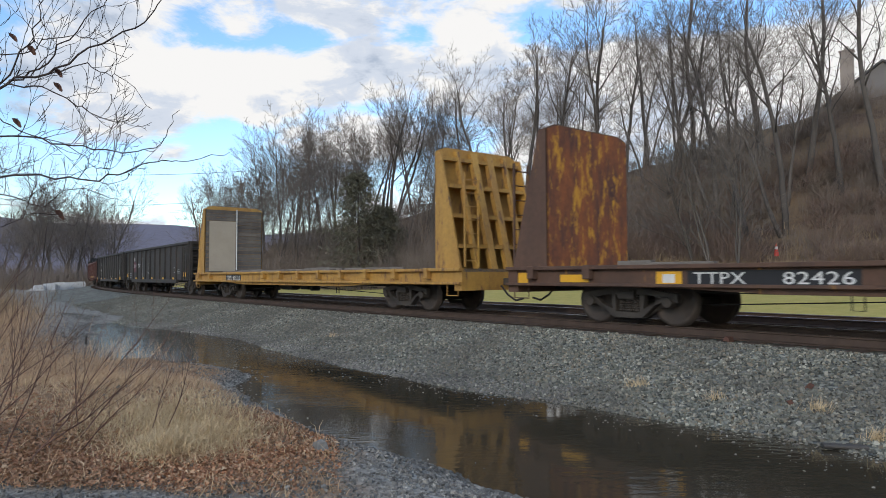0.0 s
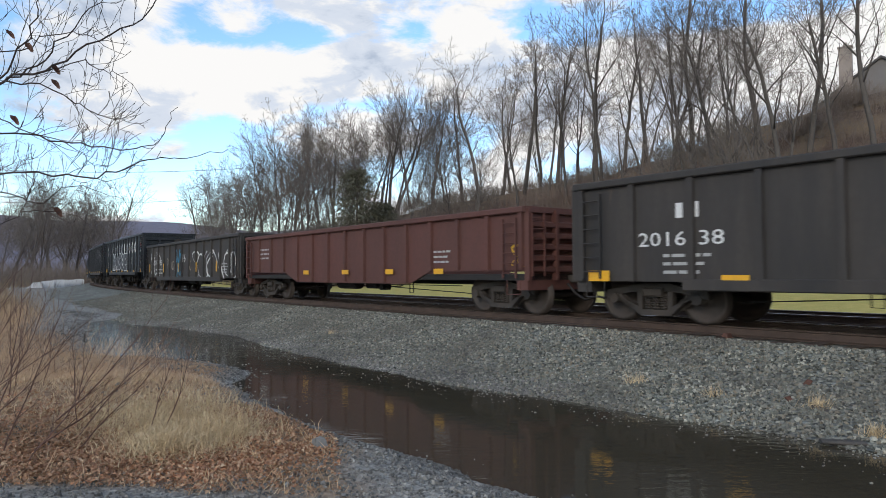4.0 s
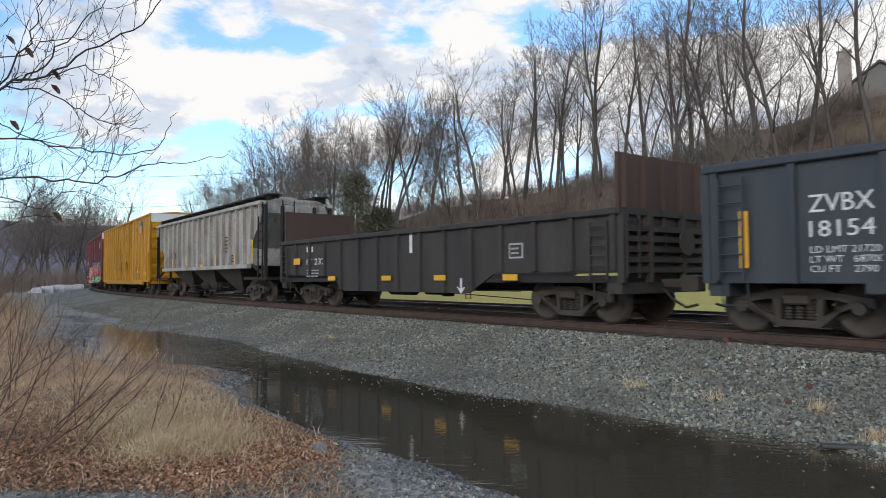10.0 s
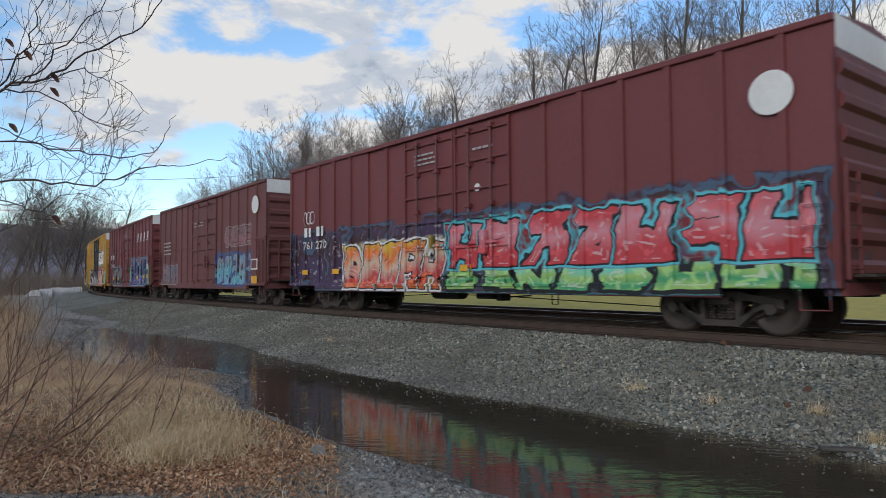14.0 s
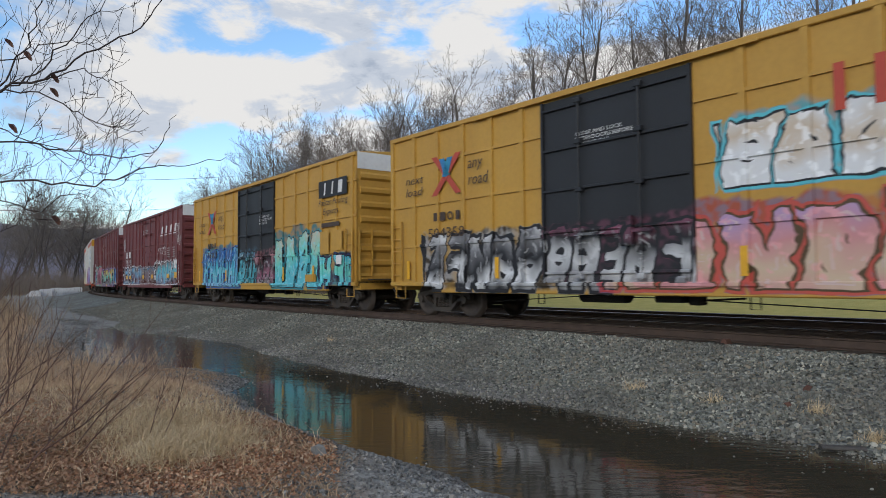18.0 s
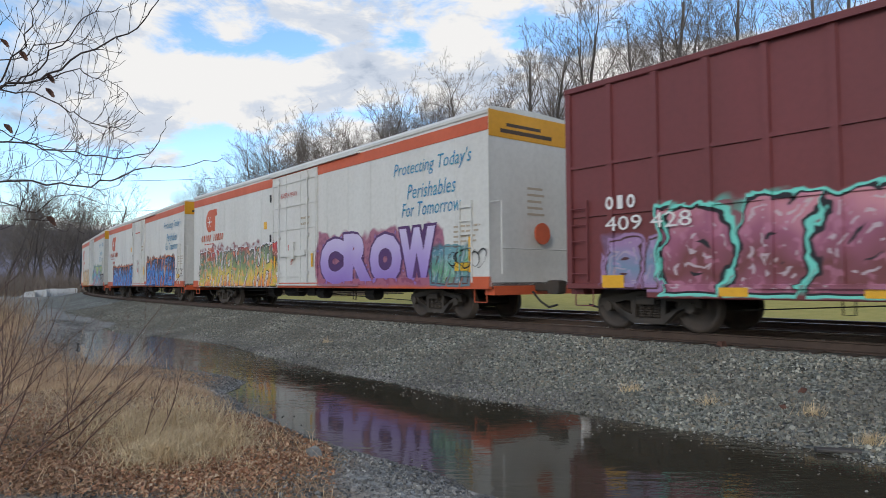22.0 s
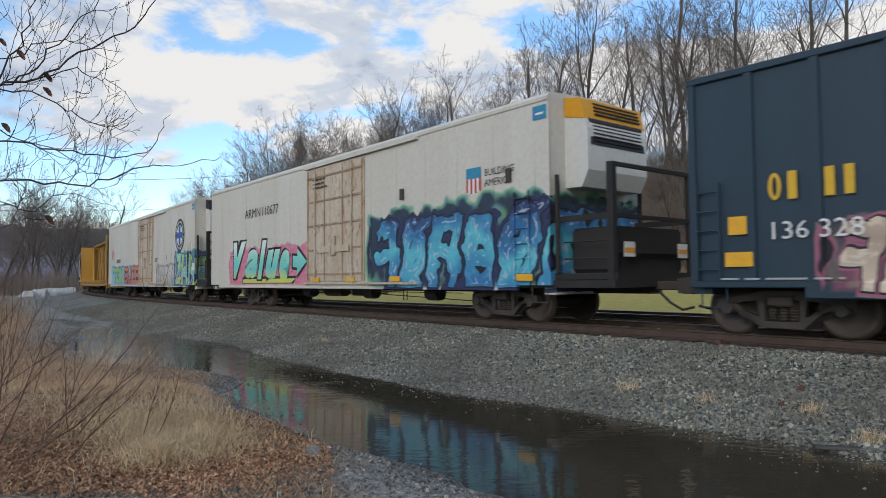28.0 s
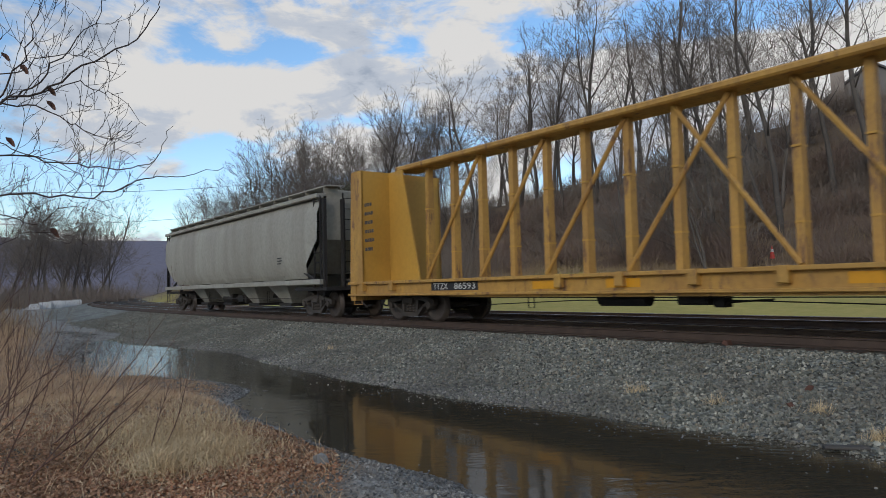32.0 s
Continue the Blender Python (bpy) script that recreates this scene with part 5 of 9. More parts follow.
def bulkhead_flat(name, label, front, back, body, face_mat, deck_mat, brace_mat, boards=True, top=4.35, centres=14.6):
    L = front - back
    h = L / 2
    car = new_car(name, label, "bulkhead flatcar", front, back)
    flat_deck(car, L, body, deck_mat)
    for k in (-1, 1):
        xin, xo = k * (h - 1.15), k * (h - 0.1)
        bh = Shape()
        # inner face sheet, cut at its upper corners
        pr = [(-1.45, 1.16), (1.45, 1.16), (1.45, top - 0.12), (1.15, top), (-1.15, top), (-1.45, top - 0.12)]
        bh.prism_x(pr, *sorted((xin, xin + k * 0.06)))
        bulk = part("bulkhead", bh, brace_mat, car, "tall steel end bulkhead")
        if boards:
            n = 17
            for i in range(n):
                z0 = 1.2 + (top - 0.16 - 1.2) * i / n
                z1 = 1.2 + (top - 0.16 - 1.2) * (i + 1) / n - 0.012
                b = Shape().box(*sorted((xin - k * 0.05, xin - k * 0.002)), -1.40, 1.40, z0, z1)
                part("board", b, face_mat, bulk)
        else:
            part("face_sheet", Shape().prism_x([(-1.42, 1.18), (1.42, 1.18), (1.42, top - 0.14), (1.1, top - 0.03), (-1.1, top - 0.03), (-1.42, top - 0.14)], *sorted((xin - k * 0.02, xin - k * 0.002))), face_mat, bulk, "heavily rusted steel face")
        for sgn in (-1, 1):
            w = Shape()
            prf = [(xin, 1.1), (xo, 1.1), (xin + k * 0.22, top - 0.14), (xin, top - 0.12)]
            w.prism_y(prf if k < 0 else prf[::-1], *sorted((sgn * 1.46, sgn * 1.40)))
            part("side_gusset", w, brace_mat, bulk)
        for yy in (-0.85, -0.28, 0.28, 0.85):
            w = Shape()
            prf = [(xo - k * 0.16, 1.1), (xo, 1.1), (xin + k * 0.20, top - 0.1), (xin + k * 0.06, top - 0.08)]
            hw = 0.11 if abs(yy) < 0.5 else 0.05
            w.prism_y(prf if k < 0 else prf[::-1], yy - hw, yy + hw)
            part("brace", w, brace_mat, bulk)
        for z, q in ((1.75, 1.9), (2.55, 1.35), (3.35, 0.85), (4.1, 0.35)):
            part("cross_beam", Shape().box(*sorted((xin + k * 0.05, xin + k * (0.1 + q * 0.4))), -1.42, 1.42, z - 0.05, z + 0.05), brace_mat, bulk)
        end_ladder(car, xo + k * 0.02, -1.35, -0.9, 1.2, 3.6, brace_mat, 7)
    rnd = random.Random(int(front * 10))
    for i in range(9):
        x, w, dz = rnd.uniform(-h + 1.8, h - 4.0), rnd.uniform(0.6, 2.2), rnd.uniform(0.05, 0.12)
        b = part("dunnage", Shape().bevel_box(-w / 2, w / 2, -0.07, 0.07, 0, dz, 0.01), deck_mat, car, "loose timber baulk")
        b.matrix_basis = Matrix.Translation((x + w / 2, rnd.uniform(-1.3, -0.9), 1.166 + 0.002 * i)) @ Matrix.Rotation(rnd.uniform(-0.08, 0.08), 4, "Z")
    for i, (x, y, z) in enumerate(((-2.2, -0.9, 0), (0.8, -1.0, 0), (3.0, -0.8, 0))):
        part("dunnage", Shape().bevel_box(x, x + 2.3, y, y + 0.18, 1.17, 1.26, 0.01), deck_mat, car, "loose timber baulk")
    for xx in (-h + 0.4, h - 0.4):
        step_iron(car, xx, body, 0.8, -1.48)
    running_gear(car, L, centres, 0.85)
    return car


def centre_beam(name, label, front, back, body, end_mat, deck_mat, top=4.66):
    L = front - back
    h = L / 2
    car = new_car(name, label, "centerbeam flatcar", front, back)
    flat_deck(car, L, body, deck_mat, 0.80, 1.14)
    part("top_chord", Shape().bevel_box(-h + 1.0, h - 1.0, -0.42, 0.42, top - 0.10, top + 0.06, 0.04), body, car)
    xs = [-8.92 + 1.19 * i for i in range(16)]
    for i, x in enumerate(xs):
        p = Shape()
        w = 0.078
        for z, yy in ((1.14, 0.13), (top - 0.1, 0.09)):
            p.v += [(x - w, -yy, z), (x + w, -yy, z), (x + w, yy, z), (x - w, yy, z)]
        p.f = [(0, 1, 5, 4), (1, 2, 6, 5), (2, 3, 7, 6), (3, 0, 4, 7)]
        post = part("post", p, body, car)
        for z in (1.95, 3.3):
            part("strap_plate", Shape().box(x - w - 0.006, x + w + 0.006, -0.138, 0.138, z - 0.02, z + 0.02), end_mat, post)
    for a, b in ((0, 2), (2, 4), (4, 6), (6, 8), (9, 7), (11, 9), (13, 11), (15, 13)):
        part("diagonal", Shape().tube((xs[a], -0.17, 1.2), (xs[b], -0.12, top - 0.12), 0.055, 0.055, 6), body, car)
    for k in (-1, 1):
        xin = k * (h - 0.75)
        bh = Shape().prism_x([(-1.5, 1.12), (1.5, 1.12), (1.5, top - 0.1), (-1.5, top - 0.1)], *sorted((xin, xin + k * 0.06)))
        bulk = part("bulkhead", bh, end_mat, car, "yellow sheet-steel end bulkhead")
        for sgn in (-1, 1):
            w = Shape()
            prf = [(xin, 1.1), (k * (h - 0.05), 1.1), (k * (h - 0.2), top - 0.1), (xin, top - 0.1)]
            w.prism_y(prf if k < 0 else prf[::-1], *sorted((sgn * 1.54, sgn * 1.47)))
            part("side_gusset", w, body, bulk)
        for z in (1.6, 2.25, 2.9, 3.55, 4.2):
            part("cross_beam", Shape().box(*sorted((xin + k * 0.06, xin + k * 0.3)), -1.46, 1.46, z - 0.06, z + 0.06), body, bulk)
        w = Shape()
        prf = [(xin, 1.14), (xin - k * 1.5, 1.14), (xin - k * 0.7, top - 0.1), (xin, top - 0.1)]
        w.prism_y(prf if k > 0 else prf[::-1], -0.5, -0.44)
        part("web_plate", w, end_mat, bulk)
    for xx in (-h + 0.4, h - 0.4):
        step_iron(car, xx, body, 0.8, -1.48)
    running_gear(car, L, 17.2, 0.85)
    return car


# ---- lettering, signs and sprayed paint ----
FONT_CACHE = {}


def lettering(car, text, x0, x1, z0, z1, mat_, y=-1.56, slant=0.0, name="lettering"):
    """Painted words fitted into a box on the pond side."""
    key = (text, slant)
    if key not in FONT_CACHE:
        cu = bpy.data.curves.new("lettering", "FONT")
        cu.body, cu.shear, cu.resolution_u = text, slant, 2
        ob = bpy.data.objects.new("lettering", cu)
        scene.collection.objects.link(ob)
        me = bpy.data.meshes.new_from_object(ob)
        bpy.data.objects.remove(ob)
        co = np.empty(len(me.vertices) * 3)
        me.vertices.foreach_get("co", co)
        co = co.reshape(-1, 3)
        lo, hi = co.min(0), co.max(0)
        FONT_CACHE[key] = (me, lo, hi)
    me, lo, hi = FONT_CACHE[key]
    me = me.copy()
    co = np.empty(len(me.vertices) * 3)
    me.vertices.foreach_get("co", co)
    co = co.reshape(-1, 3)
    out = np.empty_like(co)
    out[:, 0] = x0 + (co[:, 0] - lo[0]) / (hi[0] - lo[0]) * (x1 - x0)
    out[:, 2] = z0 + (co[:, 1] - lo[1]) / (hi[1] - lo[1]) * (z1 - z0)
    out[:, 1] = y - 0.004
    me.vertices.foreach_set("co", out.ravel())
    me.materials.clear()
    me.materials.append(mat_)
    me.update()
    ob = new(name, me)
    ob.parent = car
    return ob


def emblem(car, kinds, x0, x1, z0, z1, mat_, y=-1.56, slant=0.0, name="emblem"):
    """A row of plain shapes: o ring, i bar, b and u blocks, _ gap."""
    w = (x1 - x0) / len(kinds)
    for q, k in enumerate(kinds):
        s = Shape()
        a, b = x0 + w * q + w * 0.12, x0 + w * (q + 1) - w * 0.12
        zc, t, c = (z0 + z1) / 2, min(w * 0.24, (z1 - z0) * 0.2), (a + b) / 2

        def lean(px, pz):
            return (px + (pz - z0) * slant, y - 0.004, pz)

        if k == "i":
            s.poly([lean(px, pz) for px, pz in ((c - t * 0.6, z0), (c + t * 0.6, z0), (c + t * 0.6, z1), (c - t * 0.6, z1))])
        elif k in "bu":
            d = 0.0 if k == "b" else (b - a) * 0.17
            s.poly([lean(px, pz) for px, pz in ((a + d, z0), (b - d, z0), (b - d, z1), (a + d, z1))])
        elif k == "o":
            n, rx, rz = 16, (b - a) / 2, (z1 - z0) / 2
            for i in range(n):
                p = 2 * math.pi * i / n
                s.v += [lean(c + rx * math.cos(p), zc + rz * math.sin(p)), lean(c + (rx - t) * math.cos(p), zc + (rz - t) * math.sin(p))]
            s.f += [(2 * i, 2 * ((i + 1) % n), 2 * ((i + 1) % n) + 1, 2 * i + 1) for i in range(n)]
        if s.f:
            part(name, s, mat_, car)


def disc(car, cx, cz, r, mat_, y=-1.56, inner=0.0, name="emblem", n=28, label=""):
    s = Shape()
    for i in range(n):
        p, q = 2 * math.pi * i / n, 2 * math.pi * (i + 1) / n
        s.poly([(cx + inner * math.cos(p), y - 0.004, cz + inner * math.sin(p)), (cx + inner * math.cos(q), y - 0.004, cz + inner * math.sin(q)),
                (cx + r * math.cos(q), y - 0.004, cz + r * math.sin(q)), (cx + r * math.cos(p), y - 0.004, cz + r * math.sin(p))][::-1] if inner else
               [(cx, y - 0.004, cz), (cx + r * math.cos(p), y - 0.004, cz + r * math.sin(p)), (cx + r * math.cos(q), y - 0.004, cz + r * math.sin(q))])
    return part(name, s, mat_, car, label)


def bars(car, x0, x1, z0, z1, rows, mat_, y=-1.56, seed=0, name="stencil"):
    """Small print as plain bars."""
    rnd = random.Random(seed + int(x0 * 100))
    mat_ = STENCIL if mat_ is WHITE else mat_
    s = Shape()
    h = (z1 - z0) / rows
    for i in range(rows):
        z = z0 + h * (rows - 1 - i)
        x = x0
        end = x0 + (x1 - x0) * rnd.uniform(0.75, 1.0)
        while x < end - 0.04:
            w = min(rnd.uniform(0.12, 0.32) * (x1 - x0), end - x)
            s.box(x, x + w, y - 0.004, y, z + h * 0.3, z + h * 0.68)
            x += w + 0.05 * (x1 - x0)
    return tagged(part(name, s, mat_, car), kind="stuff")


def strips(car, xs, z0, z1, w=0.12, y=-1.61, mat_=None):
    for x in xs:
        plate(car, "reflector", x - w / 2, x + w / 2, z0, z1, mat_ or REFLECT, y)


def sprayed(base, name, zones):
    """A copy of a paint with areas of sprayed lettering-like shapes. zones: x0, x1, z0, z1, colours, outline, width of a form (0: a cloud alone), strength."""
    m = base.copy()
    m.name = name
    nt = m.node_tree
    N, L = nt.nodes.new, nt.links.new
    bsdf = nt.nodes["Principled BSDF"]
    col = bsdf.inputs["Base Color"].links[0].from_socket
    co = N("ShaderNodeTexCoord")
    sep = N("ShaderNodeSeparateXYZ")
    L(co.outputs["Object"], sep.inputs[0])

    def calc(op, *vals):
        n = N("ShaderNodeMath")
        n.operation = op
        for i, v in enumerate(vals):
            if isinstance(v, (int, float)):
                n.inputs[i].default_value = v
            else:
                L(v, n.inputs[i])
        return n.outputs[0]

    def rng(v, a, b, c=0.0, d=1.0):
        n = N("ShaderNodeMapRange")
        for key, val in (("From Min", a), ("From Max", b), ("To Min", c), ("To Max", d)):
            n.inputs[key].default_value = val
        L(v, n.inputs["Value"])
        return n.outputs["Result"]

    def mix(fac, a, b):
        x = N("ShaderNodeMix")
        x.data_type = "RGBA"
        L(fac, x.inputs[0])
        for i, v in ((6, a), (7, b)):
            if isinstance(v, tuple):
                x.inputs[i].default_value = (*v, 1)
            else:
                L(v, x.inputs[i])
        return x.outputs[2]

    def minimum(*vals):
        d = vals[0]
        for v in vals[1:]:
            d = calc("MINIMUM", d, v)
        return d

    def gap(v, at, gain=1.0):
        return calc("MULTIPLY", calc("ABSOLUTE", calc("SUBTRACT", v, at)), gain)

    def ripple(scale, off):
        mp, n, s = N("ShaderNodeMapping"), N("ShaderNodeTexNoise"), N("ShaderNodeSeparateColor")
        mp.inputs["Location"].default_value = (off, 0, off)
        L(co.outputs["Object"], mp.inputs["Vector"])
        n.inputs["Scale"].default_value, n.inputs["Detail"].default_value = scale, 1.5
        L(mp.outputs[0], n.inputs["Vector"])
        L(n.outputs["Color"], s.inputs[0])
        return calc("SUBTRACT", s.outputs[0], 0.5), calc("SUBTRACT", s.outputs[1], 0.5), n.outputs["Fac"]

    wx, wz, _ = ripple(1.5, 0.0)
    kx, kz, fleck = ripple(4.5, 3.0)
    x, z = sep.outputs[0], sep.outputs[2]
    for q, zone in enumerate(zones):
        x0, x1, z0, z1, colours, line_col, cell, strength = zone
        h = z1 - z0
        # the cloud of paint behind the forms
        top = calc("ADD", calc("SUBTRACT", z1 - 0.05 * h, z), calc("MULTIPLY", wz, 0.45 * h))
        e = minimum(calc("ADD", calc("SUBTRACT", x, x0), calc("MULTIPLY", wx, 0.5)), calc("ADD", calc("SUBTRACT", x1, x), calc("MULTIPLY", wz, 0.5)),
                    calc("ADD", calc("SUBTRACT", z, z0), calc("MULTIPLY", wx, 0.10)), top)
        if not cell:
            # a plain sprayed cloud with round flecks
            tone = mix(rng(fleck, 0.50, 0.53), colours[0], colours[1])
            tone = mix(rng(kx, 0.13, 0.15), tone, colours[-1])
            col = mix(calc("MULTIPLY", rng(e, 0.0, 0.09), strength), col, mix(rng(e, 0.10, 0.16, 0.6, 0.0), tone, line_col))
            continue
        tall = h / cell
        # letter-like forms, one in each cell: bars, rings, slants and level strokes picked at random
        u = calc("DIVIDE", calc("ADD", calc("SUBTRACT", x, x0), calc("ADD", calc("MULTIPLY", calc("SUBTRACT", z, z0), -0.14), calc("ADD", calc("MULTIPLY", wx, 0.55 * cell), calc("MULTIPLY", kx, 0.14 * cell)))), cell)
        cell_id = calc("FLOOR", u)
        f = calc("SUBTRACT", calc("SUBTRACT", u, cell_id), 0.5)
        dice = N("ShaderNodeTexWhiteNoise")
        dice.noise_dimensions = "1D"
        L(calc("ADD", cell_id, q * 7.31 + round(abs(x0) * 3.7, 2)), dice.inputs["W"])
        face = N("ShaderNodeSeparateColor")
        L(dice.outputs["Color"], face.inputs[0])
        r, g, b = face.outputs
        v = calc("DIVIDE", calc("ADD", calc("SUBTRACT", z, calc("MULTIPLY_ADD", calc("SUBTRACT", r, 0.5), 0.12 * h, z0)), calc("ADD", calc("MULTIPLY", wz, 0.30 * h), calc("MULTIPLY", kz, 0.08 * h))), h * 0.86)
        side = calc("SUBTRACT", calc("MULTIPLY", calc("GREATER_THAN", r, 0.5), 2.0), 1.0)
        inside = calc("MULTIPLY", calc("MAXIMUM", calc("SUBTRACT", calc("ABSOLUTE", f), 0.30), 0.0), 2.0)
        ring = calc("MULTIPLY", calc("ABSOLUTE", calc("SUBTRACT", calc("SQRT", calc("ADD", calc("POWER", calc("DIVIDE", f, 0.30), 2.0), calc("POWER", calc("DIVIDE", calc("SUBTRACT", v, 0.47), 0.36), 2.0))), 1.0)), 0.32)
        strokes = (calc("ADD", gap(f, -0.29), calc("GREATER_THAN", r, 0.74)),
                   calc("ADD", gap(f, 0.29), calc("GREATER_THAN", g, 0.55)),
                   calc("ADD", ring, calc("LESS_THAN", g, 0.5)),
                   calc("ADD", calc("MULTIPLY", calc("ABSOLUTE", calc("SUBTRACT", calc("MULTIPLY", f, side), calc("MULTIPLY", calc("SUBTRACT", v, 0.45), 0.7))), 0.85), calc("LESS_THAN", b, 0.55)),
                   calc("ADD", calc("ADD", gap(v, 0.46, tall * 0.8), inside), calc("GREATER_THAN", b, 0.6)),
                   calc("ADD", calc("ADD", gap(v, 0.84, tall * 0.8), inside), calc("LESS_THAN", r, 0.45)),
                   calc("ADD", calc("ADD", gap(v, 0.10, tall * 0.8), inside), calc("LESS_THAN", g, 0.35)))
        d = minimum(*strokes)
        d = calc("MAXIMUM", d, calc("MULTIPLY_ADD", gap(v, 0.46), tall, -0.44 * tall))
        d = calc("MAXIMUM", d, calc("SUBTRACT", 0.2, calc("MULTIPLY", e, 1.2)))
        d = calc("ADD", d, calc("MULTIPLY", wz, 0.05))
        ramp = N("ShaderNodeValToRGB")
        els = ramp.color_ramp.elements
        while len(els) < len(colours):
            els.new(0.5)
        for i, (el, c) in enumerate(zip(els, colours)):
            el.position, el.color = (i + 0.3) / len(colours), (*c, 1)
        L(calc("ADD", calc("MULTIPLY", b, 0.22), calc("ADD", rng(z, z0, z1, 0.0, 0.78), calc("MULTIPLY", wx, 0.55))), ramp.inputs[0])
        fill = mix(rng(fleck, 0.56, 0.62, 0.0, 0.55), ramp.outputs[0], tuple(min(1.0, c * 1.35 + 0.05) for c in colours[0]))
        shine = calc("MULTIPLY", rng(gap(d, 0.055), 0.012, 0.02, 1.0, 0.0), rng(kz, 0.02, 0.06))
        fill = mix(calc("MULTIPLY", shine, 0.8), fill, tuple(min(0.75, c * 0.4 + 0.38) for c in colours[0]))
        cloud = mix(rng(fleck, 0.42, 0.6), tuple(c * 0.42 for c in colours[-1]), tuple(c * 0.7 for c in line_col))
        body = 0.148
        paint_col = mix(rng(d, body + 0.085, body + 0.10), mix(rng(d, body + 0.035, body + 0.045), mix(rng(d, body - 0.008, body + 0.004), fill, (0.014, 0.013, 0.016)), line_col), cloud)
        letters = rng(d, body + 0.10, body + 0.12, 1.0, 0.0)
        wash = calc("MULTIPLY", rng(e, 0.0, 0.10), rng(wz, -0.10, 0.04, 0.30, 0.92))
        col = mix(calc("MULTIPLY", calc("MAXIMUM", letters, wash), strength), col, paint_col)
    L(col, bsdf.inputs["Base Color"])
    return m


def scrawl(car, x0, x1, z0, z1, mat_, seed, y=-1.555, width=0.03, strokes=5):
    """Thrown lines of spray paint, one ribbon a stroke."""
    rnd = random.Random(seed)
    w = (x1 - x0) / strokes
    for i in range(strokes):
        cx = x0 + w * (i + 0.5)
        pts = []
        kind, turn, reach = rnd.random(), rnd.uniform(0.7, 1.6) * rnd.choice((-1, 1)), rnd.uniform(0.45, 0.8)
        for q in range(15):
            p = q / 14
            if kind < 0.45:
                a = 2 * math.pi * p * turn + seed
                pts.append(Vector((cx + w * reach * math.cos(a) + w * 0.3 * p, (z0 + z1) / 2 + (z1 - z0) * 0.48 * math.sin(a) * (0.7 + 0.3 * p))))
            else:
                pts.append(Vector((cx + w * reach * math.sin(p * 6 * turn + i), z0 + (z1 - z0) * (0.5 + 0.5 * math.sin(p * 4.2 + i * 1.7)))))
        s = Shape()
        for q, p in enumerate(pts):
            d = pts[min(q + 1, 14)] - pts[max(q - 1, 0)]
            n = Vector((-d.y, d.x)).normalized() * width * (0.6 + 0.4 * math.sin(q * 0.45)) if d.length > 1e-6 else Vector((0, width))
            s.v += [(p.x - n.x, y - 0.004 - 0.0006 * i, p.y - n.y), (p.x + n.x, y - 0.004 - 0.0006 * i, p.y + n.y)]
        s.f = [(2 * q, 2 * q + 2, 2 * q + 3, 2 * q + 1) for q in range(14)]
        part("scrawl", s, mat_, car, "thin sprayed line")


def graffiti_word(car, text, x0, x1, z0, z1, fill, line, slant, y, seed, fat=0.05, lift=0.0, glow=None):
    """A sprayed word: swollen letters with a dark outline, each jogged and sized a little differently."""
    rnd = random.Random(seed)
    wide = [0.62 if ch in "lite" else 1.0 for ch in text]
    total = sum(wide)
    x = x0
    for ch, w in zip(text, wide):
        xe = x + (x1 - x0) * w / total
        dz, up = rnd.uniform(-0.05, 0.05) * (z1 - z0), (1.0 if ch.isupper() or ch in "lkt" else 0.74)
        for name, mat_, off, depth in (("letter_outline", line, fat * 1.9, 0.0), ("letter", fill, fat * 0.7, 0.004)):
            cu = bpy.data.curves.new("letter", "FONT")
            cu.body, cu.shear, cu.resolution_u, cu.offset = ch, slant, 3, off
            ob = bpy.data.objects.new("letter", cu)
            scene.collection.objects.link(ob)
            me = bpy.data.meshes.new_from_object(ob)
            bpy.data.objects.remove(ob)
            co = np.empty(len(me.vertices) * 3)
            me.vertices.foreach_get("co", co)
            co = co.reshape(-1, 3)
            lo, hi = co.min(0), co.max(0)
            grow = fat * (1.3 if depth == 0.0 else 0.55)
            out = np.empty_like(co)
            out[:, 0] = x - grow + (co[:, 0] - lo[0]) / (hi[0] - lo[0]) * (xe - x + 2 * grow)
            ztop = z0 + (z1 - z0) * up
            out[:, 2] = z0 + dz - grow + (co[:, 1] - lo[1]) / (hi[1] - lo[1]) * (ztop - z0 + 2 * grow) + lift * (out[:, 0] - x0)
            out[:, 1] = y - depth - 0.0015 * (len(text) - text.index(ch))
            me.vertices.foreach_set("co", out.ravel())
            me.materials.append(mat_)
            me.update()
            o = new(name, me)
            o.parent = car
        x = xe


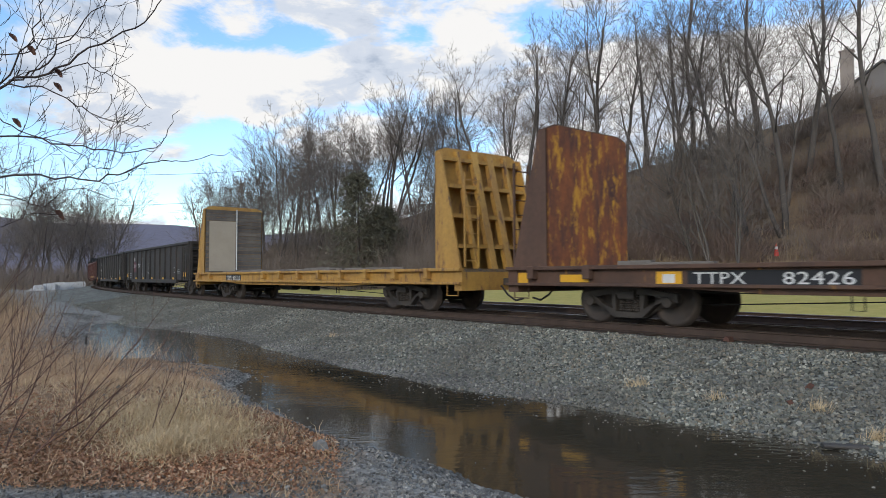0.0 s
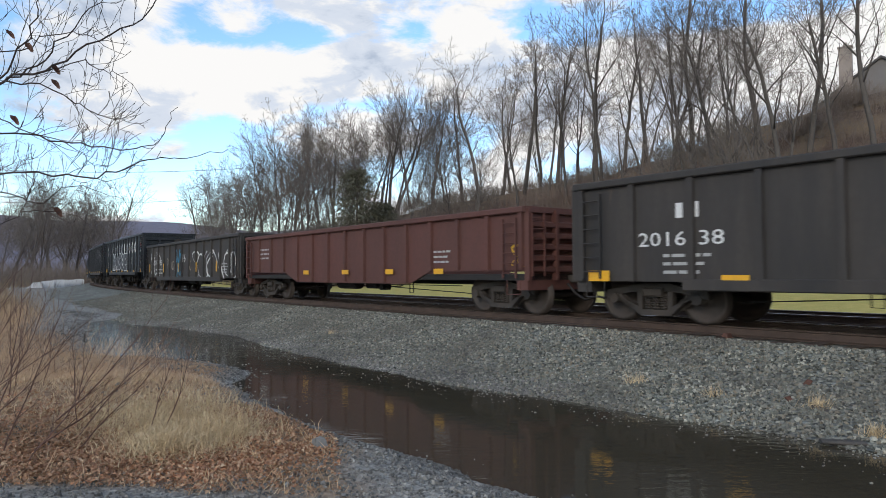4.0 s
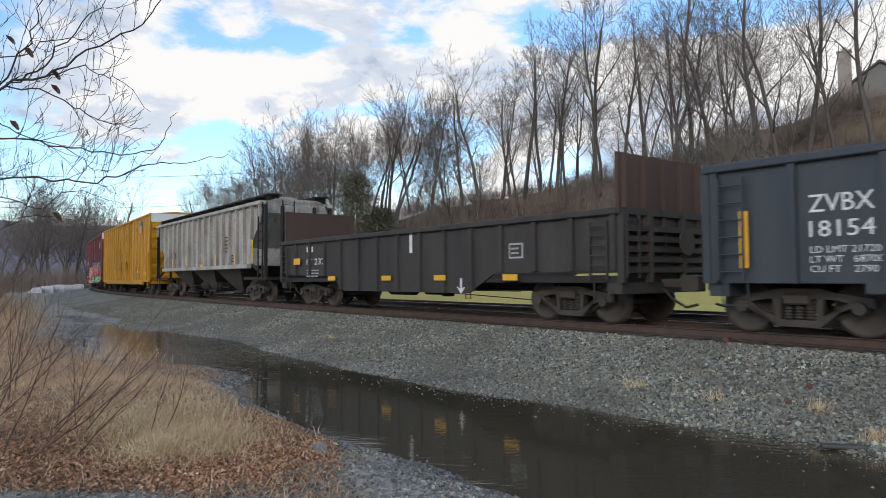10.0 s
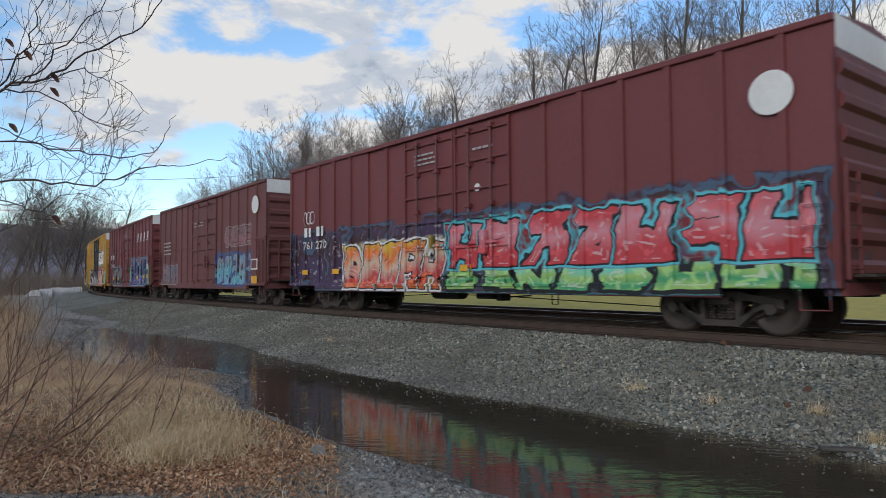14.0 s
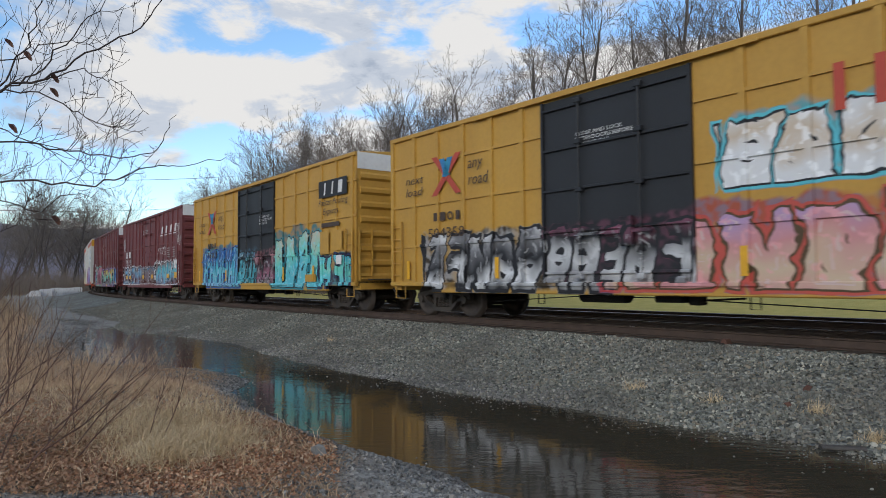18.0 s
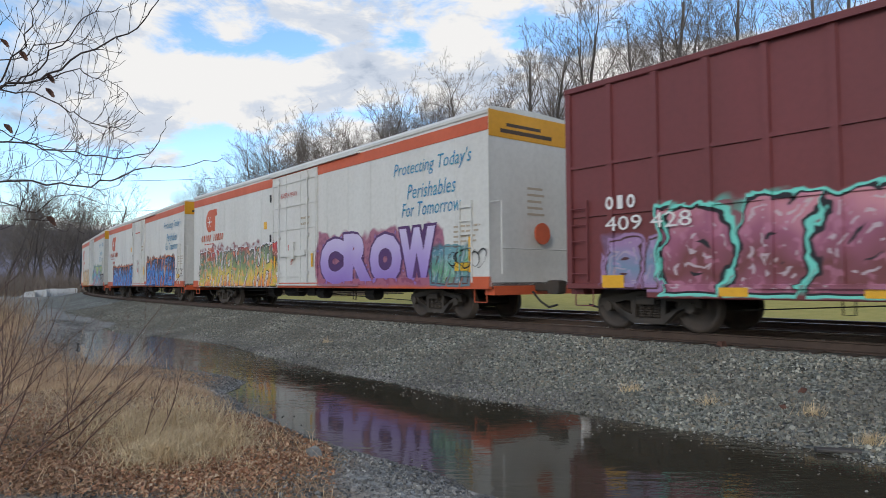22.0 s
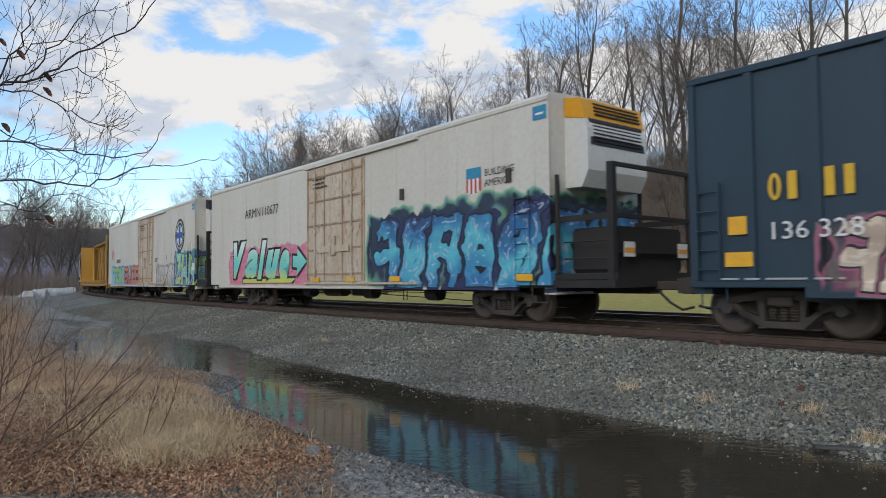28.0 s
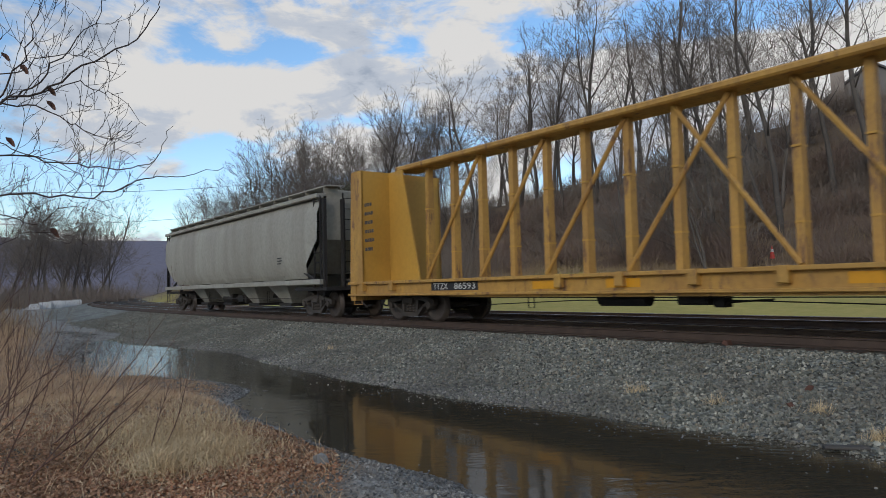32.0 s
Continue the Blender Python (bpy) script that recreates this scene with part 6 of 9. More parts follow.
def graded(name, z0, z1, colours):
    """Spray paint that fades from one colour to the next up the side of a car."""
    m = paint(name, colours[0], 0.5)
    nt = m.node_tree
    N, L = nt.nodes.new, nt.links.new
    co, sep, mr, r = N("ShaderNodeTexCoord"), N("ShaderNodeSeparateXYZ"), N("ShaderNodeMapRange"), N("ShaderNodeValToRGB")
    wn, ad = N("ShaderNodeTexNoise"), N("ShaderNodeMath")
    wn.inputs["Scale"].default_value = 1.4
    L(co.outputs["Object"], wn.inputs["Vector"])
    L(co.outputs["Object"], sep.inputs[0])
    mr.inputs["From Min"].default_value, mr.inputs["From Max"].default_value = z0, z1
    mr.inputs["To Min"].default_value, mr.inputs["To Max"].default_value = -0.15, 0.85
    L(sep.outputs[2], mr.inputs["Value"])
    ad.operation = "MULTIPLY_ADD"
    L(wn.outputs["Fac"], ad.inputs[0])
    ad.inputs[1].default_value = 0.3
    L(mr.outputs["Result"], ad.inputs[2])
    els = r.color_ramp.elements
    while len(els) < len(colours):
        els.new(0.5)
    for i, (e, c) in enumerate(zip(els, colours)):
        e.position, e.color = i / (len(colours) - 1), (*c, 1)
    L(ad.outputs[0], r.inputs[0])
    L(r.outputs[0], nt.nodes["Principled BSDF"].inputs["Base Color"])
    return m


# ---- the train, front to back ----
BLACK_1 = paint("weathered_black_paint", (0.032, 0.030, 0.029), 0.6, (0.066, 0.057, 0.050), 0.9, (0.088, 0.062, 0.047), 0.64, 4.0, 1.4, spec=0.3)
BLACK_2 = paint("glossy_black_paint", (0.016, 0.018, 0.021), 0.36, (0.034, 0.036, 0.04), 0.6, None, 0.66, 4.0, 1.5, spec=0.35)
BLUE_BLACK = paint("blue_black_paint", (0.030, 0.037, 0.046), 0.42, (0.062, 0.066, 0.07), 0.7, None, 0.66, 4.0, 1.4)
RED_BROWN = paint("oxide_red_paint", (0.115, 0.045, 0.035), 0.65, (0.075, 0.04, 0.033), 0.6, (0.05, 0.03, 0.025), 0.64)
BOX_RED = paint("boxcar_red_paint", (0.168, 0.040, 0.040), 0.5, (0.125, 0.040, 0.040), 0.5)
BOX_FADED = paint("faded_red_paint", (0.165, 0.058, 0.055), 0.6, (0.12, 0.05, 0.048), 0.6, (0.22, 0.13, 0.12), 0.72)
ARMOUR_YELLOW = paint("armour_yellow_paint", (0.47, 0.225, 0.004), 0.5, (0.38, 0.175, 0.006), 0.5, (0.30, 0.14, 0.02), 0.72, 6.0)
POOL_YELLOW = paint("pool_yellow_paint", (0.50, 0.285, 0.05), 0.5, (0.40, 0.22, 0.045), 0.5, (0.22, 0.12, 0.05), 0.7)
FLAT_YELLOW = paint("flatcar_yellow_paint", (0.48, 0.275, 0.06), 0.6, (0.34, 0.185, 0.055), 0.9, (0.14, 0.075, 0.045), 0.555, 3.0, 2.0)
FLAT_RUST = paint("rusted_flatcar_paint", (0.12, 0.065, 0.042), 0.75, (0.06, 0.04, 0.032), 0.7, (0.42, 0.21, 0.04), 0.62, 3.0, 1.6)
RUST_FACE = paint("rusted_yellow_face", (0.30, 0.095, 0.028), 0.8, (0.085, 0.042, 0.036), 1.0, (0.52, 0.25, 0.03), 0.52, 1.6, 2.2)
DECK_WOOD = material("grey_deck_timber", (0.20, 0.175, 0.15), 0.85, 0, (0.11, 0.095, 0.08), 0.7, 2.0, 25, 0.1)
BOARD_WOOD = material("grey_brown_boards", (0.17, 0.145, 0.12), 0.85, 0, (0.085, 0.07, 0.06), 0.8, 1.4, 22, 0.12, per_object=0.22)
PLY = material("pale_plywood", (0.42, 0.36, 0.28), 0.8, 0, (0.34, 0.29, 0.22), 0.5, 2.0, 25, 0.03)
REEFER_WHITE = paint("reefer_white_paint", (0.60, 0.60, 0.57), 0.45, (0.50, 0.49, 0.455), 0.5)
REEFER_DIRTY = paint("aged_white_paint", (0.57, 0.55, 0.49), 0.5, (0.49, 0.46, 0.39), 0.55, (0.34, 0.24, 0.15), 0.74, 9.0)
DOOR_RUSTY = paint("rust_stained_door", (0.54, 0.48, 0.39), 0.6, (0.43, 0.335, 0.235), 1.0, (0.28, 0.15, 0.075), 0.555, 3.0, 2.4)
ORANGE_RED = paint("orange_red_stripe", (0.55, 0.105, 0.04), 0.45)
AMBER = paint("amber_panel", (0.66, 0.31, 0.012), 0.45)
NAVY = paint("navy_blue_paint", (0.016, 0.036, 0.056), 0.45, (0.032, 0.054, 0.074), 0.5, (0.13, 0.125, 0.12), 0.73)
HOPPER_GREY = paint("stained_grey_paint", (0.43, 0.42, 0.39), 0.6, (0.26, 0.235, 0.21), 1.0, (0.15, 0.095, 0.07), 0.575, 2.6, 2.2)
HOPPER_DULL = paint("dull_grey_paint", (0.34, 0.33, 0.285), 0.65, (0.23, 0.215, 0.18), 0.8, (0.12, 0.105, 0.085), 0.64)
DOOR_BLACK = paint("door_charcoal_paint", (0.022, 0.023, 0.026), 0.5)
RUST = paint("bare_rust", (0.13, 0.06, 0.042), 0.85, (0.075, 0.04, 0.03), 0.8)
RUST_DARK = paint("dark_rust", (0.060, 0.040, 0.034), 0.85, (0.10, 0.06, 0.045), 0.7)
SPRAY_MINT = graded("spray_mint_fill", 1.0, 2.4, [(0.50, 0.55, 0.10), (0.14, 0.52, 0.50), (0.24, 0.60, 0.50), (0.66, 0.72, 0.66)])
SPRAY_CORAL = paint("spray_coral_fill", (0.56, 0.17, 0.10), 0.5, (0.60, 0.24, 0.16), 0.6)
SPRAY_LIME = paint("spray_lime_fill", (0.32, 0.46, 0.16), 0.5, (0.24, 0.40, 0.16), 0.6)
TEXT_BLUE = paint("lettering_blue", (0.03, 0.16, 0.42), 0.5, (0.03, 0.30, 0.34), 0.9, None, 0.6, 0.0, 5.0)
BADGE_BLUE = paint("badge_blue", (0.025, 0.10, 0.40), 0.5)
BADGE_GREEN = paint("badge_dark_green", (0.010, 0.022, 0.022), 0.5)
SPRAY_ROSE = paint("spray_rose", (0.17, 0.045, 0.06), 0.6, (0.10, 0.035, 0.05), 0.8, None, 0.6, 0.0, 4.0)
SPRAY_LILAC = graded("spray_lilac_fill", 0.9, 2.4, [(0.22, 0.13, 0.42), (0.36, 0.27, 0.54), (0.50, 0.44, 0.62)])
SPRAY_PURPLE = paint("spray_purple_line", (0.09, 0.035, 0.13), 0.5)
TEXT_RED = paint("lettering_red", (0.48, 0.07, 0.04), 0.5)
TEXT_BROWN = paint("lettering_dark_brown", (0.07, 0.045, 0.03), 0.55)
TEXT_YELLOW = paint("lettering_yellow", (0.68, 0.42, 0.03), 0.5)
TEXT_CYAN = paint("spray_blue", (0.03, 0.25, 0.42), 0.5)

WHT, BLK, GRY = (0.66, 0.67, 0.68), (0.012, 0.012, 0.014), (0.2, 0.2, 0.21)
CYAN, TEAL, BLUE, SKY, NAVYC = (0.10, 0.46, 0.54), (0.03, 0.22, 0.27), (0.02, 0.10, 0.36), (0.16, 0.36, 0.52), (0.025, 0.03, 0.09)
REDC, ORNG, PINK, YEL, GRN, LIME = (0.48, 0.05, 0.06), (0.62, 0.15, 0.03), (0.55, 0.24, 0.28), (0.62, 0.45, 0.06), (0.05, 0.30, 0.14), (0.30, 0.48, 0.14)
PURP, LILAC, MAUVE, CREAM, MINT, GOLD = (0.20, 0.13, 0.40), (0.40, 0.28, 0.52), (0.30, 0.10, 0.16), (0.55, 0.45, 0.34), (0.16, 0.58, 0.48), (0.52, 0.30, 0.07)

# flatcars
c = bulkhead_flat("bulkhead_flatcar", "rusty brown flatcar with tall rusted end bulkheads", 48.3, 27.6, FLAT_RUST, RUST_FACE, DECK_WOOD, FLAT_RUST, boards=False, top=4.36, centres=14.8)
plate(c, "number_panel", -5.82, -3.02, 0.80, 1.06, DARK, -1.482)
lettering(c, "TTPX", -5.7, -4.75, 0.83, 1.03, WHITE, -1.487)
lettering(c, "82426", -4.15, -3.1, 0.83, 1.03, WHITE, -1.487)
plate(c, "reflector", -6.46, -5.93, 0.80, 1.05, REFLECT, -1.482)
plate(c, "placard", -6.32, -6.07, 0.84, 1.0, WHITE, -1.488)
plate(c, "paint_patch", -8.8, -8.04, 0.84, 1.0, REFLECT, -1.482)
plate(c, "paint_patch", -10.2, -9.75, 0.80, 1.05, REFLECT, -1.482)
c = bulkhead_flat("bulkhead_flatcar", "yellow flatcar with boarded end bulkheads and loose timber", 26.0, 5.2, FLAT_YELLOW, BOARD_WOOD, DECK_WOOD, FLAT_YELLOW, top=4.42, centres=14.4)
plate(c, "number_panel", -6.2, -4.42, 0.80, 1.06, DARK, -1.482)
lettering(c, "TTPX", -6.1, -5.45, 0.83, 1.03, WHITE, -1.487)
lettering(c, "805220", -5.35, -4.5, 0.83, 1.03, WHITE, -1.487)
part("plywood_sheet", Shape().box(-9.25 + 0.07, -9.25 + 0.085, -1.25, 0.05, 1.25, 3.7), PLY, c, "pale plywood sheet nailed to the boards")
part("tie_down", Shape().tube((-9.15, 0.1, 1.3), (-9.15, 0.1, 4.3), 0.025, 0.025, 6), WHITE, c)
for x, w in ((-3.6, 3.2), (0.6, 2.6), (4.2, 3.4)):
    part("dunnage", Shape().bevel_box(x, x + w, -1.35, -1.1, 1.17, 1.24, 0.01), DECK_WOOD, c, "loose timber baulk")

# gondolas
m = BLACK_1
c = gondola("gondola_car", "weathered black ribbed gondola with small tags", 4.3, -12.0, m, top=2.74, sill=0.8, centres=13.2)
emblem(c, "ub", -5.5, -5.1, 2.03, 2.27, WHITE, -1.525)
lettering(c, "201", -5.5, -4.85, 1.57, 1.85, WHITE, -1.527)
lettering(c, "774", -4.2, -3.55, 1.57, 1.85, WHITE, -1.527)
disc(c, -5.28, 1.66, 0.36, SPRAY_ROSE, -1.522, name="spray_dot")
disc(c, -4.78, 1.6, 0.34, SPRAY_ROSE, -1.523, name="spray_dot")
strips(c, (-7.15, 7.5), 0.99, 1.21, 0.48, -1.605)
strips(c, (-4.4, -2.2, 0.2, 2.9, 5.2), 0.85, 0.96, 0.4, -1.605)
scrawl(c, -3.2, -2.7, 0.95, 2.2, STENCIL, 3, -1.522, 0.016, 4)
scrawl(c, -1.3, -0.7, 1.1, 1.9, STENCIL, 4, -1.522, 0.016, 4)
plate(c, "sign", 5.0, 5.55, 1.22, 1.5, STENCIL, -1.525)
plate(c, "sign", 5.04, 5.51, 1.26, 1.46, BLACK_1, -1.531)
bars(c, 5.75, 6.3, 1.15, 1.4, 3, WHITE, -1.525, 2)
bars(c, -7.4, -6.0, 0.9, 1.3, 3, WHITE, -1.525, 5)
c = gondola("gondola_car", "weathered black ribbed gondola with brown stains", -12.8, -28.95, m, top=2.74, sill=0.8, centres=13.2)
emblem(c, "ub", -5.9, -5.35, 1.95, 2.22, WHITE, -1.525)
lettering(c, "2016", -6.62, -5.64, 1.45, 1.71, WHITE, -1.525)
lettering(c, "38", -5.38, -4.92, 1.45, 1.71, WHITE, -1.525)
strips(c, (-7.5, 6.8), 0.8, 1.01, 0.5, -1.605)
strips(c, (-4.7, -2.1, 2.1, 4.6), 0.78, 0.92, 0.48, -1.605)
plate(c, "placard", -1.08, -0.85, 1.47, 1.67, WHITE, -1.525)
bars(c, 5.6, 6.1, 1.18, 1.5, 3, WHITE, -1.525)
bars(c, -6.1, -5.1, 0.9, 1.35, 3, WHITE, -1.525, 4)
bars(c, 0.1, 3.2, 0.95, 1.06, 1, WHITE, -1.525, 4)
c = gondola("gondola_car", "oxide red gondola with drop sides and rust", -30.45, -46.4, RED_BROWN, top=2.42, sill=0.8, floor_drop=0.12, n_posts=15, centres=13.4)
scrawl(c, 7.6, 8.0, 1.1, 1.6, TEXT_YELLOW, 5, -1.522, 0.03, 2)
strips(c, (4.9, 2.6, 0.1, -2.6), 0.95, 1.09, 0.4, -1.605)
bars(c, -6.8, -5.6, 1.5, 2.0, 3, WHITE, -1.525, 8)
bars(c, 4.6, 5.3, 1.2, 1.6, 3, WHITE, -1.525, 9)
c = gondola("gondola_car", "black ribbed gondola with white outline graffiti", -47.15, -63.1, m, top=2.66, sill=0.8, centres=13.2)
emblem(c, "ub", -5.95, -5.3, 2.05, 2.27, WHITE, -1.525)
lettering(c, "2017", -6.5, -5.52, 1.5, 1.8, WHITE, -1.525)
lettering(c, "85", -5.2, -4.72, 1.5, 1.8, WHITE, -1.525)
strips(c, (-7.2, -4.05, -1.1, 2.05, 5.1), 1.1, 1.58, 0.13, -1.605)
strips(c, (7.3,), 1.08, 2.0, 0.13, -1.605)
lettering(c, "16", -0.55, -0.05, 1.6, 2.05, WHITE, -1.525)
scrawl(c, -7.2, -5.2, 0.8, 2.3, WHITE, 2, -1.522, 0.035, 3)
scrawl(c, -1.8, -0.95, 0.8, 2.3, TEXT_CYAN, 9, -1.522, 0.06, 3)
scrawl(c, -3.6, -3.0, 1.2, 1.85, PLY, 12, -1.522, 0.03, 3)
scrawl(c, -2.7, -2.0, 1.2, 1.7, PLY, 13, -1.522, 0.03, 3)
scrawl(c, 0.3, 0.9, 1.2, 1.7, PLY, 14, -1.522, 0.03, 3)
scrawl(c, 1.3, 7.4, 0.78, 2.1, WHITE, 6, -1.522, 0.045, 8)
bars(c, 5.6, 6.4, 1.0, 1.5, 4, WHITE, -1.525, 3)
bars(c, -6.1, -4.4, 0.95, 1.35, 2, WHITE, -1.525, 3)

# tall gondolas with large plain letter-like shapes
for q, (f, b, lab) in enumerate(((-64.3, -80.1, "tall glossy black gondola with white graffiti"), (-81.4, -97.5, "tall glossy black gondola with clean sides"))):
    c = gondola("scrap_gondola", lab, f, b, BLACK_2, top=3.55, sill=1.12, n_posts=16, centres=12.2)
    for i, k in enumerate("oioiouiooo"):
        x = -4.15 + i * 1.02
        emblem(c, k, x - 0.36, x + 0.36, 2.42, 3.16, WHITE, -1.525)
    emblem(c, "uubu", -6.9, -6.05, 2.85, 3.08, WHITE, -1.525)
    lettering(c, "4003" if q == 0 else "4002", -6.9, -6.05, 2.42, 2.65, WHITE, -1.525)
    lettering(c, "20" if q == 0 else "15", -5.5, -5.12, 2.42, 2.65, WHITE, -1.525)
    disc(c, 7.0, 2.8, 0.42, WHITE, -1.525, n=6)
    disc(c, 6.87, 2.78, 0.24, TEXT_BLUE, -1.531, n=6)
    disc(c, 7.14, 2.86, 0.24, TEXT_RED, -1.535, n=6)
    lettering(c, "VINELAND, NJ", 6.5, 7.52, 2.13, 2.24, WHITE, -1.525)
    disc(c, 7.05, 1.78, 0.12, WHITE, -1.525, 0.06)
    bars(c, 6.35, 6.75, 1.55, 1.95, 4, WHITE, -1.525, 2)
    bars(c, -6.9, -5.9, 1.5, 1.95, 3, WHITE, -1.525, 3)
    strips(c, (-6.7, 7.32), 1.15, 1.39, 0.46, -1.605)
    strips(c, (-4.3, -1.9, 0.45, 2.7, 5.0), 1.14, 1.28, 0.42, -1.605)
    if q == 0:
        graffiti_word(c, "MASOE", -3.6, 2.5, 1.38, 2.42, BLACK_2, WHITE, 0.12, -1.606, 12, 0.085)
        scrawl(c, 3.4, 4.0, 1.6, 2.2, WHITE, 22, -1.522, 0.025, 3)
c = gondola("gondola_car", "blue-black ribbed gondola with yellow reflector strips", -98.4, -114.05, BLUE_BLACK, top=2.82, sill=0.85, n_posts=13, centres=13.2)
lettering(c, "ZVBX", -6.2, -5.3, 1.94, 2.21, WHITE, -1.525)
lettering(c, "18154", -6.2, -5.3, 1.56, 1.81, WHITE, -1.525)
strips(c, (-3.63, -1.33, 1.72, 4.0), 1.11, 1.6, 0.15, -1.605)
strips(c, (-7.2, 7.1), 1.1, 2.04, 0.15, -1.605)
lettering(c, "LD LMT 217200\nLT WT   68700\nCU FT    2790", -6.2, -5.15, 1.02, 1.42, WHITE, -1.525)
plate(c, "placard", -2.3, -2.03, 0.86, 0.97, WHITE, -1.525)
plate(c, "placard", 4.64, 4.93, 0.95, 1.07, WHITE, -1.525)
bars(c, 5.9, 6.6, 0.98, 1.2, 3, WHITE, -1.525, 7)
disc(c, 5.85, 1.6, 0.18, BLUE_BLACK, -1.525, 0.14)
c = gondola("gondola_car", "low black gondola with drop sides and rusty end plates", -115.95, -131.05, BLACK_1, top=2.28, sill=0.85, floor_drop=0.27, n_posts=15, centres=11.8)
for k in (-1, 1):
    part("end_plate", Shape().box(*sorted((k * 7.51, k * 7.43)), -1.45, 1.45, 2.2, 3.45), RUST_DARK, c, "raised rusty end plate")
    for yy in (-1.3, -0.65, 0.0, 0.65, 1.3):
        part("end_post", Shape().box(*sorted((k * 7.51, k * 7.61)), yy - 0.05, yy + 0.05, 1.2, 3.4), RUST_DARK, c)
emblem(c, "ubu", -5.65, -5.1, 1.88, 2.07, WHITE, -1.525)
lettering(c, "17 232", -5.6, -4.3, 1.44, 1.65, WHITE, -1.525)
strips(c, (-6.2,), 1.46, 1.68, 0.5, -1.605)
strips(c, (-3.7, -0.5, 2.0, 4.6), 0.9, 1.04, 0.48, -1.605)
bars(c, -5.6, -4.6, 1.0, 1.3, 3, WHITE, -1.525, 7)
plate(c, "paint_patch", 0.55, 0.68, 1.66, 2.2, WHITE, -1.525)
part("spray_arrow", Shape().poly([(2.73, -1.528, 0.58), (2.80, -1.528, 0.58), (2.80, -1.528, 0.95), (2.73, -1.528, 0.95)]).poly([(2.6, -1.529, 0.75), (2.765, -1.529, 0.56), (2.93, -1.529, 0.75), (2.765, -1.529, 0.68)]), WHITE, c)
plate(c, "sign", 4.5, 4.95, 1.4, 1.75, STENCIL, -1.525)
plate(c, "sign", 4.54, 4.91, 1.44, 1.71, BLACK_1, -1.531)
bars(c, 4.58, 4.88, 1.47, 1.68, 2, WHITE, -1.536)

c = covered_hopper("covered_hopper", "stained light grey ribbed covered hopper", -132.65, -149.2, HOPPER_GREY, GEAR)
for txt, x, w, z in (("T", -5.72, 0.24, 2.36), ("F", -4.86, 0.22, 2.36), ("M", -4.04, 0.3, 2.36), ("83", -5.85, 0.48, 1.98), ("22", -5.0, 0.48, 1.98), ("2", -4.1, 0.22, 1.98)):
    lettering(c, txt, x, x + w, z, z + 0.24, DARK, -1.455)
strips(c, (-4.4, -1.85, 2.65, 5.1), 1.57, 2.05, 0.14, -1.585)
plate(c, "paint_patch", -2.6, -2.05, 1.75, 2.2, STENCIL, -1.455)
strips(c, (7.2,), 1.6, 2.55, 0.14, -1.6)
strips(c, (0.7,), 1.56, 1.67, 0.5, -1.6)
plate(c, "sign", 4.40, 4.87, 1.7, 2.02, DARK, -1.455)
bars(c, 4.44, 4.83, 1.74, 1.98, 2, WHITE, -1.461)
bars(c, 3.52, 4.25, 2.1, 2.9, 5, BLACK_1, -1.455, 4)

# boxcars
c = boxcar("boxcar", "bright yellow high-cube double-door boxcar", -150.25, -168.7, ARMOUR_YELLOW, doors=((-2.28, 0.09, ARMOUR_YELLOW, 5), (0.09, 2.62, ARMOUR_YELLOW, 5)), white_end=WHITE, end_ribs=6, centres=13.8)
emblem(c, "uo", -7.25, -6.8, 4.38, 4.64, TEXT_BROWN, -1.609)
for txt, x in (("70", -7.22), ("04", -6.4), ("73", -5.52)):
    lettering(c, txt, x, x + 0.39, 3.91, 4.17, TEXT_BROWN, -1.609)
part("emblem", Shape().poly([(6.22, -1.612, 4.36), (6.84, -1.612, 4.36), (6.86, -1.612, 4.6), (6.53, -1.612, 4.68), (6.2, -1.612, 4.6)]), TEXT_BLUE, c, "blue shield top")
for i in range(7):
    z0 = 3.98 - 0.13 * (1 - abs(i - 3) / 3)
    plate(c, "emblem", 6.24 + i * 0.085, 6.24 + i * 0.085 + 0.085, z0, 4.36, TEXT_RED if i % 2 == 0 else WHITE, -1.608)
plate(c, "reflector", 7.97, 8.45, 1.26, 1.4, TEXT_YELLOW, -1.612)
plate(c, "placard", 5.58, 5.82, 1.39, 1.51, WHITE, -1.612)
for x in (-1.22, 1.24):
    plate(c, "door_box", x - 0.2, x + 0.2, 1.6, 2.1, ARMOUR_YELLOW, -1.61, thick=0.06)
    plate(c, "placard", x - 0.09, x + 0.09, 1.85, 2.03, WHITE, -1.672)
    plate(c, "door_box", x - 0.45, x + 0.45, 2.2, 2.3, ARMOUR_YELLOW, -1.61, thick=0.04)
bars(c, 0.9, 1.7, 3.95, 4.2, 2, POOL_YELLOW, -1.612, 4)
bars(c, -1.5, -0.4, 3.9, 4.1, 2, POOL_YELLOW, -1.612, 4)
for x in (-5.2, 5.1):
    for z in (4.1, 1.6):
        plate(c, "bracket", x - 0.12, x + 0.12, z, z + 0.2, ARMOUR_YELLOW, -1.6, thick=0.05)
bars(c, -7.2, -6.6, 1.9, 2.3, 3, POOL_YELLOW, -1.609, 4)

